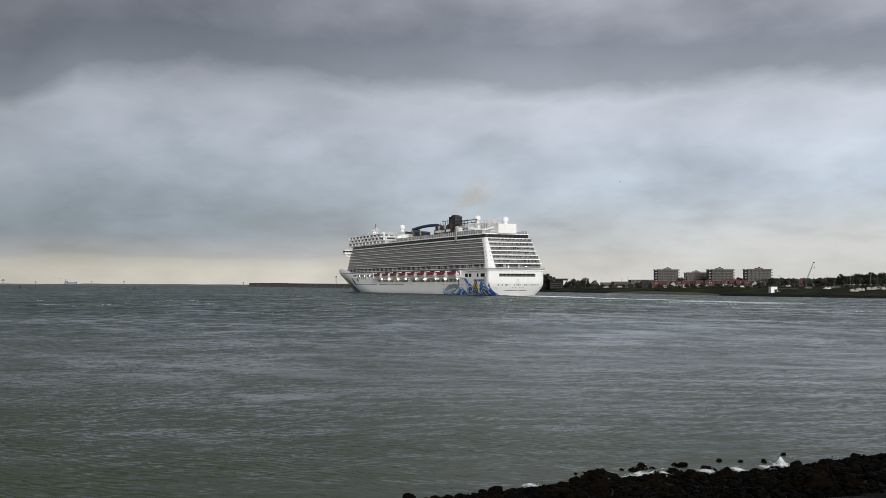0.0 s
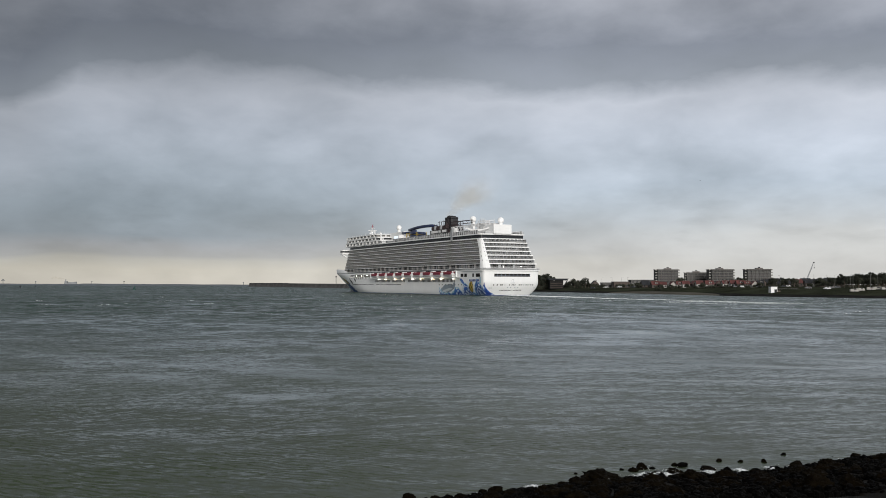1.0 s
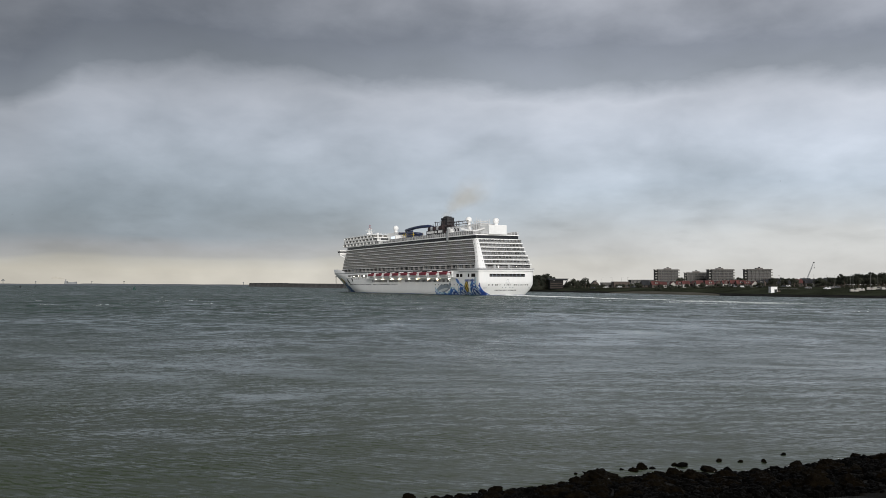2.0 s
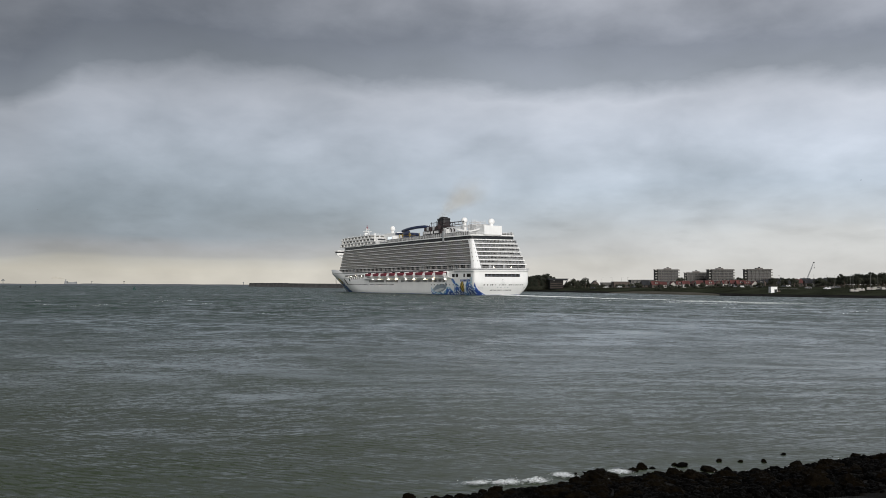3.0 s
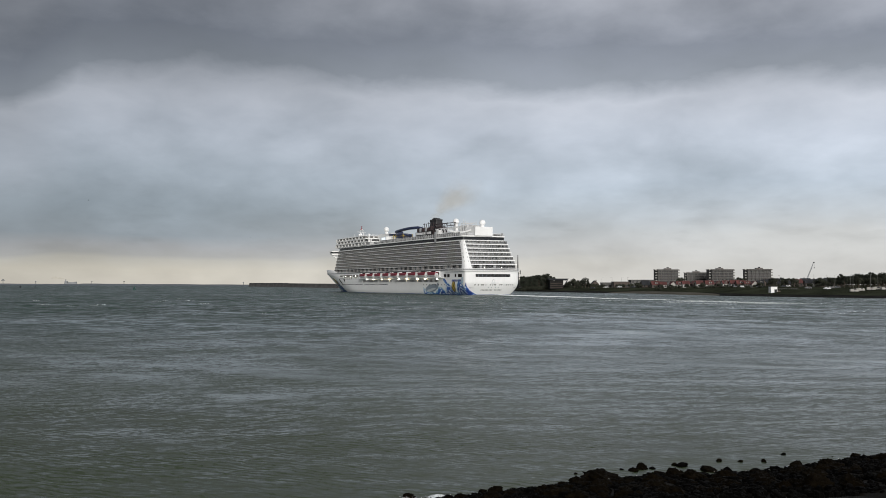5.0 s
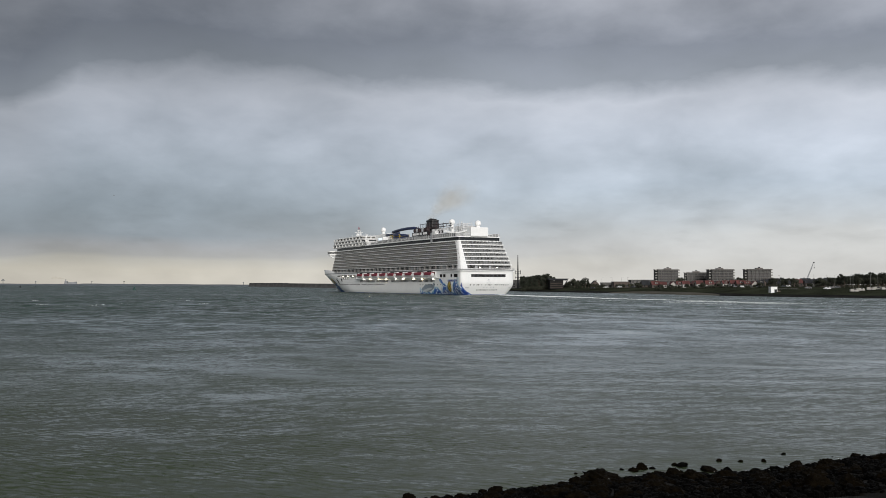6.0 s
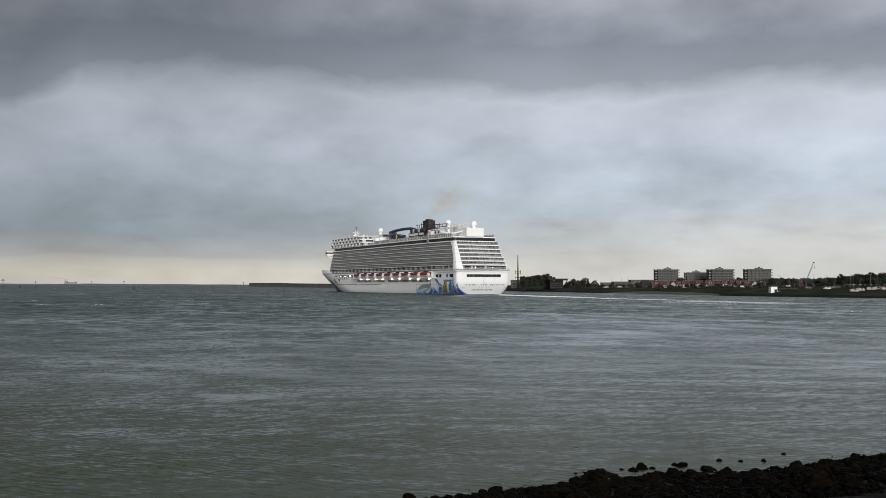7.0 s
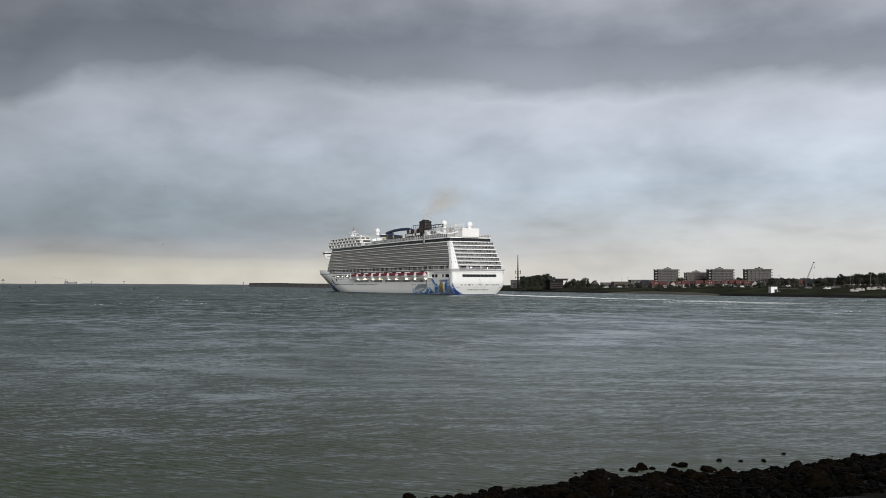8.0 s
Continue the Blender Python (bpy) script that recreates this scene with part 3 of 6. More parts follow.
def build_ship():
    ship = empty("cruise_ship", pose(0, 0, 0), "huge white cruise ship with black funnel, steaming away on the water", "cruise ship")
    # hull
    zs = [-2.0, 0.0, 1.0, 2.0, 3.5, 5.0, 7.0, 9.0, 11.0, 13.0, 15.0, 16.6]
    bd = Build().loft([[(x, y, z) for x, y in hull_loop(z)] for z in zs])
    hull = part("hull", bd.bm(), "white", ship, "white painted steel hull", smooth=False)
    for p in hull.data.polygons:
        p.use_smooth = len(p.vertices) == 4
    # bow bulwark rising forward of the house
    lo = [p for p in hull_loop(16.6) if p[1] > 238]
    lo.sort(key=lambda p: (p[0] > 0, p[1] if p[0] <= 0 else -p[1]))
    b2 = Build()
    outer = []
    for x, y in lo:
        k = min(1.0, (y - 238) / 40)
        z = 16.4 + 4.2 * (3 * k * k - 2 * k ** 3)
        f = 1 + 0.035 * k
        outer.append([(x, y, 16.4), (x * f, y + 1.2 * k, z), (x * f * 0.975, y + 0.8 * k, z), (x * 0.97, y - 0.3, 16.4)])
    for a, b in zip(outer, outer[1:]):
        n = len(b2.v)
        b2.v += a + b
        b2.f += [(n, n + 4, n + 5, n + 1), (n + 1, n + 5, n + 6, n + 2), (n + 2, n + 6, n + 7, n + 3)]
    part("bow_bulwark", b2.bm(), "white", ship, "high white bulwark round the bow", smooth=True)
    b2 = Build()
    ring_solid(b2, inset(hull_loop(16.6), -0.35), 16.62, 17.0)
    part("promenade_deck", b2.bm(), "deck", ship)
    # boot topping
    b2 = Build().loft([[(x, y, z) for x, y in hull_loop(z, 0.03)] for z in (-1.5, 0.0, 0.3)], cap=False)
    part("boot_topping", b2.bm(), "deep_blue", ship, "dark blue band at the waterline")

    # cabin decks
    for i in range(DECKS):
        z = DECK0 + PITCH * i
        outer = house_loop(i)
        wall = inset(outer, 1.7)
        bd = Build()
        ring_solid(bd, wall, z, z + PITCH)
        # wall colour carries the recess shade: grey behind balconies, near black on the promenade
        deck = part("cabin_deck", bd.bm(), "shade" if i else "dark", ship, "row of balcony cabins behind glass rails" if i else "promenade deck with its shade put into a dark wall")
        bd = Build()
        ring_solid(bd, outer, z - 0.17, z + 0.2)
        part("slab", bd.bm(), "white", deck, "white balcony slab edge")
        if i:
            bd = Build()
            ring_band(bd, inset(outer, 0.08), z + 0.24, z + 1.12, 0.05)
            part("glass_rail", bd.bm(), "rail_glass", deck, "greyish glass balcony rail")
        bd = Build()
        ring_band(bd, inset(outer, 0.04), z + 1.12, z + 1.24, 0.14)
        part("handrail", bd.bm(), "rail", deck)
        s_t = -0.8 + 1.5 * i
        if i:
            part("stern_parapet", Build().box(-15.4, BEAM * (0.98 - 0.024 * i) + 0.1, s_t - 0.7, s_t + 0.3, z - 0.22, z + 0.50).bm(), "white", deck, "white parapet across the stern")
        dv, dr, lit = Build(), Build(), Build()
        for p, nrm, tan in points_along(outer, 3.05 if i else 9.15):
            oriented_box(dv, p, nrm, tan, -1.7, -0.06, 0.08, z + 0.22, z + PITCH - 0.18)
        for p, nrm, tan in points_along(wall, 3.05):
            if random.random() < 0.9:
                oriented_box(dr if random.random() < 0.78 else lit, p, nrm, tan, -0.1, 0.06, random.choice((0.85, 0.95, 1.05)), z + 0.3, z + 2.3)
        if i:
            post = Build()
            wide = BEAM * (0.98 - 0.024 * i)
            q = -14.6
            while q < wide - 0.6:
                post.box(q - 0.06, q + 0.06, s_t - 0.3, s_t + 1.4, z + 0.5, z + PITCH - 0.2)
                q += 2.6
            veil = Build()
            q = -14.2
            while q < wide - 2.2:
                for k in range(2):
                    if random.random() < 0.45:
                        e = q + 1.15 * k
                        veil.box(e, e + random.uniform(0.35, 0.8), s_t + 1.0, s_t + 1.3, z + 0.5, z + 2.3)
                q += 2.6
            part("curtain", veil.bm(), "far_pale", deck, "pale curtains behind the stern balconies", kind="stuff")
            part("stern_divider", post.bm(), "deck", deck, "grey partitions between stern balconies", kind="stuff")
        # partitions darkened in colour so the balcony rows stay dim
        part("balcony_divider", dv.bm(), "divider", deck, "partitions between balconies, toned down to grey", kind="stuff")
        part("balcony_blind", lit.bm(), "deck", deck, "grey blinds drawn over balcony doors", kind="stuff")
        part("balcony_door", dr.bm(), "door_glass", deck, "dark glass balcony doors", kind="stuff")
    # curved fin closing the balcony tiers at the port stern corner
    for sgn in (-1,):
        rings = []
        for k in range(13):
            i = k / 12 * 7.05
            z = DECK0 + PITCH * i - 0.3
            s_t = -0.8 + 1.5 * i
            b = BEAM * (0.98 - 0.024 * i) + 0.42
            arch = 1.4 * math.sin(k / 12 * math.pi)
            e = 15.4
            rings.append([(sgn * e, s_t - 0.75, z), (sgn * (b - 1.6), s_t - 0.7, z), (sgn * (b - 0.4), s_t + 0.1, z), (sgn * b, s_t + 1.6, z), (sgn * (b + 0.1), s_t + 4.2 - arch, z), (sgn * (b - 0.6), s_t + 4.6 - arch, z), (sgn * e, s_t + 2.5, z)])
        bd = Build().loft(rings)
        bm = bd.bm()
        bmesh.ops.recalc_face_normals(bm, faces=bm.faces)
        part("stern_fin", bm, "white", ship, "curved white fin at the stern corner")
    # upper window band and top deck
    zt = DECK0 + PITCH * DECKS
    top = house_loop(7.0)
    bd = Build()
    ring_solid(bd, inset(top, 0.5), zt, zt + 3.0)
    band = part("window_band", bd.bm(), "glass", ship, "dark continuous window band")
    bd = Build()
    ring_solid(bd, inset(top, -0.25), zt - 0.35, zt + 0.35)
    part("sill", bd.bm(), "white", band, "white ledge under the windows")
    bd = Build()
    for p, nrm, tan in points_along(inset(top, 0.5), 6.1):
        oriented_box(bd, p, nrm, tan, -0.05, 0.06, 0.09, zt + 0.3, zt + 2.6)
    part("mullion", bd.bm(), "black", band, kind="stuff")
    bd = Build()
    ring_solid(bd, inset(top, -0.3), zt + 2.55, zt + 3.3)
    part("top_deck", bd.bm(), "white", ship, "white top deck edge")
    zu = zt + 3.3
    bd = Build()
    railing(bd, [p for p in inset(top, 0.2)], zu, 1.7, 2.6, 0.16)
    part("top_rail", bd.bm(), "rail", ship)
    # wind screens along the port and starboard sides of the top deck
    for sgn in (-1, 1):
        bd, fr = Build(), Build()
        s = 14.0
        while s < 150:
            w = 19.6 - max(0.0, 62 - s) * 0.06
            bd.box(sgn * w - 0.03, sgn * w + 0.03, s, s + 2.7, zu + 0.1, zu + 2.3)
            fr.bar((sgn * w, s - 0.15, zu), (sgn * w, s - 0.15, zu + 2.5), 0.2)
            s += 3.0
        fr.bar((sgn * 19.6, 62, zu + 2.4), (sgn * 19.6, 150, zu + 2.4), 0.14)
        ws = part("wind_screen", bd.bm(), "rail_glass", ship, "grey glass wind screens on the top deck")
        part("frame", fr.bm(), "rail", ws, kind="stuff")
    build_upper_works(ship, zt, zu)
    build_boat_deck(ship)
    build_stern_detail(ship)
    build_mural(ship)
    return ship


def house(ship, name, x0, x1, y0, y1, z0, z1, mat="white", label="", edge=0.25):
    bm = Build().box(x0, x1, y0, y1, z0, z1).bm()
    bmesh.ops.bevel(bm, geom=bm.edges[:], offset=edge, segments=2, affect="EDGES")
    return part(name, bm, mat, ship, label)


def build_upper_works(ship, zt, zu):
    # forward suites: three tiers, the shade of their openings drawn as dark panels
    for i in range(3):
        z = zu - 0.3 + 2.7 * i
        lp = plan(176 + 4 * i, 271 - 1.2 * i, 20.2 - 0.25 * i, 3, 16, 3, 2.6)
        bd = Build()
        ring_solid(bd, lp, z, z + 2.7)
        tier = part("suite_tier", bd.bm(), "offwhite", ship, "white forward suite tier with dark panels for shaded openings")
        # flush dark panels stand in for the shade of deep loggias
        bd = Build()
        for p, nrm, tan in points_along(lp, 8.4 if i < 2 else 4.2):
            oriented_box(bd, p, nrm, tan, -0.2, 0.05, 3.3 if i < 2 else 1.5, z + (0.35 if i < 2 else 0.8), z + 2.45)
        part("suite_shade_panel", bd.bm(), "door_glass" if i < 2 else "shade", tier, "dark panels for the shade in the suite loggias", kind="stuff")
        bd = Build()
        for p, nrm, tan in points_along(lp, 8.4):
            oriented_box(bd, p + tan * 4.2, nrm, tan, -0.1, 1.1, 0.28, z, z + 2.6)
            oriented_box(bd, p, nrm, tan, 0.9, 1.0, 3.9, z + 0.1, z + (0.95 if i else 0.6))
        part("suite_fin", bd.bm(), "offwhite", tier, "white fins and parapets between the suites", kind="stuff")
        bd = Build()
        ring_solid(bd, inset(lp, -1.1), z + 2.5, z + 2.8)
        part("slab", bd.bm(), "white", tier)
    z3 = zu - 0.3 + 8.1
    bd = Build()
    railing(bd, plan(186, 262, 18.4, 3, 14, 3, 2.6, 8), z3 + 0.1, 1.3, 6.0)
    part("suite_rail", bd.bm(), "rail", ship)
    # bridge with wings
    lp = [(-24.6, 258.0), (-24.9, 263.5), (-20, 267), (-8, 272), (0, 274), (8, 272), (20, 267), (24.9, 263.5), (24.6, 258.0), (0, 253)]
    bd = Build()
    ring_solid(bd, lp, zt - 3.4, zt - 1.75)
    ring_solid(bd, inset(lp, -0.4), zt - 0.35, zt + 0.6)
    bridge = part("bridge", bd.bm(), "white", ship, "white navigation bridge with overhanging wings")
    bd = Build()
    ring_solid(bd, inset(lp, 0.3), zt - 1.8, zt - 0.3)
    part("bridge_window", bd.bm(), "glass", bridge, "dark bridge windows")
    for sgn in (-1, 1):
        bd = Build()
        bd.bar((sgn * 19.5, 259, zt - 6), (sgn * 24.2, 260, zt - 3.4), 1.4, 0.8)
        part("wing_brace", bd.bm(), "white", bridge)
    # forward mast with radar
    bd = Build()
    for dx, dy in ((-2.2, -2), (2.2, -2), (0, 2.6)):
        bd.tube([(dx, 248 + dy, z3), (dx * 0.3, 247 + dy * 0.3, z3 + 9.5)], [0.5, 0.22], 8)
    for k, w in ((3.5, 3.4), (6.0, 2.6), (8.4, 1.9)):
        bd.box(-w, w, 245.6, 249, z3 + k, z3 + k + 0.25)
    bd.bar((-4.2, 247, z3 + 6.9), (4.2, 247, z3 + 6.9), 0.35)
    mast = part("mast", bd.bm(), "offwhite", ship, "white lattice radar mast")
    bd = Build().bar((-2.6, 249.4, z3 + 4.4), (2.6, 249.4, z3 + 4.4), 0.5, 0.4)
    part("radar_scanner", bd.bm(), "offwhite", mast)
    bd = Build().tube([(0, 247, z3 + 8.4), (0, 247, z3 + 12.4)], [0.4, 0.2], 8)
    for k, w in ((9.2, 1.5), (10.6, 1.1), (11.8, 0.7)):
        bd.bar((-w, 247, z3 + k), (w, 247, z3 + k), 0.3)
    part("mast_top", bd.bm(), "boat_red", mast, "dull red top of the radar mast")
    bd = Build()
    for x, q in ((-4.5, 240), (3.5, 236), (-6.0, 232)):
        bd.tube([(x, q, z3 - 0.2), (x, q, z3 + 3.4)], [0.3, 0.18], 8)
        bd.ball((x, q, z3 + 3.9), 0.9, 12, 8)
    part("small_radome", bd.bm(), "white", ship, "small white antenna domes", smooth=True, kind="stuff")
    # middle houses before the slides
    house(ship, "pool_house", -12, 12, 186, 212, zu, zu + 7.2, "white", "white pool deck house")
    house(ship, "glazed_house", -9, 9, 156, 184, zu + 4.0, zu + 9.0, "white", "white deck house under the radome")
    house(ship, "screen_house", -17, -9, 146, 157, zu, zu + 5.6, "white", "white house with a lit panel")
    bm = Build().box(-17.12, -17.0, 147.4, 155.6, zu + 2.9, zu + 4.9).bm()
    part("lit_panel", bm, "screen", ship, "small lit panel")
    house(ship, "bar_house", -15, 15, 30, 60, zu, zu + 3.1, "offwhite", "low white deck house")
    for s in range(33, 59, 4):
        bm = Build().box(-15.1, -15.0, s, s + 2.8, zu + 0.8, zu + 2.5).bm()
        part("house_window", bm, "glass", ship)
    # radomes
    for x, s, z0, z1, r in ((-8, 167, zu + 8.9, zu + 12.0, 2.2), (-8, 37, zu + 6.0, zu + 10.6, 2.25), (3.2, 18.5, zu + 5.7, zu + 9.0, 2.2)):
        bd = Build().tube([(x, s, z0 - 0.4), (x, s, z1 - r * 0.6)], [1.5, 1.25], 12)
        bd2 = Build().ball((x, s, z1 + 0.5), r, 18, 12)
        dome = part("radome", bd2.bm(), "white", ship, "white ball radome on a pedestal", smooth=True)
        part("pedestal", bd.bm(), "white", dome, smooth=True)
    # stern house
    house(ship, "stern_house", -8.0, 5.5, 8, 20, zu - 0.1, zu + 6.1, "white", "plain white house over the stern", 0.12)
    # curved white awning beside it
    rings = []
    for k in range(13):
        f = k / 12
        x, q, lift = -19 + 11 * f, 27 - 13 * f, 1.5 * (2 * f - 1) ** 2
        rings.append([(x, q, zu + 2.3 + lift), (x + 3.2, q + 2.6, zu + 2.5 + lift), (x + 3.2, q + 2.6, zu + 3.3 + lift), (x, q, zu + 3.2 + lift)])
    part("awning", Build().loft(rings).bm(), "white", ship, "curved white awning over the aft deck")
    # white pipe lattice aft of the funnel
    bd = Build()
    for s in range(24, 68, 5):
        bd.bar((-9, s, zu), (-9, s, zu + 7.5), 0.28)
        bd.bar((5, s, zu), (5, s, zu + 7.5), 0.28)
        bd.bar((-9, s, zu + 7.5), (5, s, zu + 7.5), 0.25)
        bd.bar((-9, s, zu), (-9, s + 5, zu + 7.5), 0.18)
        bd.bar((-9, s + 5, zu + 4), (-9, s, zu + 7.5), 0.18)
    for zz in (zu + 4.0, zu + 7.5):
        bd.bar((-9, 24, zz), (-9, 68, zz), 0.25)
        bd.bar((5, 24, zz), (5, 68, zz), 0.25)
    for k in range(9):
        bd.tube([(-8 + k * 0.5, 26 + k * 3.6, zu + 7.5), (-8 + k * 0.5, 26 + k * 3.6, zu + 8.6 + 2.2 * random.random())], 0.14, 6)
    part("pipe_lattice", bd.bm(), "rail", ship, "white lattice of pipes and masts")
    bd = Build()
    for s in (22, 25, 28, 31):
        for x in (-7, -3.5, 0):
            bd.bar((x, s, zu), (x, s, zu + 9.4 + (s * 3 + x) % 2.3), 0.24)
    for zz in (6.6, 8.0, 9.4):
        for x in (-7, -3.5, 0):
            bd.bar((x, 22, zu + zz), (x, 31, zu + zz), 0.2)
        for s in (22, 25, 28, 31):
            bd.bar((-7, s, zu + zz), (0, s, zu + zz), 0.2)
    part("climbing_frame", bd.bm(), "rail", ship, "pale steel climbing frame aft of the funnel")
    house(ship, "vent_house", -6, 6, 26, 36, zu + 2.9, zu + 8.2, "offwhite", "white ventilation house")
    rnd = random.Random(77)
    for k in range(16):
        x, q, w, d = rnd.uniform(-13, 8), rnd.uniform(22, 66), rnd.uniform(0.8, 2.4), rnd.uniform(0.8, 2.6)
        house(ship, "deck_locker", x, x + w, q, q + d, zu, zu + rnd.uniform(3.4, 7.4), "white" if k % 3 else "offwhite", "", 0.08)
    for k in range(7):
        x, q = rnd.uniform(-12, 4), rnd.uniform(22, 60)
        part("whip_mast", Build().tube([(x, q, zu), (x, q, zu + rnd.uniform(8, 12))], [0.22, 0.1], 6).bm(), "rail", ship)
    for s in (198, 204, 214, 222, 230, 238):
        part("whip_mast", Build().tube([(-10 + s % 7, s, zu + 6), (-10 + s % 7, s, zu + 11 + s % 3)], [0.25, 0.1], 6).bm(), "rail", ship)
    # funnel
    bd = Build()
    rings = []
    for z, w, a, b in ((zu, 6.0, 76, 102), (zu + 8.6, 5.6, 78, 99), (zu + 9.0, 3.2, 81.0, 93.6), (zu + 14.6, 2.95, 81.4, 92.8), (zu + 14.9, 3.15, 81.1, 93.1), (zu + 16.0, 3.05, 81.3, 92.9)):
        rings.append([(x, s, z) for x, s in plan(a, b, w, 2.0, 2.4, 5.0, 5.0, 6)])
    bd.loft(rings)
    fun = part("funnel", bd.bm(), "black", ship, "black funnel with stepped exhaust casing")
    bd = Build()
    for s, r, hgt in ((83.8, 0.8, 2.6), (86.3, 0.9, 3.2), (88.6, 0.9, 3.0), (90.6, 0.7, 2.4), (87.4, 0.6, 3.6)):
        bd.tube([(-1.1, s, zu + 15.4), (-1.1, s - 0.3, zu + 15.9 + hgt * 0.4)], r, 10)
        bd.tube([(1.1, s, zu + 15.4), (1.1, s - 0.3, zu + 15.9 + hgt * 0.35)], r, 10)
    part("exhaust_pipe", bd.bm(), "black", fun, kind="stuff")
    # dark rope-course lattice round the funnel
    bd = Build()
    for x in (-8.5, -2.8, 3):
        for s in range(74, 103, 4):
            tall = 12.6 - 0.22 * max(0, s - 88) + (0.9 if s % 8 == 2 else 0)
            bd.bar((x, s, zu), (x, s, zu + tall), 0.32)
            if s < 100:
                bd.bar((x, s, zu + 3.2), (x, s + 4, zu + 6.4), 0.22)
                bd.bar((x, s + 4, zu + 6.4), (x, s, zu + 9.4), 0.22)
    for z in (3.2, 6.4, 9.4):
        for x in (-8.5, -2.8, 3):
            bd.bar((x, 74, zu + z), (x, 102, zu + z), 0.32)
        for s in range(74, 103, 4):
            bd.bar((-8.5, s, zu + z), (3, s, zu + z), 0.22)
    for x in (-8.5, 3):
        bd.bar((x, 74, zu + 12.4), (x, 92, zu + 12.4), 0.3)
    bd.bar((-10, 34, zu + 10.4), (-6, 80, zu + 11.6), 0.5)
    bd.bar((-10, 34, zu + 8.6), (-6, 80, zu + 9.4), 0.4)
    for s in range(36, 80, 6):
        bd.bar((-9.6, s, zu + 8.7), (-9.2, s + 3, zu + 10.7), 0.22)
    part("rope_course", bd.bm(), "rust", ship, "dark steel rope-course lattice")
    house(ship, "casing", -7.5, 3, 77, 100, zu, zu + 5.6, "rust", "dark brown casing under the rope course")
    for s, w in ((75, 2.2), (79, 2.6), (84, 1.9), (89, 2.6), (94, 1.8), (98, 2.2)):
        house(ship, "casing_box", -10.2, -8.2, s, s + w, zu + 6.0 + random.random(), zu + 8.6 + 1.8 * random.random(), "rust" if w > 2 else "deck")
    # name board: plain bars
    bd = Build()
    for k, w in enumerate((1.3, 1.3, 1.3, 1.2, 1.3, 1.3, 0.5, 1.3, 1.3, 0, 1.2, 1.2, 1.3, 1.3)):
        if w:
            bd.box(-12.55, -12.45, 96 - w - 1.9 * k, 96 - 1.9 * k, zu + 4.1, zu + 5.8)
    part("sign_bar", bd.bm(), "white", ship, "white bars of a sign on the top deck", kind="stuff")
    bm = Build().box(-12.4, -12.1, 68.5, 97.5, zu + 0.2, zu + 6.3).bm()
    part("sign_board", bm, "black", ship, "dark sign board")
    bm = Build().box(-20.7, -20.2, 44.2, 46.4, zt - 0.5, zu + 3.8).bm()
    part("lift_tower", bm, "deck", ship, "slim grey tower on the ship's side")
    # water slides
    tubes = []
    pts = [(-5, 97, zu + 5.5), (-6, 99, zu + 9.6), (-8, 103, zu + 10.6), (-10, 112, zu + 10.6), (-11, 122, zu + 10.2), (-11, 132, zu + 9.6), (-11, 139, zu + 9.0), (-8, 143, zu + 8.7), (-4, 141, zu + 8.4)]
    tubes.append((pts, 1.15))
    pts = [(-10, 154, zu + 7.6), (-12, 150, zu + 7.2), (-13, 138, zu + 6.6)] + [(-9.5 + 4.6 * math.cos(a), 126 + 9.5 * math.sin(a), zu + 6.6 - 0.36 * (a - 1.6)) for a in [1.6 + 0.35 * k for k in range(32)]]
    tubes.append((pts, 1.1))
    tubes.append(([(-6, 101, zu + 10.6), (-6, 101, zu + 0.2)], 1.7))
    for pts, r in tubes:
        part("slide_tube", Build().tube(pts, r, 10).bm(), "navy", ship, "dark blue water slide tube", smooth=True)
    bd = Build()
    for s in (118, 123, 128, 133, 138):
        for x in (-14, -6):
            bd.bar((x, s, zu), (x, s, zu + 6.4), 0.4)
        bd.bar((-14, s, zu + 5), (-6, s, zu + 5), 0.3)
    for x in (-14, -6):
        for zz in (2.5, 5.0, 6.3):
            bd.bar((x, 118, zu + zz), (x, 138, zu + zz), 0.3)
        bd.bar((x, 118, zu), (x, 128, zu + 6), 0.25)
    part("slide_tower", bd.bm(), "yellow", ship, "yellow steel slide tower")


def lifeboat_mesh():
    length, beam = 15.4, 4.4
    hull, canopy, cover = [], [], []
    for k in range(13):
        t = k / 12 * 2 - 1
        w = beam / 2 * max(0.05, 1 - abs(t) ** 3.2)
        s = t * length / 2
        rise = 0.5 * abs(t) ** 3
        hull.append([(w * 0.25, s * 0.94, 0.2 + rise), (w * 0.8, s * 0.97, 0.75 + rise * 0.6), (w, s, 1.55), (w, s, 1.8), (-w, s, 1.8), (-w, s, 1.55), (-w * 0.8, s * 0.97, 0.75 + rise * 0.6), (-w * 0.25, s * 0.94, 0.2 + rise)])
        canopy.append([(w * 0.98, s * 0.98, 1.7), (w * 0.9, s * 0.94, 2.5), (w * 0.48, s * 0.88, 3.2 - rise), (-w * 0.48, s * 0.88, 3.2 - rise), (-w * 0.9, s * 0.94, 2.5), (-w * 0.98, s * 0.98, 1.7)])
        c = beam / 2 * (1 - 0.12 * abs(t) ** 3)
        cover.append([(c * 1.05, s * 0.70, 1.5), (c * 1.0, s * 0.70, 2.75), (c * 0.65, s * 0.69, 3.65), (-c * 0.65, s * 0.69, 3.65), (-c * 1.0, s * 0.70, 2.75), (-c * 1.05, s * 0.70, 1.5)])
    return Build().loft(hull).loft(canopy), Build().loft(cover)


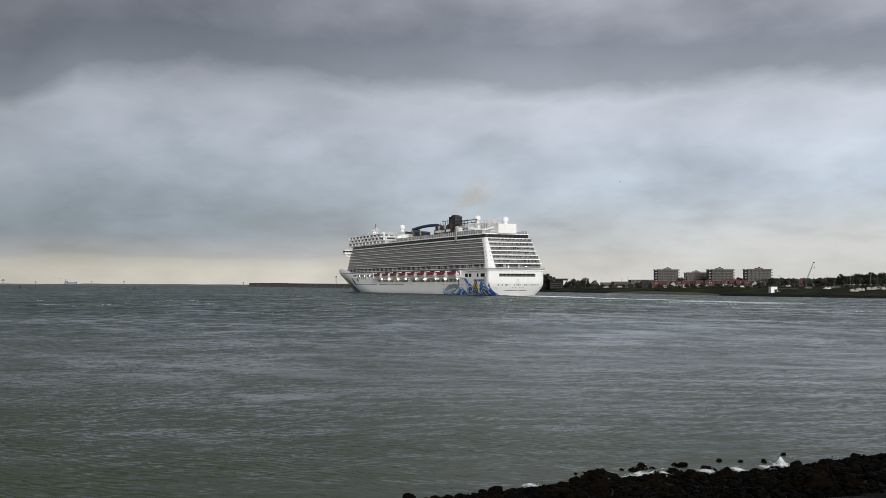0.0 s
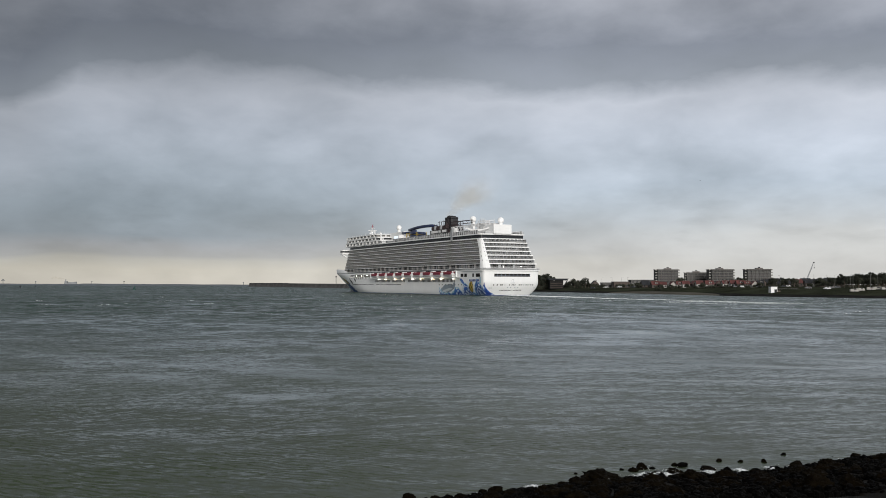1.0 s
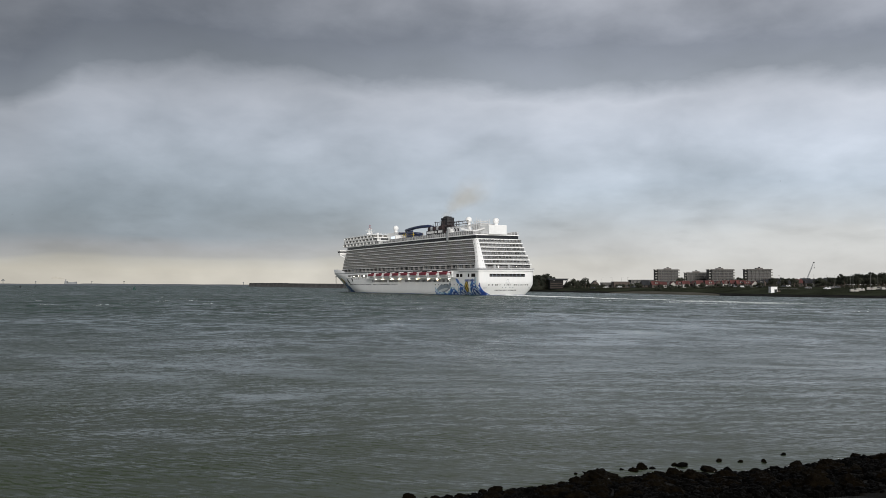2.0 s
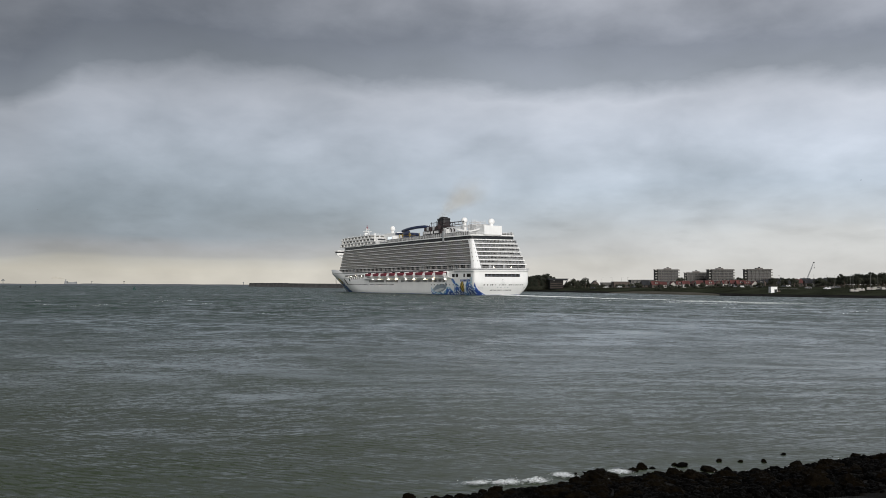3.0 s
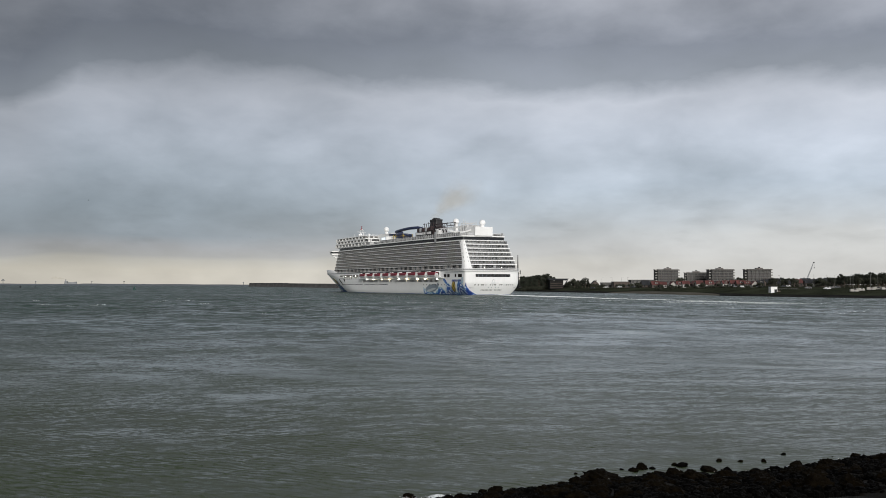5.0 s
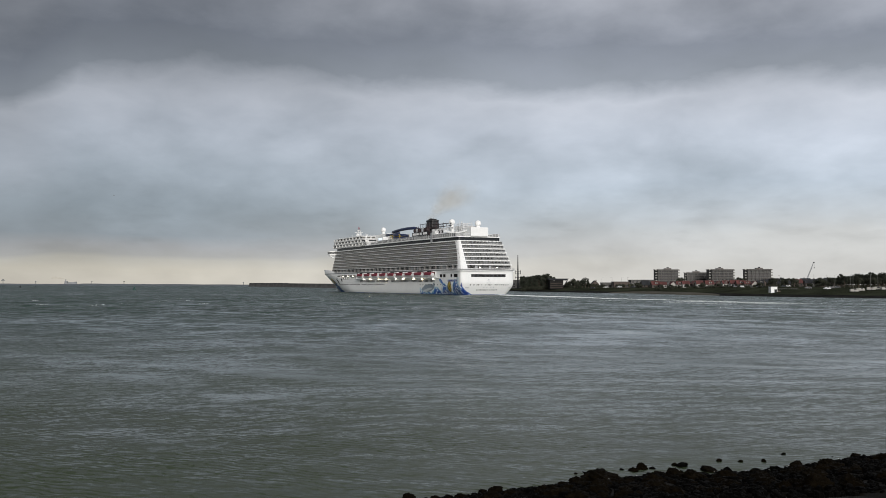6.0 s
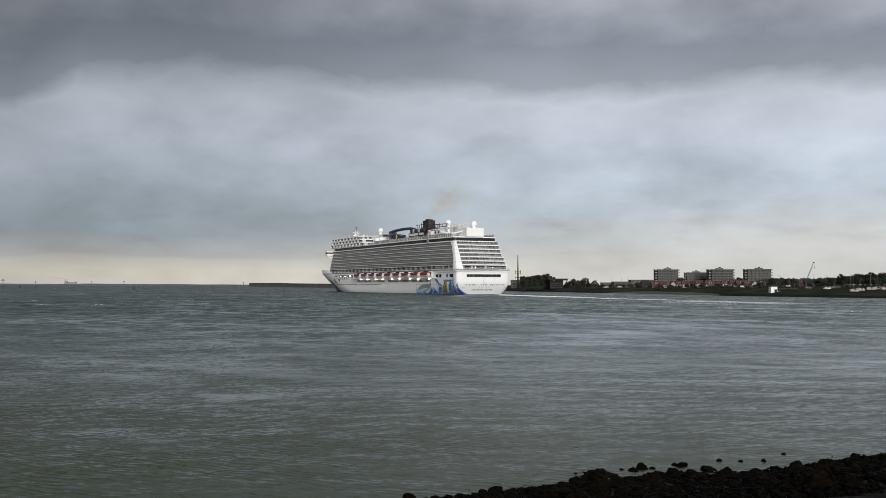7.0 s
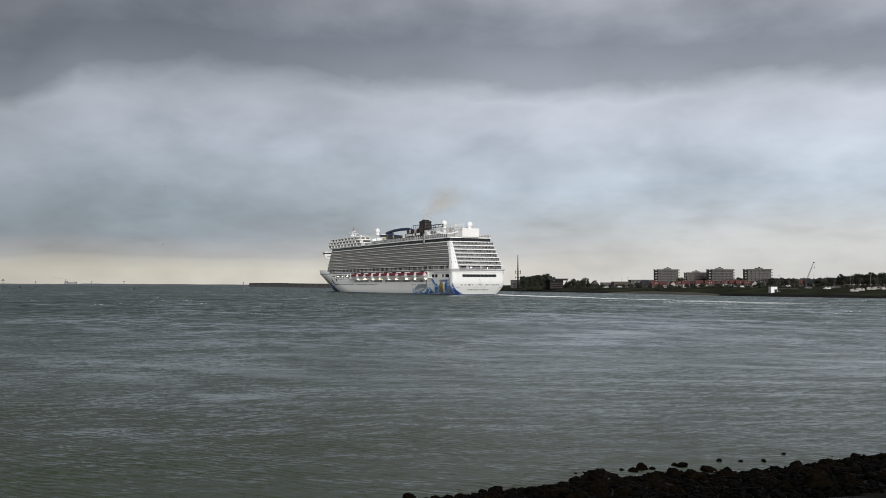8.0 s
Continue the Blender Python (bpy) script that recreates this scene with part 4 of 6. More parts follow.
def build_boat_deck(ship):
    # dark plate for the shaded promenade, its windows, the boats and their davits
    for sgn in (-1, 1):
        bd = Build()
        bd.box(sgn * 20.75 - 0.06, sgn * 20.75 + 0.06, 39, 197, 13.6, 17.35)
        rec = part("promenade_shade_plate", bd.bm(), "dark", ship, "dark plate for the shade of the promenade under the cabins")
        bd = Build()
        s = 40.0
        while s < 188:
            if not (118 < s < 124 or 150 < s < 154):
                bd.box(sgn * 20.7 - 0.08, sgn * 20.7 + 0.08, s, s + 1.0, 8.7, 10.6)
            s += 2.1
        part("promenade_window", bd.bm(), "flat_glass", rec, "row of dark promenade windows", kind="stuff")
        bd = Build()
        for s in list(range(134, 186, 2)) + list(range(190, 246, 2)):
            hw = hull_side(s, 6.8)
            bd.box(sgn * hw - 0.07, sgn * hw + 0.07, s, s + 0.9, 6.5, 7.2)
        for s in list(range(24, 66, 5)):
            bd.box(sgn * 20.6 - 0.07, sgn * 20.6 + 0.07, s, s + 0.9, 6.5, 7.2)
        part("porthole", bd.bm(), "dark", rec, "row of dark portholes", kind="stuff")
        for k in range(9):
            s = 41.0 + 17.2 * k + (2.4 if k % 2 else 0.0)
            bm = Build().ball((sgn * (hull_side(s, 10) + 0.75), s, 11.0), 0.30, 8, 6).bm()
            part("deck_lamp", bm, "lamp" if k % 4 else "lamp_white", ship, "lit deck lamp")
        # hull ledge under the boats
        bd = Build().box(min(sgn * 20.4, sgn * 23.6), max(sgn * 20.4, sgn * 23.6), 30, 196, 11.75, 12.1)
        part("boat_ledge", bd.bm(), "white", ship, "white ledge under the lifeboats")
        # boats
        hb, cv = lifeboat_mesh()
        first = None
        for k in range(9):
            s = 45.0 + k * 17.2
            if first is None:
                hob = part("lifeboat", hb.bm(), "boat_white", ship, "white lifeboat with a dull red cover", smooth=False)
                cob = part("cover", cv.bm(), "boat_red", hob, "dull red boat cover")
                first = (hob, cob)
            else:
                hob = new("lifeboat", first[0].data)
                hob.parent = ship
                tagged(hob, "white lifeboat with a dull red cover")
                cob = new("cover", first[1].data)
                cob.parent = hob
                tagged(cob, "dull red boat cover")
            hob.matrix_basis = pose(sgn * 22.2, s, 12.25)
            for e in (-7.6, 7.6):
                bd = Build()
                bd.bar((sgn * 20.4, s + e, 11.9), (sgn * 23.9, s + e, 12.3), 0.5, 0.5)
                bd.bar((sgn * 20.6, s + e, 12.0), (sgn * 20.9, s + e, 16.4), 0.5, 0.6)
                bd.bar((sgn * 20.7, s + e, 16.2), (sgn * 24.0, s + e, 15.9), 0.28, 0.35)
                bd.bar((sgn * 23.8, s + e, 16.0), (sgn * 23.8, s + e, 12.4), 0.22)
                part("davit", bd.bm(), "white", ship, "white steel davit")
        # mooring recess forward, its shade drawn as grey plates on the hull, with winches and lamps
        bd, wh = Build(), Build()
        for a, b, z0, z1 in ((200, 214, 11.6, 15.2), (216, 236, 11.4, 15.4), (237, 250, 12.4, 15.0)):
            hw = hull_side((a + b) / 2, 13)
            hw2 = hull_side(b, 13)
            hw1 = hull_side(a, 13)
            n = len(bd.v)
            for o in (-0.05, 0.06):
                for s, w in ((a, hw1), (b, hw2)):
                    for z in (z0, z1):
                        bd.v.append((sgn * (w + o), s, z))
            bd.f += [(n + 4, n + 5, n + 7, n + 6), (n, n + 2, n + 3, n + 1), (n, n + 1, n + 5, n + 4), (n + 2, n + 6, n + 7, n + 3), (n + 1, n + 3, n + 7, n + 5), (n, n + 4, n + 6, n + 2)]
            for q in range(4):
                s = a + (b - a) * (q + 0.5) / 4
                w = hull_side(s, 13)
                wh.box(sgn * w - 0.5, sgn * w + 0.5, s - 0.9, s + 0.7, z0 + 0.1, z0 + 1.1 + 0.9 * random.random())
        part("mooring_shade_plate", bd.bm(), "shade", ship, "grey plates for the shade of the mooring recess in the bow")
        part("mooring_winch", wh.bm(), "offwhite", ship, "pale mooring winches", kind="stuff")
        for s in (206, 219, 231):
            bm = Build().ball((sgn * (hull_side(s, 14) + 0.4), s, 14.2), 0.26, 8, 6).bm()
            part("deck_lamp", bm, "lamp_white", ship, "lit deck lamp")


def stern_s(w, z):
    """Station of the hull's stern surface at half-width w and height z."""
    loop = [p for p in hull_loop(z) if p[0] <= 0][:14]
    for (x0, y0), (x1, y1) in zip(loop, loop[1:]):
        if -x0 <= abs(w) <= -x1:
            f = (abs(w) + x0) / (x0 - x1) if x0 != x1 else 0
            return y0 + (y1 - y0) * f
    return loop[-1][1]


def stern_patch(bd, w0, w1, z0, z1, out=0.05, n=12):
    """A thin plate following the rounded stern; w runs to port."""
    rows = []
    for o in (0.25, -out):
        for z in (z0, z1):
            rows.append([(-(w0 + (w1 - w0) * k / n), stern_s(w0 + (w1 - w0) * k / n, z) + o, z) for k in range(n + 1)])
    m = len(bd.v)
    for r in rows:
        bd.v += r
    c = n + 1
    for k in range(n):
        for a, b in ((0, 1), (1, 3), (3, 2), (2, 0)):
            bd.f.append((m + a * c + k, m + b * c + k, m + b * c + k + 1, m + a * c + k + 1))


def build_stern_detail(ship):
    # the opening is a dark plate on the stern, shade put in by colour
    bd = Build()
    stern_patch(bd, -13.4, 13.2, 12.1, 14.0, n=16)
    slot = part("opening_shade_plate", bd.bm(), "dark", ship, "long dark plate for the shade of the mooring opening in the stern")
    bd = Build()
    for w in range(-13, 14, 3):
        stern_patch(bd, w, w + 0.16, 12.2, 13.9, 0.1, 1)
    stern_patch(bd, -13.2, 13.0, 12.75, 12.85, 0.1)
    part("opening_post", bd.bm(), "paint_grey", slot)
    bd = Build()
    for w0, w1 in ((14, 13), (11.4, 10.4), (9.0, 8.2), (8, 6.8), (5.6, 5.0), (2.2, 1.4), (0.4, -0.4), (-0.7, -1.5), (-1.8, -2.6), (-5, -6), (-6.4, -7.4), (-8.4, -9), (-10, -11), (-11.6, -12.4), (-13.4, -14.2), (-15.2, -16)):
        stern_patch(bd, w1 + 0.12, w0 - 0.12, 6.4, 7.2, 0.06, 2)
    part("stern_window", bd.bm(), "dark", ship, "row of small dark stern windows", kind="stuff")
    bd = Build()
    for w in (17.0, 16.2, 15.4, 14.6, -16.8, -17.6):
        stern_patch(bd, w - 0.45, w, 4.6, 5.0, 0.06, 1)
    for w in (3.2, 0.9, -2.2, -4.4):
        stern_patch(bd, w - 0.7, w, 5.0, 5.4, 0.06, 1)
    part("fairlead", bd.bm(), "paint_grey", ship, kind="stuff")
    # writing on the stern as plain bars
    bd = Build()
    w = 8.2
    for k in range(16):
        if k != 9:
            stern_patch(bd, w - 0.62, w, 3.0, 3.6, 0.06, 1)
        w -= 1.02
    part("name_bar", bd.bm(), "dark", ship, "dark bars of the name on the stern", kind="stuff")
    # a small emblem of curved strokes
    bd = Build()
    for k in range(7):
        a = k / 6 * math.pi * 1.3 - 0.4
        stern_patch(bd, -0.3 + 0.7 * math.cos(a) - 0.14, -0.3 + 0.7 * math.cos(a) + 0.14, 9.2 + 1.1 * math.sin(a), 9.5 + 1.1 * math.sin(a), 0.06, 1)
    stern_patch(bd, -1.9, 1.4, 7.9, 8.15, 0.06, 2)
    part("emblem", bd.bm(), "paint_grey", ship, "small grey emblem on the stern")
    for w in (6.5, -6.5):
        part("deck_lamp", Build().ball((-w, -2.3, 18.5), 0.2, 8, 6).bm(), "lamp_white", ship, "lit deck lamp")
    # stern deck rail and overhang
    lp = [p for p in inset(hull_loop(16.6), -0.9)]
    bd = Build()
    lp2 = inset(hull_loop(16.6), -1.0)
    ring_solid(bd, [p for p in lp2 if p[1] < 30], 15.9, 16.35)
    part("rub_rail", bd.bm(), "white", ship, "white ledge round the stern deck")
    bd = Build()
    aft = [p for p in lp if p[1] < 40]
    aft.sort(key=lambda p: (p[0] > 0, -p[1] if p[0] <= 0 else p[1]))
    for a, b in zip(aft, aft[1:]):
        for z in (17.0, 17.5, 18.0):
            bd.bar((*a, z), (*b, z), 0.1)
        n = max(1, int((Vector(a) - Vector(b)).length / 2.5))
        for k in range(n):
            q = Vector(a).lerp(Vector(b), k / n)
            bd.bar((q.x, q.y, 16.3), (q.x, q.y, 18.0), 0.12)
    part("stern_rail", bd.bm(), "rail", ship)


def inside(s, z, cs, cz, rs, rz, turn=0.0):
    """How far a hull point lies inside a leaning ellipse: over 0 is inside."""
    c, n = math.cos(turn), math.sin(turn)
    a, b = (s - cs) * c + (z - cz) * n, -(s - cs) * n + (z - cz) * c
    return 1 - (a / rs) ** 2 - (b / rz) ** 2


# breaking waves in the sea picture: station, half length, height, lean
WAVES = ((66, 10, 5.2, 0.5), (36, 8, 5.6, 0.6), (22.5, 8, 8.2, 0.6), (5.5, 8, 10.6, 0.3))


def stern_painting(s, z):
    """Colour of the sea picture aft: curling waves, a grey ray, a striped fish, spray."""
    f = noise.noise((s * 0.36, z * 0.5, 8.0))
    if inside(s, z, 51, 4.4, 10.5, 2.7, -0.10) > 0.2 * f or inside(s, z, 41, 6.4, 1.4, 2.3, 0.5) > 0:
        return "paint_pale" if inside(s, z, 52, 3.2, 8.0, 0.9, -0.16) > 0 else "paint_grey"
    fish = inside(s, z, 16.5, 5.6, 2.7, 3.9, 0.35)
    if fish > 0:
        return "dark" if math.sin((s - 0.4 * z) * 2.4) > 0.5 or fish < 0.14 else "paint_gold"
    if inside(s, z, 29, 9.2, 3.4, 1.2, 0.5) > 0.4 * f:
        return "blue" if f < 0.0 else "pale_blue"
    if inside(s, z, 3.6, 10.2, 1.5, 3.6, -0.12) > 0.3 * f:
        return "paint_pale" if f > 0.05 else "pale_blue"
    best = -1.0
    for c, half, tall, lean in WAVES:
        u = (s - c - lean * z * 0.5) / half
        best = max(best, tall * max(0.0, 1 - abs(u) ** 1.6) - z)
    best = max(best, 1.5 + 0.6 * math.sin(s * 0.9) - z if s < 62 else -1.0)
    if best < 0:
        return "pale_blue" if best > -0.5 and f > 0.2 else None
    if best < 0.7 + 0.5 * f:
        return "pale_blue"
    swirl = math.sin(best * 1.3 + s * 0.22 + 5 * f)
    if swirl > 0.45:
        return None if swirl > 0.66 else "pale_blue"
    return "deep_blue" if best > 3.6 + 4 * f and swirl < -0.2 else "blue"


def bow_painting(s, z):
    f = noise.noise((s * 0.3, z * 0.7, 5.0))
    if inside(s, z, 267, 9.6, 7, 1.9, 0.35) > 0.3 * f:
        return "paint_gold"
    if inside(s, z, 257, 3.0, 16, 3.4, 0.22) > 0.5 * f or inside(s, z, 262, 7.0, 9, 3.2, 0.3) > 0.4 * f:
        return "deep_blue" if f < 0.22 else "pale_blue"
    if inside(s, z, 247, 9.6, 4.5, 0.9, 0.5) > 0.4 * f or inside(s, z, 236, 10.8, 2.4, 0.9, 0.6) > 0.3 * f:
        return "dark"
    return None


def build_mural(ship):
    for name, rule, s0, s1, ds, z1, label in (("sea_painting", stern_painting, 0.9, 65, 0.42, 12.4, "painted on the hull aft"), ("bow_painting", bow_painting, 230, 296, 0.8, 12.6, "painted on the bow")):
        cells = {}
        cols = int((s1 - s0) / ds)
        rows = int((z1 - 0.2) / 0.4)
        wide = [[hull_side(s0 + i * ds, 0.2 + k * 0.4) for k in range(rows + 1)] for i in range(cols + 1)]
        for i in range(cols):
            for k in range(rows):
                s, z = s0 + i * ds, 0.2 + k * 0.4
                colour = rule(s + ds / 2, z + 0.2)
                if colour is None or min(wide[i][k], wide[i + 1][k], wide[i][k + 1], wide[i + 1][k + 1]) < 0.3:
                    continue
                bd = cells.setdefault(colour, Build())
                for sgn in ((-1, 1) if s > 14 else (-1,)):
                    n = len(bd.v)
                    for a, b in ((0, 0), (1, 0), (1, 1), (0, 1)):
                        bd.v.append((sgn * (wide[i + a][k + b] + 0.06), s + a * ds, z + b * 0.4))
                    bd.f.append((n, n + 1, n + 2, n + 3) if sgn > 0 else (n + 3, n + 2, n + 1, n))
        for colour, bd in cells.items():
            bm = bd.bm()
            bmesh.ops.remove_doubles(bm, verts=bm.verts, dist=0.005)
            part(name, bm, colour, ship, colour.replace("paint_", "").replace("_", " ") + " shapes " + label, kind="stuff")
    # the picture's last wave wraps round the corner under the stern
    wrap = {}
    for k in range(22):
        z = 0.2 + 0.4 * k
        edge = 20.3 - 9.5 * max(0.0, 1 - z / 9.5) ** 2.4
        w = 20.2
        while w > edge:
            f = noise.noise((w * 0.5, z * 0.5, 4.0))
            if f < 0.28 and w < hull_side(6.0, z):
                stern_patch(wrap.setdefault("deep_blue" if f < 0.02 else "blue", Build()), w - 0.42, w, z, z + 0.4, 0.06, 1)
            w -= 0.42
    for colour, bd in wrap.items():
        part("sea_painting", bd.bm(), colour, ship, colour.replace("_", " ") + " wave painted round the stern corner", kind="stuff")
    bd = Build()
    for k in range(8):
        for sgn in (-1, 1):
            bd.box(sgn * 20.62 - 0.06, sgn * 20.62 + 0.06, 18.5 - 1.8 * k - 1.3, 18.5 - 1.8 * k, 9.0, 10.4)
    part("side_name_bar", bd.bm(), "deep_blue", ship, "dark bars of writing on the hull", kind="stuff")
    # flat dark plates draw the shade of openings in the side
    bd = Build()
    for a, b in ((27, 31), (22, 25.5), (12, 14), (3.5, 9)):
        for sgn in (-1, 1):
            bd.box(sgn * 20.62 - 0.06, sgn * 20.62 + 0.06, a, b, 12.0, 14.2)
    part("side_shade_plate", bd.bm(), "dark", ship, "dark plates for shaded openings aft in the hull side", kind="stuff")


ship = build_ship()


# ---- near shore ----
EDGE = [(-40, 18), (-14, 27), (-5, 30.2), (-1.6, 31.6), (2, 33.0), (5.8, 34.9), (8.5, 35.8), (11.7, 36.4), (14.4, 37.6), (18.1, 39.6), (21, 40.2), (27, 43), (45, 50), (80, 66)]


def edge_y(x):
    for (x0, y0), (x1, y1) in zip(EDGE, EDGE[1:]):
        if x <= x1:
            return y0 + (y1 - y0) * (x - x0) / (x1 - x0)
    return EDGE[-1][1]


def shore_z(x, y):
    """Height of the stony slope that falls from the dike to the water."""
    d = edge_y(x) - y
    return (0.155 * d if d > 0 else 0.35 * d) - 0.05 + 0.10 * noise.noise((x * 0.6, y * 0.6, 1.0))


def build_near_shore():
    xs = [-320, -200, -120, -70] + [-40 + 1.0 * i for i in range(36)] + [-4 + 0.3 * i for i in range(90)] + [23 + 1.5 * i for i in range(38)] + [120, 200, 330]
    offs = [2.5, 1.5, 0.8, 0.4, 0.1, -0.2, -0.5, -0.8, -1.2, -1.6, -2, -2.5, -3, -3.5, -4, -5, -6, -7, -8, -10, -12, -15, -19, -24, -30, -38, -60, -120, -250, -420]
    rows = []
    for x in xs:
        row = []
        for o in offs:
            y = edge_y(x) + o
            z = shore_z(x, y)
            if o > -14:
                z += 0.22 * abs(noise.noise((x * 1.7, y * 1.7, 7.0))) + 0.12 * noise.noise((x * 5, y * 5, 2.0))
            row.append((x, y, min(z, 5.6)))
        rows.append(row)
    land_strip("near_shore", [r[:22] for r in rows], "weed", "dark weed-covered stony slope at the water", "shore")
    land_strip("near_dike", [r[21:] for r in rows], "grass", "grassed top of the near dike", "ground")


build_near_shore()


def rock_mesh(seed, weed):
    rnd = random.Random(seed)
    bm = bmesh.new()
    bmesh.ops.create_icosphere(bm, subdivisions=4 if weed else 3, radius=1.0)
    off = Vector((rnd.uniform(0, 50), rnd.uniform(0, 50), rnd.uniform(0, 50)))
    planes = [(Vector((rnd.gauss(0, 1), rnd.gauss(0, 1), rnd.gauss(0.3, 0.8))).normalized(), rnd.uniform(0.55, 0.85)) for _ in range(7)]
    for v in bm.verts:
        n = v.co.normalized()
        p = n * (1 + 0.22 * noise.noise(n * 1.3 + off))
        for pn, d in planes:
            k = p.dot(pn) - d
            if k > 0:
                p -= pn * k * 0.85
        p += n * (0.13 * noise.noise(n * 5 + off) + ((0.20 if weed else 0.12) * noise.noise(n * 7 + off)) + (0.06 * noise.noise(n * 17 + off) if weed else 0) + (0.22 * abs(noise.noise(n * 3.3 + off)) if weed else 0))
        v.co = (p.x * 1.15, p.y * 0.95, p.z * 0.75)
    me = bpy.data.meshes.new("rock")
    bm.to_mesh(me)
    bm.free()
    me.shade_smooth()
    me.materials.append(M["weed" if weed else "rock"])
    return me


def build_rocks():
    rnd = random.Random(11)
    kinds = [rock_mesh(s, s % 3 != 0) for s in range(10)]

    def rock(x, y, r, sink=0.25, z=None):
        k = rnd.randrange(10)
        if r > 0.3 and k % 3 == 0:
            k = (k + 1) % 9
        ob = new("rock", kinds[k])
        ob.matrix_basis = pose(x, y, max(z, shore_z(x, y)) if z is not None else shore_z(x, y) + r * (0.75 - sink) * 0.6, rnd.uniform(-15, 15), rnd.uniform(-15, 15), rnd.uniform(0, 360)) @ Matrix.Diagonal((r, r * rnd.uniform(0.8, 1.1), r * rnd.uniform(0.75, 1.1), 1))
        tagged(ob, "dark boulder hung with wet seaweed on the shore" if k % 3 else "wet black basalt boulder on the shore", "rock", "boulders along the near shore")

    # boulders that stand in or at the water
    standing = [(8.2, 37.3, 0.33), (8.6, 37.4, 0.16), (7.7, 36.8, 0.24), (10.0, 37.9, 0.34), (9.7, 38.2, 0.14), (11.8, 39.0, 0.15), (12.7, 38.9, 0.12), (13.7, 38.8, 0.17), (15.1, 40.4, 0.16), (17.0, 39.8, 0.09), (18.1, 39.8, 0.31)]
    edge = [(8.5, 35.6, 0.44), (9.2, 35.9, 0.52), (10.8, 36.9, 0.38), (11.5, 36.6, 0.33), (13.6, 36.9, 0.31), (14.6, 37.3, 0.44), (6.1, 34.3, 0.85), (5.2, 34.0, 0.6), (7.1, 34.9, 0.35), (7.7, 35.4, 0.25), (8.1, 35.7, 0.23), (4.5, 33.8, 0.34), (3.4, 33.3, 0.32), (1.9, 33.1, 0.33), (1.5, 32.9, 0.25), (0.6, 32.4, 0.19), (-1.2, 32.1, 0.29), (-0.3, 32.1, 0.23), (5.3, 36.4, 0.10), (7.3, 37.1, 0.13), (12.5, 36.4, 0.32), (16.2, 37.9, 0.38), (10.0, 35.7, 0.32), (4.3, 34.3, 0.12), (2.6, 33.3, 0.20), (6.3, 34.7, 0.27)]
    for x, y, r in standing + edge:
        rock(x, y + r * 0.5, r * 0.8, 0.35, r * 0.08)
    n = 0
    while n < 290:
        x = rnd.uniform(-2.2, 21.5)
        d = rnd.uniform(0.0, 1.0) ** 1.2 * 9.5
        y = edge_y(x) - d
        if y < 27.6 or x / y > 0.54 or x / y < -0.07:
            continue
        r = rnd.choice((0.14, 0.17, 0.2, 0.24, 0.3, 0.4)) * rnd.uniform(0.8, 1.2)
        rock(x, y, min(r, 0.13 + 0.14 * d), 0.5)
        n += 1
    # rubble between the boulders
    vs, fs = [], []
    for k in range(4200):
        x = rnd.uniform(-3, 22)
        y = edge_y(x) - rnd.uniform(-0.1, 11)
        r = rnd.uniform(0.05, 0.16)
        z = shore_z(x, y) + 0.06 + r * 0.35
        n0 = len(vs)
        ring = [rnd.uniform(0.7, 1.2) for _ in range(6)]
        for i in range(6):
            a = i / 6 * math.tau + rnd.uniform(-0.2, 0.2)
            vs.append((x + r * ring[i] * math.cos(a), y + r * ring[i] * math.sin(a), z - r * 0.5))
        for i in range(6):
            a = i / 6 * math.tau + rnd.uniform(-0.2, 0.2)
            vs.append((x + r * 0.7 * ring[i] * math.cos(a), y + r * 0.7 * ring[i] * math.sin(a), z + r * rnd.uniform(0.2, 0.7)))
        vs.append((x, y, z + r * 0.7))
        for i in range(6):
            j = (i + 1) % 6
            fs += [(n0 + i, n0 + j, n0 + 6 + j, n0 + 6 + i), (n0 + 6 + i, n0 + 6 + j, n0 + 12)]
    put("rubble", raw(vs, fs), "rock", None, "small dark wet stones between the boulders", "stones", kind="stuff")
    # shells and wet pale pebbles, whose pale colour also stands in for glints
    bm = bmesh.new()
    bmesh.ops.create_icosphere(bm, subdivisions=2, radius=0.019)
    for v in bm.verts:
        v.co.z *= 0.6
    src = put("pebble", bm, "pebble", None, "pale wet pebble among dark stones", "pebble", "pebbles on the near shore", smooth=True)
    for i, (x, y) in enumerate(((10.2, 34.3), (11.5, 34.6), (12.4, 34.7), (14.6, 36.2), (16.0, 36.9), (9.2, 35.5), (13.5, 35.6), (7.2, 33.9), (6.0, 33.0))):
        m = pose(x, y, shore_z(x, y) + 0.30, 10, 5, i * 40)
        if i == 0:
            src.matrix_basis = m
        else:
            copy_thing(src, m)


build_rocks()


# ---- foam ----
def clumps(vs, fs, x, y, z, r, h, rnd):
    """One low irregular lump of foam."""
    n0 = len(vs)
    k = 6
    for i in range(k):
        a = i / k * math.tau
        q = r * rnd.uniform(0.6, 1.25)
        vs.append((x + q * math.cos(a) * 1.3, y + q * math.sin(a), z - min(0.04, r * 0.4)))
    for i in range(k):
        a = (i + 0.5) / k * math.tau
        q = r * rnd.uniform(0.3, 0.7)
        vs.append((x + q * math.cos(a) * 1.2, y + q * math.sin(a), z + h * rnd.uniform(0.4, 1.0)))
    for i in range(k):
        j = (i + 1) % k
        fs += [(n0 + i, n0 + j, n0 + k + i), (n0 + j, n0 + k + j, n0 + k + i)]
    fs.append(tuple(n0 + k + i for i in range(k)))


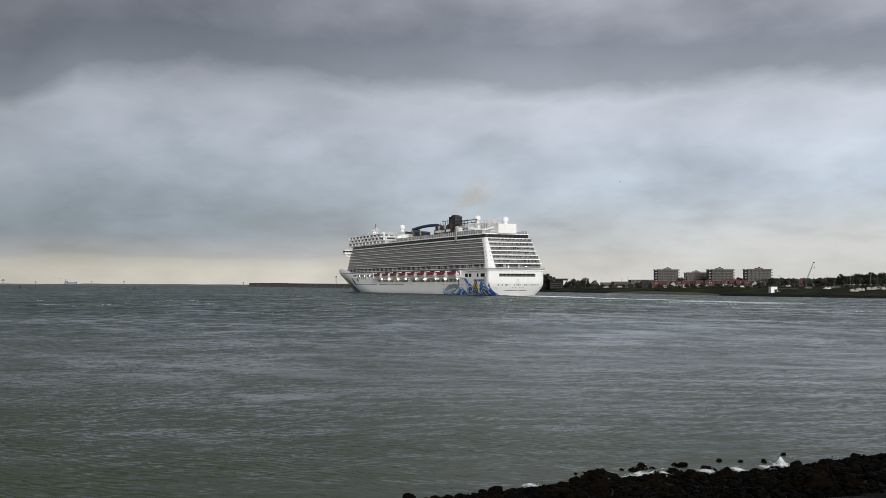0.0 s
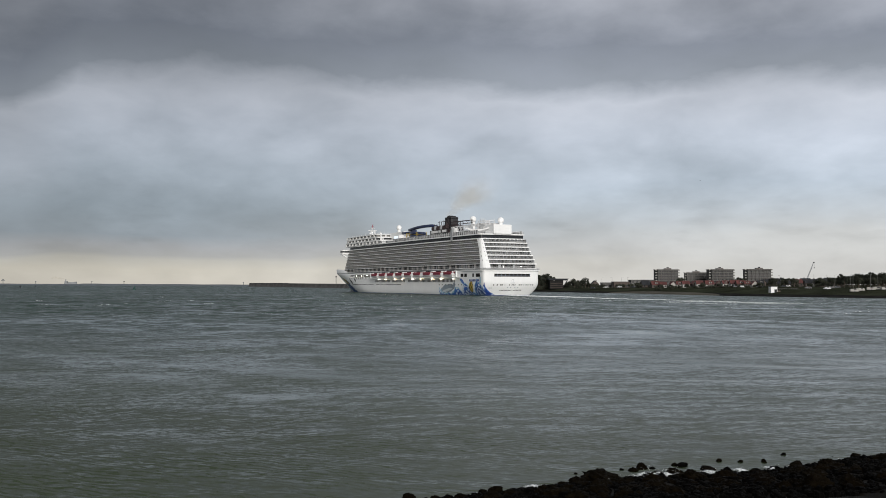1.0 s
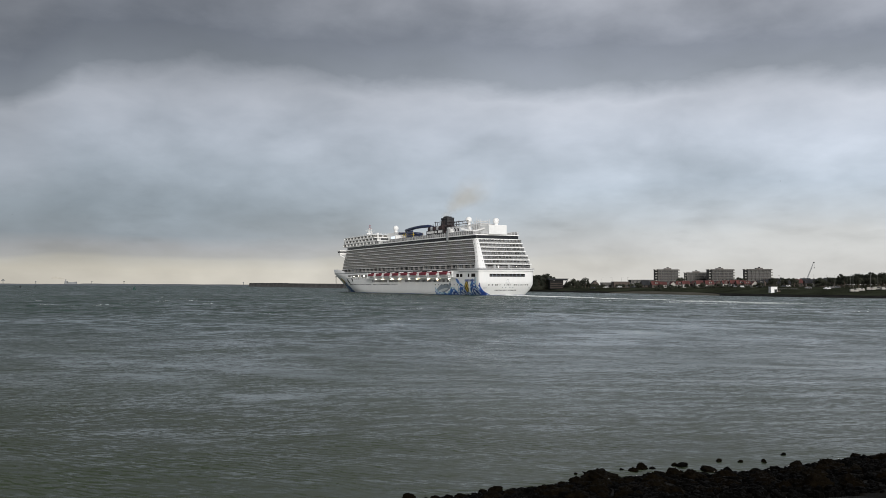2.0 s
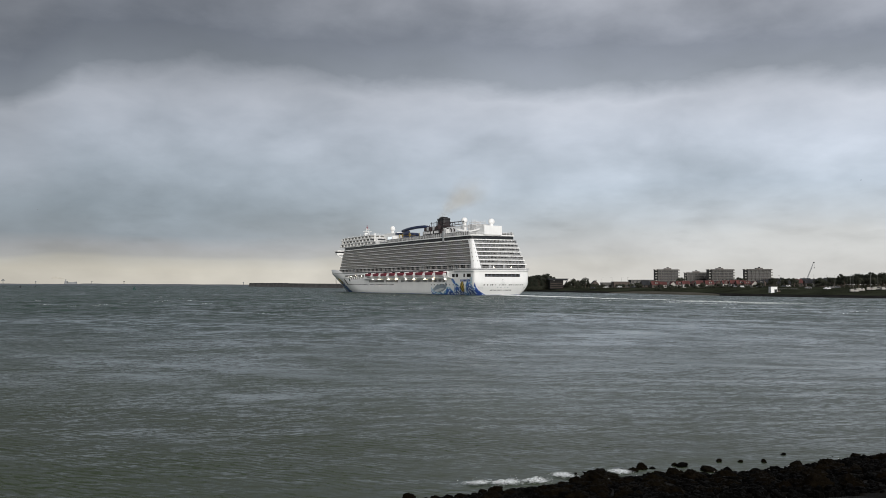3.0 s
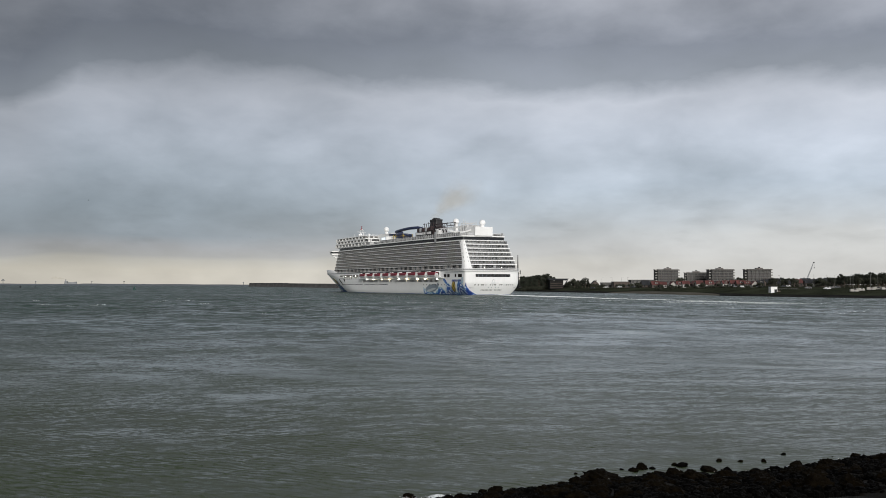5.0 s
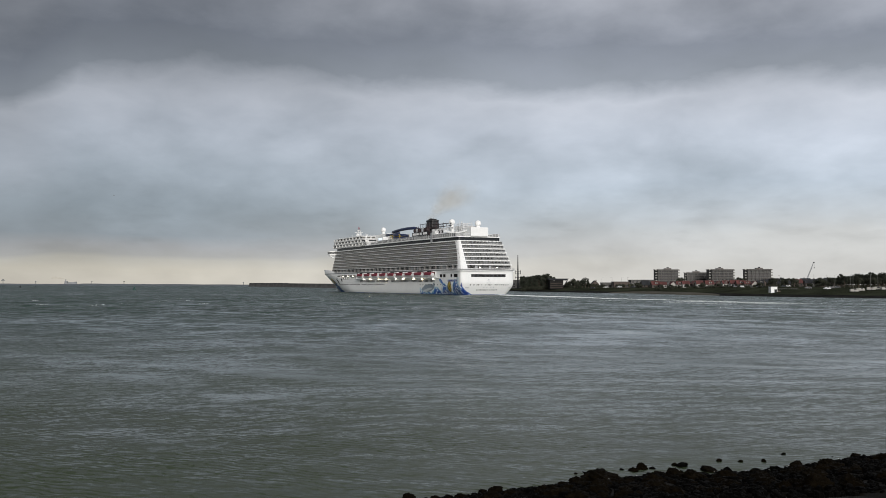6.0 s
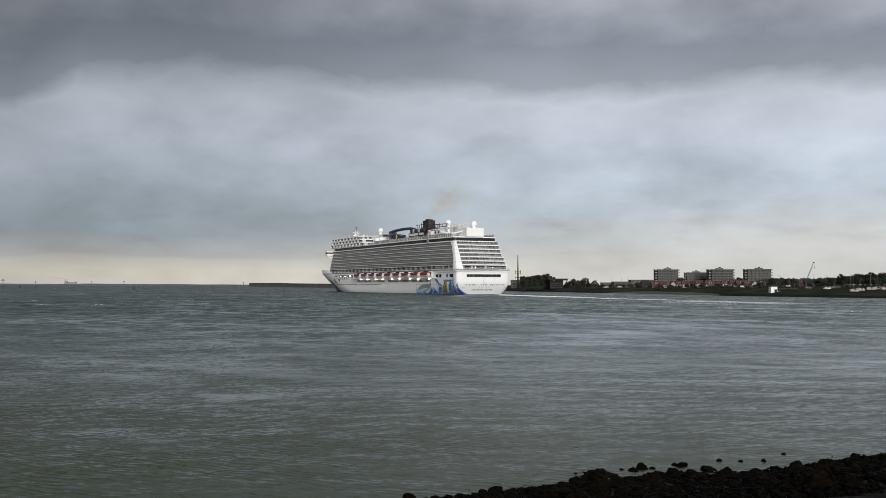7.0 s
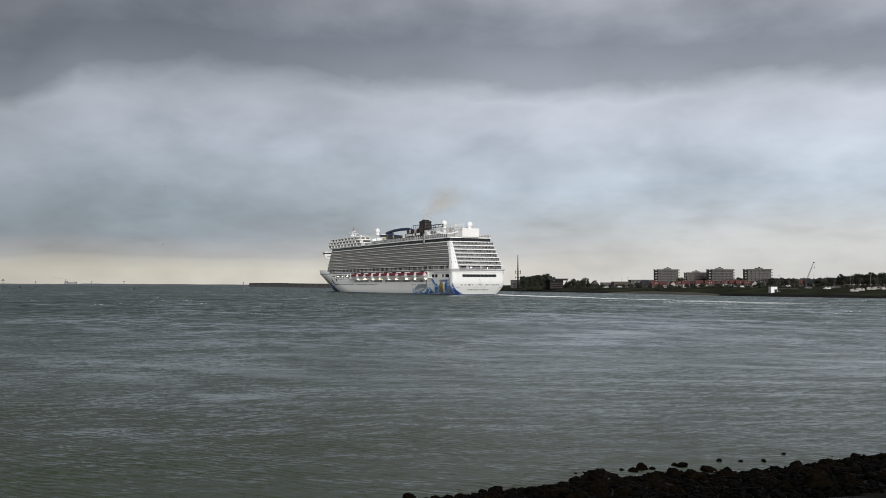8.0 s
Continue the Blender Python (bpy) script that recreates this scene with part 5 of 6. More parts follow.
def build_wake():
    """Churned streaks left along the ship's course."""
    rnd = random.Random(5)
    vs, fs = [], []
    vs2, fs2 = [], []
    line = [(38, 607), (53, 560), (72, 512), (90, 455), (106, 409), (124, 362), (142, 320), (160, 280), (190, 225)]
    pts = [Vector(p) for p in line]
    for a, b in zip(pts, pts[1:]):
        ln = (b - a).length
        for k in range(int(ln * 75)):
            t = rnd.random()
            p = a.lerp(b, t)
            age = (620 - p.y) / 400
            if noise.noise((p.y * 0.035, 3.1, 0)) + rnd.uniform(-0.25, 0.3) < 0.08 + 0.30 * age:
                continue
            side = rnd.gauss(0, 1.6 + 6.0 * age)
            r = rnd.uniform(0.06, 0.26)
            young = rnd.random() < 1.1 - 1.5 * age
            clumps(vs2 if young else vs, fs2 if young else fs, p.x + side, p.y + side * 0.3, 0.0, r, rnd.uniform(0.03, 0.18) * (1.2 - 0.7 * age), rnd)
            if rnd.random() < 0.6 and p.y < 560:
                # the outer arm of the wash
                q = p + Vector((-18 - 10 * age + rnd.gauss(0, 3.0), -26 * age + rnd.gauss(0, 4)))
                if noise.noise((q.y * 0.03, 9.1, 0)) > 0.0:
                    clumps(vs, fs, q.x, q.y, 0.0, r * 0.7, 0.05, rnd)
    for k in range(520):
        # the boiling water thrown up along the youngest stretch
        f = rnd.random() ** 1.5
        p = pts[0].lerp(pts[3], f) if f < 0.999 else pts[3]
        clumps(vs2, fs2, p.x + rnd.gauss(0, 1.2), p.y + rnd.gauss(0, 1.5), 0.0, rnd.uniform(0.2, 0.6), rnd.uniform(0.1, 0.42) * (1.1 - f), rnd)
    put("stern_wash", raw(vs2, fs2), "foam", None, "bright white churned water close behind the ship", "wake", kind="stuff")
    return put("wake", raw(vs, fs), "wash", None, "white churned wake streaks behind the ship", "wake", kind="stuff")


wake = build_wake()


def build_whitecaps():
    rnd = random.Random(8)
    vs, fs = [], []
    spots = []
    for k in range(34):
        spots.append((rnd.uniform(-0.48, 0.02), rnd.uniform(300, 420)))
    for k in range(40):
        spots.append((rnd.uniform(-0.48, 0.48), rnd.uniform(230, 520)))
    for q, y in spots:
        if noise.noise((q * 9, y * 0.02, 0)) < -0.05:
            continue
        x = q * y
        for j in range(rnd.randrange(5, 16)):
            clumps(vs, fs, x + rnd.gauss(0, 1.1), y + rnd.gauss(0, 0.3), 0.0, rnd.uniform(0.04, 0.14), rnd.uniform(0.02, 0.07) * y / 300, rnd)
    return put("whitecaps", raw(vs, fs), "foam", None, "small scattered whitecaps on the rippled water", "whitecaps", kind="stuff")


whitecaps = build_whitecaps()


def lace_material():
    """White froth with ragged holes, thinning out towards the rim of its sheet."""
    m = bpy.data.materials.new("lacy_water_foam")
    m.use_nodes = True
    add = nodes_of(m.node_tree)
    link = m.node_tree.links.new
    tc = add("ShaderNodeTexCoord")
    mp = add("ShaderNodeMapping", ("Vector", tc.outputs["Object"]))
    mp.inputs["Scale"].default_value = (11.0, 19.0, 14.0)
    nz = add("ShaderNodeTexNoise", ("Vector", mp.outputs[0]), i_Scale=1.0, i_Detail=8.0, i_Roughness=0.72, i_Distortion=0.6)
    uv = add("ShaderNodeSeparateXYZ", ("Vector", tc.outputs["Generated"]))
    rim = None
    for axis in ("X", "Y"):
        edge = ramp_node(add, uv.outputs[axis], [(0.0, grey(0)), (0.3, grey(0.8)), (0.5, grey(1)), (0.7, grey(0.8)), (1.0, grey(0))])
        if rim is None:
            rim = edge
        else:
            both = add("ShaderNodeMath", operation="MULTIPLY")
            link(rim, both.inputs[0])
            link(edge, both.inputs[1])
            rim = both.outputs[0]
    half = add("ShaderNodeMath", ("Value", rim), operation="MULTIPLY")
    half.inputs[1].default_value = 0.34
    mix = add("ShaderNodeMath", ("Value", nz.outputs["Fac"]), operation="ADD")
    link(half.outputs[0], mix.inputs[1])
    cover = ramp_node(add, mix.outputs[0], [(0.68, grey(0)), (0.78, grey(0.8)), (0.90, grey(1))])
    d = add("ShaderNodeBsdfDiffuse", i_Color=(0.84, 0.86, 0.86, 1))
    t = add("ShaderNodeBsdfTransparent")
    sh = add("ShaderNodeMixShader", ("Fac", cover))
    link(t.outputs[0], sh.inputs[1])
    link(d.outputs[0], sh.inputs[2])
    add("ShaderNodeOutputMaterial", ("Surface", sh.outputs[0]))
    return m


M["lace"] = lace_material()


def foam_piece(seed, length, tall):
    """A lumpy sheet of froth with fine spray thrown up from it."""
    rnd = random.Random(seed)
    nx, ny = int(26 * length) + 6, 16
    deep = 0.55 + 0.25 * rnd.random()
    vs, fs = [], []
    for j in range(ny + 1):
        for i in range(nx + 1):
            u, v = i / nx * 2 - 1, j / ny * 2 - 1
            x, y = u * length * 0.62, v * deep + 0.16 * math.sin(u * length + seed)
            hump = max(0.0, 1 - u * u) * max(0.0, 1 - v * v)
            z = hump * (0.03 + tall * 0.5 * max(0.0, 0.35 + noise.noise((x * 3.0, y * 4.0, seed * 0.7))) + 0.03 * noise.noise((x * 11, y * 11, seed)))
            vs.append((x, y, z))
    for j in range(ny):
        for i in range(nx):
            a = j * (nx + 1) + i
            fs.append((a, a + 1, a + nx + 2, a + nx + 1))
    ob = put("breaking_wave", raw(vs, fs), "lace", None, "white foam of a small wave breaking on boulders", "wave", "waves breaking on the near shore", "stuff", smooth=True)
    ob.visible_shadow = False
    vs, fs = [], []
    for k in range(int(70 * length * min(1.0, tall * 4))):
        u = rnd.gauss(0, 0.22)
        z = abs(rnd.gauss(0, 0.35)) * tall
        clumps(vs, fs, u * length, rnd.gauss(0, 0.12), z, rnd.uniform(0.004, 0.012), rnd.uniform(0.004, 0.014), rnd)
    if vs:
        part("spray", raw(vs, fs), "foam", ob, "fine white spray", kind="stuff")
    return ob


# place, length, height, first and last moment of each small breaker
LINGERING = [(7.9, 35.6, 1.6, 0.40, -1.5, 2.1), (8.6, 35.9, 1.4, 0.40, -1.5, 1.8), (7.0, 35.2, 0.8, 0.2, -1.5, 2.0), (5.2, 34.7, 0.7, 0.2, -1.5, 1.8), (3.3, 33.8, 0.8, 0.2, -1.5, 1.8), (14.0, 37.7, 0.9, 0.8, -1, 0.75), (13.4, 37.2, 0.7, 0.2, -1.5, 1.6), (10.6, 36.5, 0.8, 0.2, -1.5, 1.8), (11.9, 36.9, 0.7, 0.16, -1.5, 1.8)]
FIRST_WAVE = [(1.4, 34.4, 1.5, 0.16, 2.65, 4.2), (2.5, 34.4, 1.6, 0.18, 2.6, 4.2), (3.6, 34.7, 1.4, 0.2, 2.55, 4.1), (4.9, 35.6, 1.2, 0.08, 2.8, 3.9), (6.0, 36.2, 1.6, 0.08, 2.9, 3.8), (7.1, 36.6, 1.2, 0.05, 2.5, 3.6), (-4.2, 32.0, 1.2, 0.18, 2.9, 4.4), (-5.2, 31.7, 0.9, 0.12, 3.0, 4.3)]
SECOND_WAVE = [(-1.4, 31.9, 1.3, 0.18, 3.65, 5.3), (-0.3, 32.2, 1.3, 0.2, 3.6, 5.3), (0.7, 32.7, 1.2, 0.18, 3.6, 5.2), (1.8, 33.3, 1.2, 0.16, 3.55, 5.2), (3.0, 33.8, 1.2, 0.16, 3.5, 5.1), (4.2, 34.5, 1.2, 0.18, 3.45, 5.0), (5.2, 35.2, 1.0, 0.14, 3.45, 4.9), (6.1, 35.6, 1.0, 0.1, 3.45, 4.8), (-2.8, 31.4, 1.2, 0.1, 3.7, 5.3)]
breakers = []
for k, (bx, by, ln, tall, t0, t1) in enumerate(LINGERING + FIRST_WAVE + SECOND_WAVE):
    ob = foam_piece(40 + k, ln, tall)
    breakers.append((ob, bx, by, t0, t1))
# foam that stays in the gaps between the boulders
for k, (bx, by, ln) in enumerate(((2.0, 32.9, 1.0), (4.6, 34.5, 0.8), (7.8, 35.6, 0.7), (0.0, 31.9, 0.8), (12.9, 36.9, 0.6), (3.1, 33.5, 0.9))):
    ob = foam_piece(90 + k, ln, 0.03)
    ob.name = "resting_foam"
    tagged(ob, "thin white foam lying between wet boulders", "foam", "foam between the boulders")
    ob.matrix_basis = pose(bx, by, 0.02, 0, 0, 24) @ Matrix.Diagonal((0.6, 0.4, 0.6, 1))


# ---- the town on the far bank ----
def at(px, dist):
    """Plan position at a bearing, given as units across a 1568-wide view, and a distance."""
    return (px - 784) / 1600 * dist, dist


def bank_z(x, y):
    best = 1e9
    p = Vector((x, y))
    for (ax, ay), (bx, by) in zip(SHORE, SHORE[1:]):
        a, b = Vector((ax, ay)), Vector((bx, by))
        t = max(0.0, min(1.0, (p - a).dot(b - a) / (b - a).length_squared))
        best = min(best, (a.lerp(b, t) - p).length)
    return bank_height(best)


def bevelled(bd, off=0.08):
    bm = bd.bm()
    bmesh.ops.bevel(bm, geom=bm.edges[:], offset=off, segments=1, affect="EDGES")
    return bm


def apartment_block(px0, px1, dist, storeys, seed):
    rnd = random.Random(seed)
    (x0, y), (x1, _) = at(px0, dist), at(px1, dist)
    w = x1 - x0
    z = bank_z((x0 + x1) / 2, y) - 0.3
    ob = empty("apartment_block", pose((x0 + x1) / 2, y, z, 0, 0, rnd.uniform(-4, 4)), "grey-brown apartment block with concrete balcony bands on the bank", "apartment block", "apartment blocks on the far bank")
    h = 2.66
    depth = 15
    part("wall", Build().box(-w / 2 + 1.6, w / 2 - 1.6, 0, depth, 0, storeys * h + 0.6).bm(), "brick_grey", ob)
    for s in range(storeys):
        zz = s * h
        fl = part("floor_band", bevelled(Build().box(-w / 2 + 1.5, w / 2 - 1.5, -1.25, 0.05, zz + h - 0.3, zz + h), 0.04), "concrete", ob, "pale concrete balcony slab")
        n = 6
        cell = (w - 3.2) / n
        for k in range(n):
            a = -w / 2 + 1.6 + k * cell
            if s:
                part("balustrade", bevelled(Build().box(a + 0.1, a + cell - 0.1, -1.3, -1.18, zz, zz + 1.0), 0.02), "concrete" if rnd.random() < 0.75 else "brick_grey", fl)
            win = part("window", Build().box(a + 0.35, a + cell - 0.35, -0.06, 0.1, zz + 0.35, zz + 2.35).bm(), "flat_glass", ob)
            part("frame", Build().box(a + 0.35, a + 0.5, -0.12, 0.05, zz + 0.3, zz + 2.4).box(a + cell * 0.55, a + cell * 0.55 + 0.1, -0.12, 0.05, zz + 0.3, zz + 2.4).bm(), "pale", win)
            part("pier", Build().box(a - 0.12, a + 0.12, -1.2, 0.05, zz, zz + h - 0.3).bm(), "brick_grey", ob)
        # balconies standing out at both ends
        for sg in (-1, 1):
            xa, xb = sorted((sg * (w / 2 - 1.6), sg * (w / 2 + 0.5)))
            b = part("end_balcony", Build().box(xa, xb, 1.5, 6.0, zz + h - 0.28, zz + h).bm(), "concrete", ob)
            part("balustrade", Build().box(xa + 0.02, xb, 1.45, 1.6, zz + h, zz + h + 1.0).bm(), "pale", b)
    part("roof", bevelled(Build().box(-w / 2 + 1.1, w / 2 - 1.1, -0.5, depth + 0.4, storeys * h + 0.5, storeys * h + 1.05)), "concrete", ob)
    c = rnd.uniform(-1, 2)
    rh = part("roof_house", bevelled(Build().box(c - 3.2, c + 3.0, 4, 10, storeys * h + 1.05, storeys * h + 2.3)), "brick", ob)
    part("roof_box", Build().box(c - 1.0, c + 0.8, 5, 7, storeys * h + 2.3, storeys * h + 3.2).bm(), "slate", rh)
    part("railing", Build().bar((-w / 2 + 1.4, -0.3, storeys * h + 1.9), (w / 2 - 1.4, -0.3, storeys * h + 1.9), 0.12).bm(), "steel", ob)


for i, (a, b, d, s) in enumerate(((1161, 1203, 905, 6), (1213, 1255, 935, 5), (1256, 1301, 900, 6), (1320, 1367, 890, 6))):
    apartment_block(a, b, d, s, i)


def gable_house(px, dist, w, h, roof, mat, turn=0.0, depth=8.0, label="", dormer=False):
    x, y = at(px, dist)
    ob = empty("house", pose(x, y, bank_z(x, y) - 0.3, 0, 0, turn), label, "house", "houses on the far bank")
    part("wall", raw([(-w / 2, 0, 0), (w / 2, 0, 0), (w / 2, 0, h), (-w / 2, 0, h), (-w / 2, depth, 0), (w / 2, depth, 0), (w / 2, depth, h), (-w / 2, depth, h), (0, 0, h + w * 0.48), (0, depth, h + w * 0.48)],
                     [(0, 1, 2, 8, 3), (5, 4, 7, 9, 6), (1, 5, 6, 2), (4, 0, 3, 7), (3, 8, 9, 7), (8, 2, 6, 9), (0, 4, 5, 1)]), mat, ob)
    for sg in (-1, 1):
        n = Vector((sg * 0.48, 0, 0.5)).normalized() * 0.22
        a = [(sg * (w / 2 + 0.4), -0.35, h - 0.3), (sg * (w / 2 + 0.4), depth + 0.35, h - 0.3), (0, depth + 0.35, h + w * 0.48 + 0.08), (0, -0.35, h + w * 0.48 + 0.08)]
        v = a + [(p[0] + n.x, p[1], p[2] + n.z) for p in a]
        bm = raw(v, [(0, 1, 2, 3), (7, 6, 5, 4), (0, 4, 5, 1), (1, 5, 6, 2), (2, 6, 7, 3), (3, 7, 4, 0)])
        bmesh.ops.recalc_face_normals(bm, faces=bm.faces)
        part("roof", bm, roof, ob)
    for k in (-0.26, 0.26):
        for zz in ([0.8, 3.3] if h > 4 else [0.8]):
            win = part("window", Build().box(k * w - 0.55, k * w + 0.55, -0.05, 0.1, zz, zz + 1.35).bm(), "glass", ob)
            part("frame", Build().box(k * w - 0.65, k * w + 0.65, -0.09, 0.02, zz - 0.14, zz).box(k * w - 0.05, k * w + 0.05, -0.09, 0.02, zz, zz + 1.35).bm(), "pale", win)
    part("door", Build().box(-0.5, 0.5, -0.05, 0.08, 0.2, 2.2).bm(), "dark", ob)
    if abs(turn - 90) < 12:
        # the long side faces the river: windows, and a white dormer in the roof
        for k in (0.22, 0.72):
            win = part("window", Build().box(-w / 2 - 0.05, -w / 2 + 0.1, depth * k - 0.6, depth * k + 0.6, 0.8, 2.2).bm(), "glass", ob)
            part("frame", Build().box(-w / 2 - 0.09, -w / 2 + 0.02, depth * k - 0.7, depth * k + 0.7, 0.66, 0.8).bm(), "pale", win)
        if dormer:
            c, top = depth * 0.45, h + w * 0.34
            do = part("dormer", Build().box(-w * 0.42, -w * 0.06, c - 1.0, c + 1.0, h, top).bm(), "pale", ob, "white dormer")
            part("dormer_roof", raw([(-w * 0.45, c - 1.3, top - 0.1), (-w * 0.45, c + 1.3, top - 0.1), (-w * 0.45, c, top + 1.1), (0, c - 1.3, top - 0.1), (0, c + 1.3, top - 0.1), (0, c, top + 1.1)],
                                    [(0, 1, 2), (5, 4, 3), (0, 2, 5, 3), (2, 1, 4, 5), (1, 0, 3, 4)]), roof, do)
            part("dormer_window", Build().box(-w * 0.42 - 0.05, -w * 0.42 + 0.1, c - 0.6, c + 0.6, h + 0.5, top - 0.3).bm(), "glass", do)
    part("chimney", Build().box(w * 0.18, w * 0.18 + 0.7, depth * 0.5, depth * 0.5 + 0.7, h + w * 0.2, h + w * 0.48 + 0.9).bm(), "brick", ob)


H = "small brick house with a dull red tiled roof"
W = "white rendered house with a dull red roof"
S = "brick house with a dark slate roof"
RED_ROOFS = [(1166, 760, 7, 3.2, "tile", "brick", 90, H), (1179, 752, 7, 3.0, "tile", "pale", 80, W), (1191, 742, 6, 3.6, "tile", "pale", 4, W), (1206, 770, 8, 3.0, "tile", "pale", 90, W), (1219, 745, 7, 3.2, "tile", "pale", 88, W),
             (1230, 760, 8, 3.4, "tile", "brick", 8, H), (1243, 750, 7, 3.2, "tile", "pale", 90, W), (1262, 742, 7, 3.0, "tile", "pale", 85, W), (1272, 765, 8, 3.6, "tile", "brick", 0, H), (1287, 750, 7, 3.2, "tile", "pale", 95, W),
             (1303, 745, 7, 3.0, "tile", "pale", 92, W), (1316, 735, 7, 3.6, "tile", "brick", 90, H), (1336, 700, 6.5, 3.8, "tile", "pale", -6, W), (1326, 730, 7, 3.2, "tile", "brick", 90, H), (1350, 740, 7, 3.0, "slate", "brick", 90, S)]
DARK_ROOFS = [(1376, 760, 8, 3.2, "slate", "brick", 90, S), (1390, 770, 7, 3.4, "slate", "brick", 20, S), (1404, 750, 8, 3.0, "slate", "brick", 90, S), (1418, 760, 7, 3.2, "tile", "brick", 90, H), (1434, 740, 8, 3.0, "slate", "brick", 85, S), (1447, 755, 7, 3.4, "slate", "pale", 90, "pale house with a dark slate roof"),
              (1460, 740, 8, 3.0, "slate", "brick", 90, S), (1473, 750, 7, 3.2, "slate", "brick", 10, S), (1148, 790, 9, 3.4, "slate", "brick", 90, S), (1053, 860, 11, 4.0, "slate", "brick", 4, S)]
for px, d, w, h, roof, mat, turn, lab in RED_ROOFS + DARK_ROOFS:
    gable_house(px, d + 25, w * (0.78 + 0.12 * ((px * 7) % 3 - 1)), h * 0.78 + (0.6 if px > 1345 else 0.25) + 0.3 * ((px * 5) % 4 - 1.5), roof, mat, turn, 5.0 + (px % 3) * 0.9, lab, px % 5 < 3)
for k in range(13):
    gable_house(1352 + 11 * k + (k * 7) % 5, 850 + (k * 37) % 40, 8 + k % 3, 1.9 + 0.45 * (k * 5 % 4), "slate", "brick", 90 if k % 4 else 5, 9.0, S)


def flat_building(px0, px1, dist, h, mat, label, storeys=1, slant=False):
    (x0, y), (x1, _) = at(px0, dist), at(px1, dist)
    w = x1 - x0
    ob = empty("low_building", pose((x0 + x1) / 2, y, bank_z((x0 + x1) / 2, y) - 0.3), label, "building", "low buildings on the far bank")
    if slant:
        # a stand: stepped rows under a wide roof that overhangs at one end
        part("wall", Build().box(-w / 2 + 0.6, w / 2 - 5.0, 0, 14, 0, h - 1.6).bm(), mat, ob)
        v = [(-w / 2 - 0.5, -1.5, h - 1.3), (w / 2 - 2.6, -1.5, h - 1.7), (w / 2 + 0.6, -1.5, h), (-w / 2 - 0.5, -1.5, h)]
        bm = raw(v + [(p[0], 15, p[2] + 0.3) for p in v], [(0, 1, 2, 3), (7, 6, 5, 4), (0, 4, 5, 1), (1, 5, 6, 2), (2, 6, 7, 3), (3, 7, 4, 0)])
        bmesh.ops.recalc_face_normals(bm, faces=bm.faces)
        part("roof", bm, "slate", ob, "wide overhanging dark roof")
        part("strut", Build().bar((w / 2 - 5.4, -0.5, 1.0), (w / 2 - 1.2, -0.5, h - 1.2), 0.7).bm(), mat, ob)
        for k in range(3):
            part("step_row", Build().box(-w / 2 + 0.9, w / 2 - 5.6, -1.1 + 0.3 * k, 0.1, 1.6 + 1.9 * k, 1.95 + 1.9 * k).bm(), "brick", ob)
    else:
        part("wall", Build().box(-w / 2, w / 2, 0, 12, 0, h).bm(), mat, ob)
        part("roof", bevelled(Build().box(-w / 2 - 0.3, w / 2 + 0.3, -0.3, 12.3, h, h + 0.35)), "slate", ob)
    n = max(2, int(w / 4))
    for s in range(storeys):
        for k in range(n):
            a = -w / 2 + (k + 0.25) * (w / n)
            if slant:
                continue
            part("window", Build().box(a, a + w / n * 0.55, -0.06, 0.1, 1.0 + 2.9 * s, 2.3 + 2.9 * s).bm(), "glass", ob)


flat_building(972, 1006, 860, 10.0, "dark", "dark stand with stepped rows under an overhanging roof", 1, True)
flat_building(905, 929, 960, 8.5, "concrete", "grey low concrete building by the radio mast", 2)
flat_building(1066, 1084, 850, 4.6, "concrete", "low grey flat-roofed building on the bank")
flat_building(1086, 1114, 830, 5.4, "brick", "long dark flat-roofed building on the bank", 1)
flat_building(1116, 1160, 900, 6.4, "concrete", "long pale flat-roofed building on the bank", 2)
flat_building(1452, 1470, 800, 5.0, "pale", "pale low building among the houses")

# white watch cabin at the foot of the dike
cx, cy = at(1369, 552)
cz = bank_z(cx, cy) - 0.6
cabin = empty("watch_cabin", pose(cx, cy, cz), "white square watch cabin on the dike slope", "cabin")
part("wall", bevelled(Build().box(-1.9, 2.1, 0, 4, 0, 4.2)), "white", cabin)
part("roof", bevelled(Build().box(-2.1, 2.3, -0.3, 4.3, 4.2, 4.5)), "concrete", cabin)
part("window", Build().box(0.3, 1.9, -0.06, 0.2, 0.5, 2.6).bm(), "glass", cabin, "dark glazed opening")
part("annex", bevelled(Build().box(2.4, 4.2, 0.4, 3.6, -0.4, 1.8)), "brick", cabin, "low dark annex")

# radio mast
mx, my = at(916.5, 950)
mz = bank_z(mx, my)
mast = empty("radio_mast", pose(mx, my, mz - 0.3), "slender steel radio mast with antenna arms", "radio mast")
part("pole", Build().tube([(0, 0, 0), (0, 0, 14), (0, 0, 26), (0, 0, 35.6)], [1.0, 0.75, 0.55, 0.32], 8).bm(), "slate", mast)
for zz in (8.5, 12.0, 16.5, 18.5):
    part("antenna_arm", Build().bar((-3.0, 0, zz), (3.0, 0, zz), 0.35).bar((-2.8, 0, zz - 1), (-2.8, 0, zz + 1.1), 0.45).bar((2.8, 0, zz - 1), (2.8, 0, zz + 1.1), 0.45).bm(), "slate", mast)

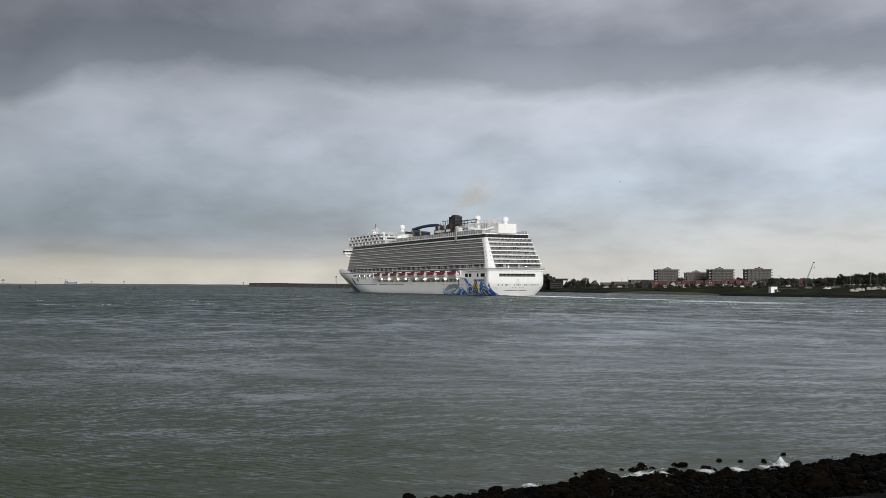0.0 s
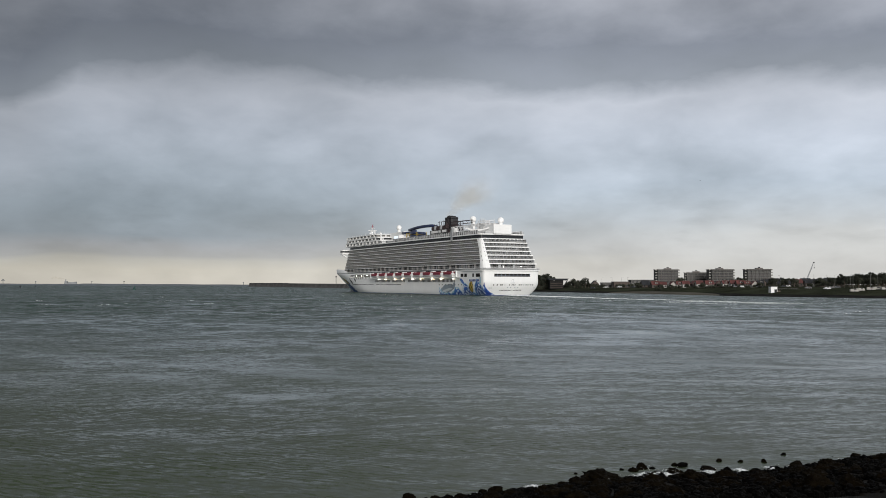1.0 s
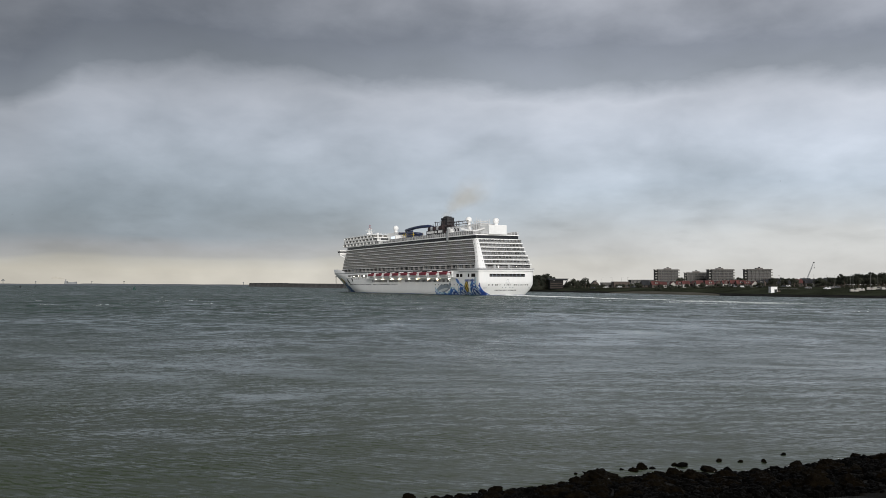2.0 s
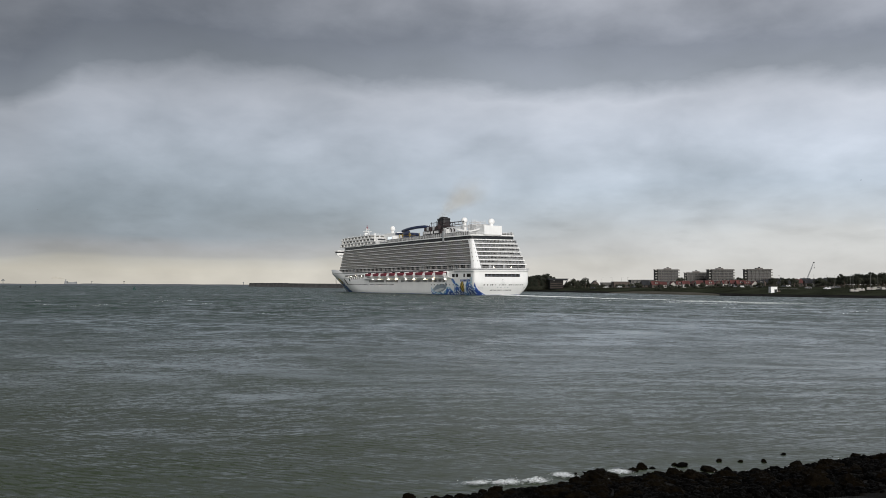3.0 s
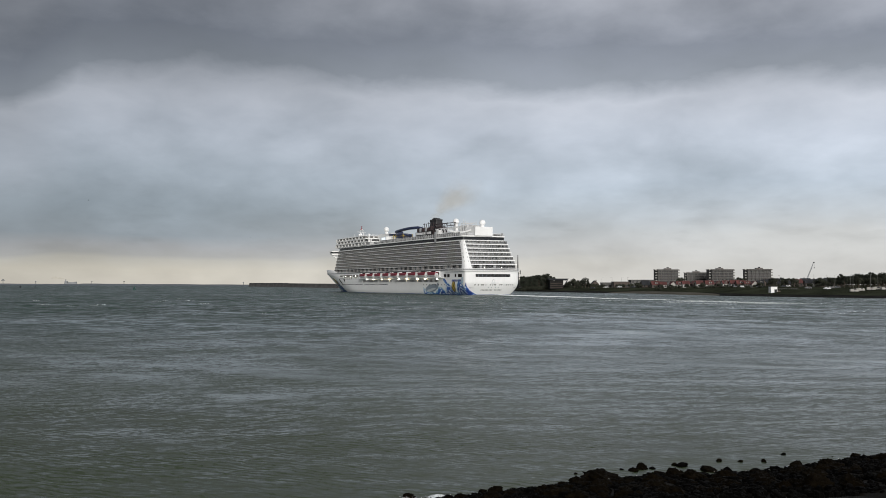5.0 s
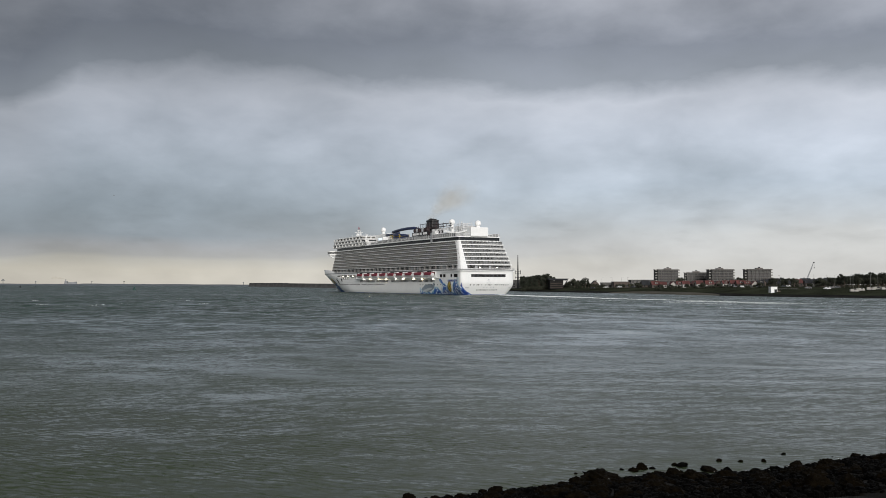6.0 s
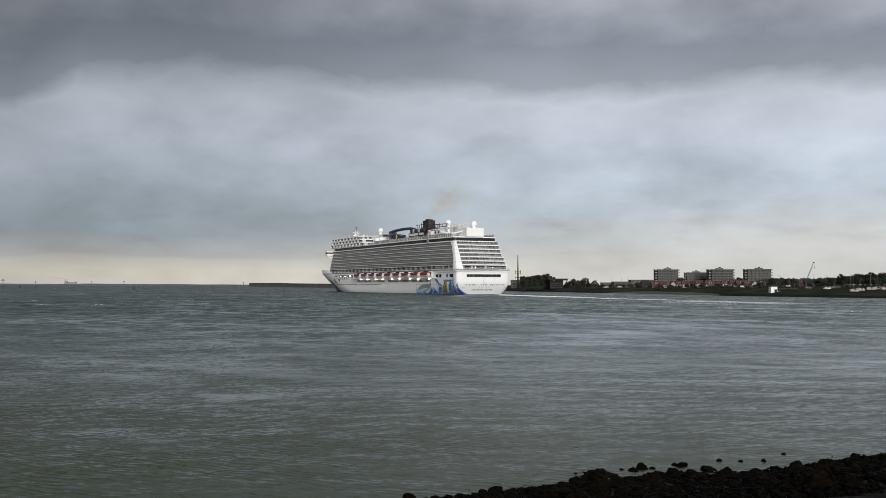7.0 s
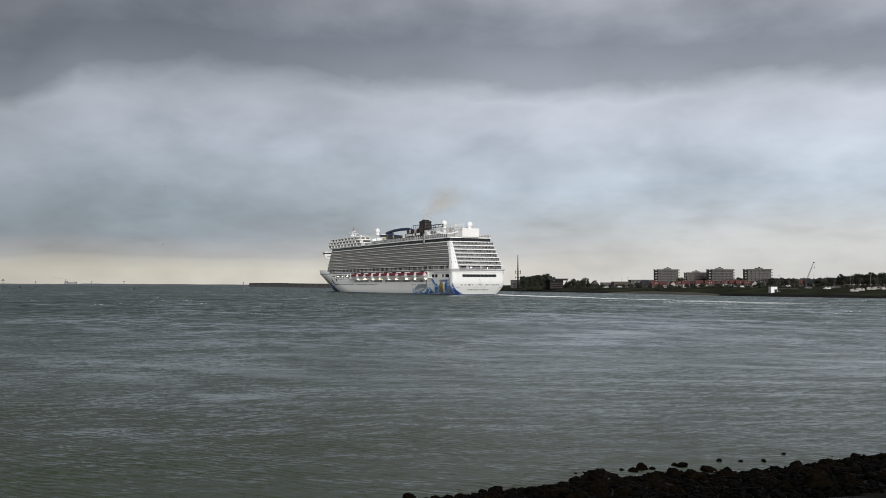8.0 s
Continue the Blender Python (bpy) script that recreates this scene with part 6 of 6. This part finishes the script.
# mobile crane with a leaning lattice boom
kx, ky = at(1425, 900)
kz = bank_z(kx, ky)
crane = empty("crane", pose(kx, ky, kz - 0.2), "crane with a long leaning pale lattice boom", "crane")
part("carrier", bevelled(Build().box(-4.5, 4.5, -1.4, 1.4, 0.8, 2.4)), "slate", crane)
part("cab", bevelled(Build().box(-1.6, 2.0, -1.3, 1.3, 2.4, 5.0)), "slate", crane)
for dx in (-3, 3):
    part("crawler", bevelled(Build().box(dx - 1.2, dx + 1.2, -1.7, 1.7, 0.2, 1.2), 0.2), "tyre", crane)
bd = Build()
for dx, dy in ((-0.55, -0.55), (0.55, -0.55), (0.55, 0.55), (-0.55, 0.55)):
    bd.bar((dx, dy, 3.0), (8.4 + dx * 0.3, dy * 0.3, 23.6), 0.28)
for k in range(14):
    a, b = k / 14, (k + 1) / 14
    pa = Vector((0, 0, 3)).lerp(Vector((8.4, 0, 23.6)), a)
    pb = Vector((0, 0, 3)).lerp(Vector((8.4, 0, 23.6)), b)
    bd.bar((pa.x - 0.5, -0.5, pa.z), (pb.x + 0.45, -0.5, pb.z), 0.16)
part("boom", bd.bm(), "steel", crane, "pale lattice boom")
part("boom_head", Build().box(8.0, 9.2, -0.4, 0.4, 23.1, 24.0).bm(), "slate", crane)
part("hook_line", Build().bar((8.9, 0, 23.2), (8.9, 0, 18.6), 0.09).bm(), "slate", crane)
part("hook_block", Build().box(8.6, 9.2, -0.3, 0.3, 17.8, 18.7).bm(), "slate", crane)


# ---- trees ----
def tree(name, height, width, seed, leaf, label):
    rnd = random.Random(seed)
    ob = empty(name, pose(0, 0, 0), label, "tree", "trees on the far bank")
    bd = Build()
    bd.tube([(0, 0, -0.5), (0.1, 0, height * 0.3), (0.25, 0.1, height * 0.62)], [0.32, 0.24, 0.1], 7)
    tips = []
    for k in range(7):
        a = k / 7 * math.tau + rnd.uniform(-0.4, 0.4)
        z0 = height * rnd.uniform(0.2, 0.5)
        tip = (math.cos(a) * width * rnd.uniform(0.22, 0.4), math.sin(a) * width * rnd.uniform(0.22, 0.4), z0 + height * rnd.uniform(0.15, 0.38))
        bd.tube([(0.1, 0, z0), tuple(v * 0.5 for v in tip[:2]) + ((z0 + tip[2]) / 2 + 0.2,), tip], [0.13, 0.09, 0.04], 5)
        tips.append(Vector(tip))
    tips += [Vector((rnd.gauss(0, 0.14) * width, rnd.gauss(0, 0.14) * width, height * rnd.uniform(0.5, 0.88))) for _ in range(6)]
    part("trunk", bd.bm(), "bark", ob)
    vs, fs = [], []
    for c in tips:
        rad = width * rnd.uniform(0.14, 0.25)
        for k in range(75):
            d = Vector((rnd.gauss(0, 1), rnd.gauss(0, 1), rnd.gauss(0, 0.8)))
            p = c + d.normalized() * rad * rnd.uniform(0.25, 1.05)
            if p.z < height * 0.12:
                continue
            s = rnd.uniform(0.22, 0.5)
            u = Vector((rnd.gauss(0, 1), rnd.gauss(0, 1), rnd.gauss(0, 1))).normalized()
            v = u.cross(Vector((rnd.gauss(0, 1), rnd.gauss(0, 1), rnd.gauss(0, 1)))).normalized()
            n0 = len(vs)
            for q in (u, v * 0.7, u * -0.9 + v * 0.2, v * -0.8):
                vs.append(tuple(p + q * s))
            fs += [(n0, n0 + 1, n0 + 2), (n0, n0 + 2, n0 + 3)]
    part("crown", raw(vs, fs), leaf, ob, kind="stuff")
    return ob


def build_trees():
    rnd = random.Random(21)
    kinds = [("broad_tree", 9.0, 8.5, 1, "leaf", "dark green broad-crowned tree on the far bank"), ("round_tree", 7.0, 7.5, 2, "leaf2", "olive-green rounded tree on the far bank"), ("tall_tree", 11.0, 7.0, 3, "leaf", "tall dark green tree on the far bank"), ("bush", 3.6, 5.5, 4, "leaf2", "low dark bush on the far bank")]
    src = [tree(*k) for k in kinds]
    used = [False] * 4

    def plant(k, px, dist, scale):
        x, y = at(px, dist)
        m = pose(x, y, bank_z(x, y) - 0.2, 0, 0, rnd.uniform(0, 360))
        if used[k]:
            ob = copy_thing(src[k], m)
        else:
            ob, used[k] = src[k], True
            ob.matrix_basis = m
        ob.scale = (scale * rnd.uniform(0.9, 1.1), scale, scale * rnd.uniform(0.85, 1.1))

    west = [(1010, 850, 1, 0.8), (1016, 845, 1, 0.95), (1022, 850, 3, 1.2), (1030, 850, 1, 0.9), (1036, 845, 0, 0.8), (1041, 850, 3, 1.1), (980, 880, 2, 0.8), (988, 890, 0, 0.8), (1003, 870, 3, 1.0), (1128, 840, 3, 0.9), (1140, 830, 3, 0.9), (1155, 820, 1, 0.7), (1204, 840, 1, 0.9), (1247, 830, 3, 1.0), (1305, 840, 1, 0.9), (1312, 830, 1, 0.85)]
    east = [(1370, 850, 1, 0.8), (1382, 860, 2, 0.6), (1395, 840, 2, 0.6), (1398, 850, 1, 0.6), (1410, 850, 3, 1.1), (1440, 860, 1, 0.8), (1455, 870, 1, 0.8), (1480, 830, 1, 0.9), (1486, 820, 3, 1.2)]
    for px, d, k, s in west + east:
        plant(k, px, d, s * 1.25)
    px = 924.0
    while px < 972:
        plant(rnd.choice((0, 2, 2)), px, rnd.uniform(880, 930), rnd.uniform(1.18, 1.34))
        px += rnd.uniform(1.5, 2.3)
    px = 1488.0
    while px < 1592:
        f = (px - 1488) / 80
        for d in (640, 690):
            plant(rnd.choice((0, 1, 2)), px + rnd.uniform(-2, 2), d + rnd.uniform(-15, 15), 0.80 + 0.2 * f + rnd.uniform(-0.1, 0.1))
        px += rnd.uniform(2.8, 4.2)
    for k in range(40):
        plant(3, rnd.uniform(1010, 1500), rnd.uniform(780, 850), rnd.uniform(0.7, 1.0))
    for k in range(26):
        plant(rnd.choice((1, 1, 3)), rnd.uniform(1362, 1492), rnd.uniform(700, 800), rnd.uniform(0.75, 1.05))
    for k in range(14):
        plant(3, 928 + 3.2 * k, rnd.uniform(876, 886), rnd.uniform(0.95, 1.2))
    for k in range(46):
        plant(rnd.choice((1, 3, 3)), rnd.uniform(1160, 1350), rnd.uniform(712, 735), rnd.uniform(0.34, 0.62))
    for k in range(30):
        plant(3, rnd.uniform(1150, 1500), rnd.uniform(690, 715), rnd.uniform(0.4, 0.65))


build_trees()


# ---- vehicles, caravans, posts ----
def car(name, length, w, h, mat, label, van=False):
    ob = empty(name, pose(0, 0, 0), label, "caravan" if name == "caravan" else "car", "vehicles on the far bank")
    if van:
        prof = [(-length / 2, 0.45), (-length / 2 + 0.1, h - 0.3), (-length / 2 + 0.5, h), (length / 2 - 0.7, h), (length / 2 - 0.1, h * 0.6), (length / 2, 0.45)]
    else:
        prof = [(-length / 2, 0.35), (-length / 2, 0.85), (-length * 0.28, 0.95), (-length * 0.16, h), (length * 0.22, h), (length * 0.38, 0.95), (length / 2, 0.85), (length / 2, 0.35)]
    bd = Build().loft([[(x, -w / 2 + e, z) for x, z in prof] for e in (0, w)])
    bm = bd.bm()
    bmesh.ops.recalc_face_normals(bm, faces=bm.faces)
    part("body", bm, mat, ob)
    part("window", Build().box(-length * 0.14, length * 0.2, -w / 2 - 0.03, -w / 2 + 0.1, h * 0.62, h * 0.9).bm(), "glass", ob)
    for dx in ((-0.3, 0.3) if name == "car" else (0.0,)):
        for sy in (-1, 1):
            part("wheel", Build().tube([(dx * length, sy * w / 2 - 0.1, 0.33), (dx * length, sy * w / 2 + 0.1, 0.33)], 0.33, 12).bm(), "tyre", ob)
    return ob


def build_vehicles():
    rnd = random.Random(31)
    src = [car("car", 4.3, 1.75, 1.5, "car_white", "white parked car on the far bank"), car("car", 4.3, 1.75, 1.5, "car_dark", "dark parked car on the far bank"), car("caravan", 4.6, 2.0, 1.9, "pale", "white touring caravan below the trees", True)]
    used = [False] * 3
    spots = [(1049, 800, 1), (1072, 800, 0), (1096, 790, 0), (1120, 780, 1), (1172, 790, 1), (1206, 790, 0), (1213, 790, 1), (1229, 780, 1), (1300, 730, 1), (1312, 720, 0), (1345, 700, 1), (1386, 700, 1), (1394, 710, 0), (1463, 552, 0), (1470, 600, 1), (1481, 610, 1), (1430, 600, 1)]
    spots += [(px, 512 + rnd.uniform(-5, 5), 2) for px in (1511, 1522, 1541, 1553, 1565)]
    for px, d, k in spots:
        x, y = at(px, d)
        m = pose(x, y, bank_z(x, y) + 0.05, 0, 0, rnd.uniform(-25, 25))
        if used[k]:
            copy_thing(src[k], m)
        else:
            src[k].matrix_basis, used[k] = m, True
    # lamp posts along the dike road
    def post(x, y, z, h):
        ob = empty("lamp_post", pose(x, y, z), "thin grey steel lamp post on the far bank", "lamp post", "lamp posts on the far bank")
        part("pole", Build().tube([(0, 0, -0.3), (0, 0, h)], [0.11, 0.07], 6).bm(), "divider", ob)
        part("arm", Build().bar((0, 0, h), (1.3, 0, h + 0.15), 0.1).bm(), "divider", ob)
        part("lantern", Build().box(1.0, 1.7, -0.14, 0.14, h + 0.05, h + 0.22).bm(), "steel", ob)
        return ob
    first = None
    for px, d, in ((1065, 830), (1083, 820), (1100, 830), (1110, 810), (1380, 700), (1462, 720), (1477, 700), (1505, 610), (1509, 600), (1540, 590), (1553, 600), (1440, 700), (1345, 720)):
        x, y = at(px, d)
        if first is None:
            first = post(x, y, bank_z(x, y), 9.0)
        else:
            copy_thing(first, pose(x, y, bank_z(x, y), 0, 0, rnd.uniform(0, 360)))
    # pale railing stretch by the cabin
    x0, y0 = at(1376, 575)
    x1, y1 = at(1412, 566)
    z = bank_z(x0, y0)
    ob = empty("fence", pose(x0, y0, z), "low pale fence along the dike", "fence")
    for k in range(13):
        f = k / 12
        part("post", Build().bar(((x1 - x0) * f, (y1 - y0) * f, -0.3), ((x1 - x0) * f, (y1 - y0) * f, 1.0), 0.12).bm(), "concrete", ob)
    for zz in (0.55, 0.95):
        part("rail", Build().bar((0, 0, zz), (x1 - x0, y1 - y0, zz), 0.12).bm(), "concrete", ob)


build_vehicles()

# muddy beach strip before the dike
rows = []
for k in range(41):
    t = 3.6 + k / 40 * 1.35
    s, i = shore_at(t), inland(t)
    wd = 13 * math.sin(math.pi * k / 40) ** 0.6
    rows.append([(s.x + i.x * d * wd / 13 - i.x * 0.8, s.y + i.y * d * wd / 13 - i.y * 0.8, (bank_height(d * wd / 13) + 0.35) if d else -0.2) for d in (0, 2, 4, 7, 10, 13)])
land_strip("beach", rows, "sand", "narrow muddy grey beach on the far bank", "beach")


# ---- marks and craft far out ----
def buoy(px, dist, h, mat, label):
    x, y = at(px, dist)
    ob = empty("buoy", pose(x, y, 0), label, "buoy")
    part("float", Build().tube([(0, 0, -0.6), (0, 0, 0.1), (0, 0, h * 0.28), (0, 0, h * 0.34)], [h * 0.22, h * 0.3, h * 0.3, h * 0.14], 12).bm(), mat, ob)
    bd = Build().tube([(0, 0, h * 0.3), (0, 0, h * 0.55), (0, 0, h * 0.82)], [h * 0.24, h * 0.17, h * 0.09], 10)
    for k in range(4):
        a = k * math.pi / 2 + 0.4
        bd.bar((h * 0.2 * math.cos(a), h * 0.2 * math.sin(a), h * 0.3), (h * 0.07 * math.cos(a), h * 0.07 * math.sin(a), h * 0.85), h * 0.08)
    part("tower", bd.bm(), mat, ob)
    part("topmark", Build().tube([(0, 0, h * 0.8), (0, 0, h)], [h * 0.13, h * 0.05], 8).bm(), mat, ob)


buoy(238.5, 1090, 5.0, "green", "green conical channel buoy on the water")
buoy(36.5, 1700, 4.5, "slate", "small dark channel mark on the water")
buoy(140.5, 1500, 2.6, "slate", "tiny dark channel mark on the water")
buoy(63, 2000, 4.0, "slate", "tiny dark channel mark on the water")

fx, fy = at(125, 4300)
far_ship = empty("cargo_ship", pose(fx, fy, 0), "hazy grey cargo ship on the horizon", "ship")
part("hull", Build().loft([[(-27, -5, 0), (29, -4, 0), (29, 4, 0), (-27, 5, 0)], [(-28, -5, 11), (32, -3, 12), (32, 3, 12), (-28, 5, 11)]]).bm(), "far_pale", far_ship)
part("bridge_house", bevelled(Build().box(-26, -14, -4, 4, 11, 20)), "far_pale", far_ship)
part("cargo", bevelled(Build().box(-10, 26, -4, 4, 11, 15)), "far_pale", far_ship)
part("funnel", Build().box(-24, -20, -1.5, 1.5, 20, 28).bm(), "far_pale", far_ship)
part("bow_house", bevelled(Build().box(22, 30, -3, 3, 12, 17)), "far_pale", far_ship)

for px, d, z0, h, lab in ((6, 4400, 6, 24, "far grey signal tower on the coast"), (220, 3500, 3, 14, "thin grey light beacon on the coast"), (431, 2600, 3, 9, "thin grey mark on the coast"), (595, 1560, 6, 15, "light pole on the dark breakwater"), (64, 4400, 6, 14, "far pale mast on the coast"), (163, 4200, 6, 12, "far pale mast on the coast")):
    x, y = at(px, d)
    back = 1 + (12 if px == 595 else 45) / y
    ob = empty("beacon", pose(x * back, y * back, 0), lab, "beacon")
    w = d / 1600
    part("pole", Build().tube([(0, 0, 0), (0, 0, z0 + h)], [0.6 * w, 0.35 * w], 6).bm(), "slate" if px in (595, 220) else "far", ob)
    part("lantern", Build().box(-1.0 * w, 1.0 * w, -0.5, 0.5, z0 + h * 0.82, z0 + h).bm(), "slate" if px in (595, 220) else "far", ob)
    if px == 6:
        part("platform", Build().box(-3.2 * w, 3.2 * w, -2, 2, z0 + h * 0.7, z0 + h * 0.8).bm(), "far", ob)


# ---- smoke and birds ----
def smoke_material():
    m = bpy.data.materials.new("thin_brown_smoke")
    m.use_nodes = True
    add = nodes_of(m.node_tree)
    link = m.node_tree.links.new
    co = add("ShaderNodeTexCoord").outputs["Object"]
    ln = add("ShaderNodeVectorMath", ("Vector", co), operation="LENGTH")
    fall = ramp_node(add, ln.outputs["Value"], [(0.0, grey(1)), (0.45, grey(0.5)), (1.0, grey(0))])
    nz = add("ShaderNodeTexNoise", ("Vector", co), i_Scale=2.2, i_Detail=4.0)
    nf = ramp_node(add, nz.outputs["Fac"], [(0.3, grey(0.25)), (0.7, grey(1))])
    mul = add("ShaderNodeMath", operation="MULTIPLY")
    link(fall, mul.inputs[0])
    link(nf, mul.inputs[1])
    mul2 = add("ShaderNodeMath", ("Value", mul.outputs[0]), operation="MULTIPLY")
    mul2.inputs[1].default_value = 0.18
    d = add("ShaderNodeBsdfDiffuse", i_Color=(0.42, 0.34, 0.22, 1))
    t = add("ShaderNodeBsdfTransparent")
    mix = add("ShaderNodeMixShader", ("Fac", mul2.outputs[0]))
    link(t.outputs[0], mix.inputs[1])
    link(d.outputs[0], mix.inputs[2])
    add("ShaderNodeOutputMaterial", ("Surface", mix.outputs[0]))
    return m


M["smoke"] = smoke_material()


def build_smoke():
    """Thin puffs drifting aft and to starboard from the funnel, in the ship's own space."""
    rnd = random.Random(3)
    ob = empty("smoke_plume", pose(0, 0, 0), "thin brownish smoke drifting from the funnel", "smoke")
    for k in range(13):
        f = (k / 12) ** 1.3
        r = 3.2 + 12.0 * f
        vs = [(0, 0.25, 0)] + [(math.cos(a), 0.0, math.sin(a)) for a in [i / 24 * math.tau for i in range(24)]] + [(0, -0.25, 0)]
        fs = [(0, 1 + i, 1 + (i + 1) % 24) for i in range(24)]
        p = part("puff", raw(vs, fs), "smoke", ob, smooth=True)
        p.matrix_basis = pose(-1 + 20 * f + rnd.gauss(0, 0.8), 88 - 12 * f, 57.6 + 21 * f ** 0.8 + rnd.gauss(0, 0.8), 0, rnd.uniform(-20, 20), -24) @ Matrix.Diagonal((r * 1.15, r, r * 0.9, 1))
        p.visible_shadow = False
    return ob


smoke = build_smoke()
far_smoke = empty("smoke_trail", pose(fx - 22, fy, 0), "faint dark smoke trailing from the far cargo ship", "smoke")
for k in range(5):
    vs = [(0, 0.2, 0)] + [(math.cos(a), 0.0, math.sin(a)) for a in [i / 20 * math.tau for i in range(20)]]
    p = part("puff", raw(vs, [(0, 1 + i, 1 + (i + 1) % 20) for i in range(20)]), "smoke", far_smoke, smooth=True)
    p.matrix_basis = pose(-4 - 13 * k, 0, 29 + 1.6 * k + 2 * (k % 2)) @ Matrix.Diagonal((13 + 2 * k, 3, 4.5 + 0.8 * k, 1))
    p.visible_shadow = False


def bird(span, label):
    ob = empty("gull", pose(0, 0, 0), label, "bird", "birds over the water")
    s = span
    part("body", Build().tube([(-0.22 * s, 0, 0), (-0.1 * s, 0, 0), (0.1 * s, 0, 0), (0.2 * s, 0, 0.02 * s), (0.27 * s, 0, 0)], [0.02 * s, 0.055 * s, 0.065 * s, 0.045 * s, 0.01 * s], 8).bm(), "feather", ob, smooth=True)
    for sg in (-1, 1):
        w = part("wing", raw([(0.08 * s, 0, 0), (-0.08 * s, 0, 0), (0.06 * s, sg * 0.25 * s, 0.07 * s), (-0.06 * s, sg * 0.25 * s, 0.06 * s), (-0.02 * s, sg * 0.5 * s, 0.02 * s), (0.05 * s, 0, 0.025 * s), (0.04 * s, sg * 0.25 * s, 0.09 * s)],
                             [(0, 2, 6, 5), (5, 6, 3, 1), (0, 1, 3, 2), (2, 4, 6), (6, 4, 3), (2, 3, 4)]), "feather", ob)
        w.name = "wing"
        birds_wings.append((w, sg))
    return ob


birds_wings = []
birds = [bird(1.2, "dark gull flying over the river"), bird(1.3, "distant dark gull flying over the river"), bird(1.3, "far small gull flying low over the river")]


def fly_birds():
    # bearing and height across the view at the start and end, and the distances
    for ob, (u0, v0, u1, v1, d0, d1), yaw in zip(birds, ((1098, 321, 2240, 313, 330, 330), (-70, 395, 290, 329, 520, 420), (700, 400, 288, 433, 1600, 480)), (0, 20, 195)):
        rows = []
        for k in range(17):
            t = k * 0.5
            f = t / 8
            d = d0 + (d1 - d0) * f
            u, v = u0 + (u1 - u0) * f, v0 + (v1 - v0) * f
            rows.append((t, pose((u - 784) / 1600 * d, d, 7.6 + (502.3 - v) / 1600 * d + 0.3 * math.sin(t * 2), 0, 0, yaw)))
        walk(ob, rows)
    for w, sg in birds_wings:
        walk(w, [(k * 0.2, pose(0, 0, 0, sg * 26 * math.sin(k * 0.2 * 5.5), 0, 0)) for k in range(41)])


# ---- what moves ----
def motions():
    rows = []
    for k in range(9):
        t = 8.0 * k / 8
        a = 0.446 + 0.001 * t
        am = 0.446 + 0.0005 * t
        x = 3.437 - math.sin(am) * 6.623 * t + 100 * math.sin(a)
        y = 670.245 + math.cos(am) * 6.623 * t - 100 * math.cos(a)
        rows.append((t, pose(x, y, 0, 0, 0, math.degrees(a))))
    walk(ship, rows)
    walk(smoke, rows)
    drift = [(t, pose(-0.36 * t, 0.02 * t, 0)) for t in (0.0, 4.0, 8.0)]
    walk(water, drift)
    walk(whitecaps, drift)
    for ob, x, y, t0, t1 in breakers:
        path = []
        for k in range(33):
            t = k * 0.25
            u = (t - t0) / (t1 - t0)
            rise = max(0.0, min(1.0, 6 * u, 5 * (1 - u)))
            rise = rise * rise * (3 - 2 * rise)
            ahead = max(-0.2, min(1.2, u)) - 0.5
            path.append((t, pose(x + 0.35 * ahead, y - 0.7 * ahead, -0.62 + 0.68 * rise, 0, 0, 26)))
        walk(ob, path)
    fly_birds()


motions()
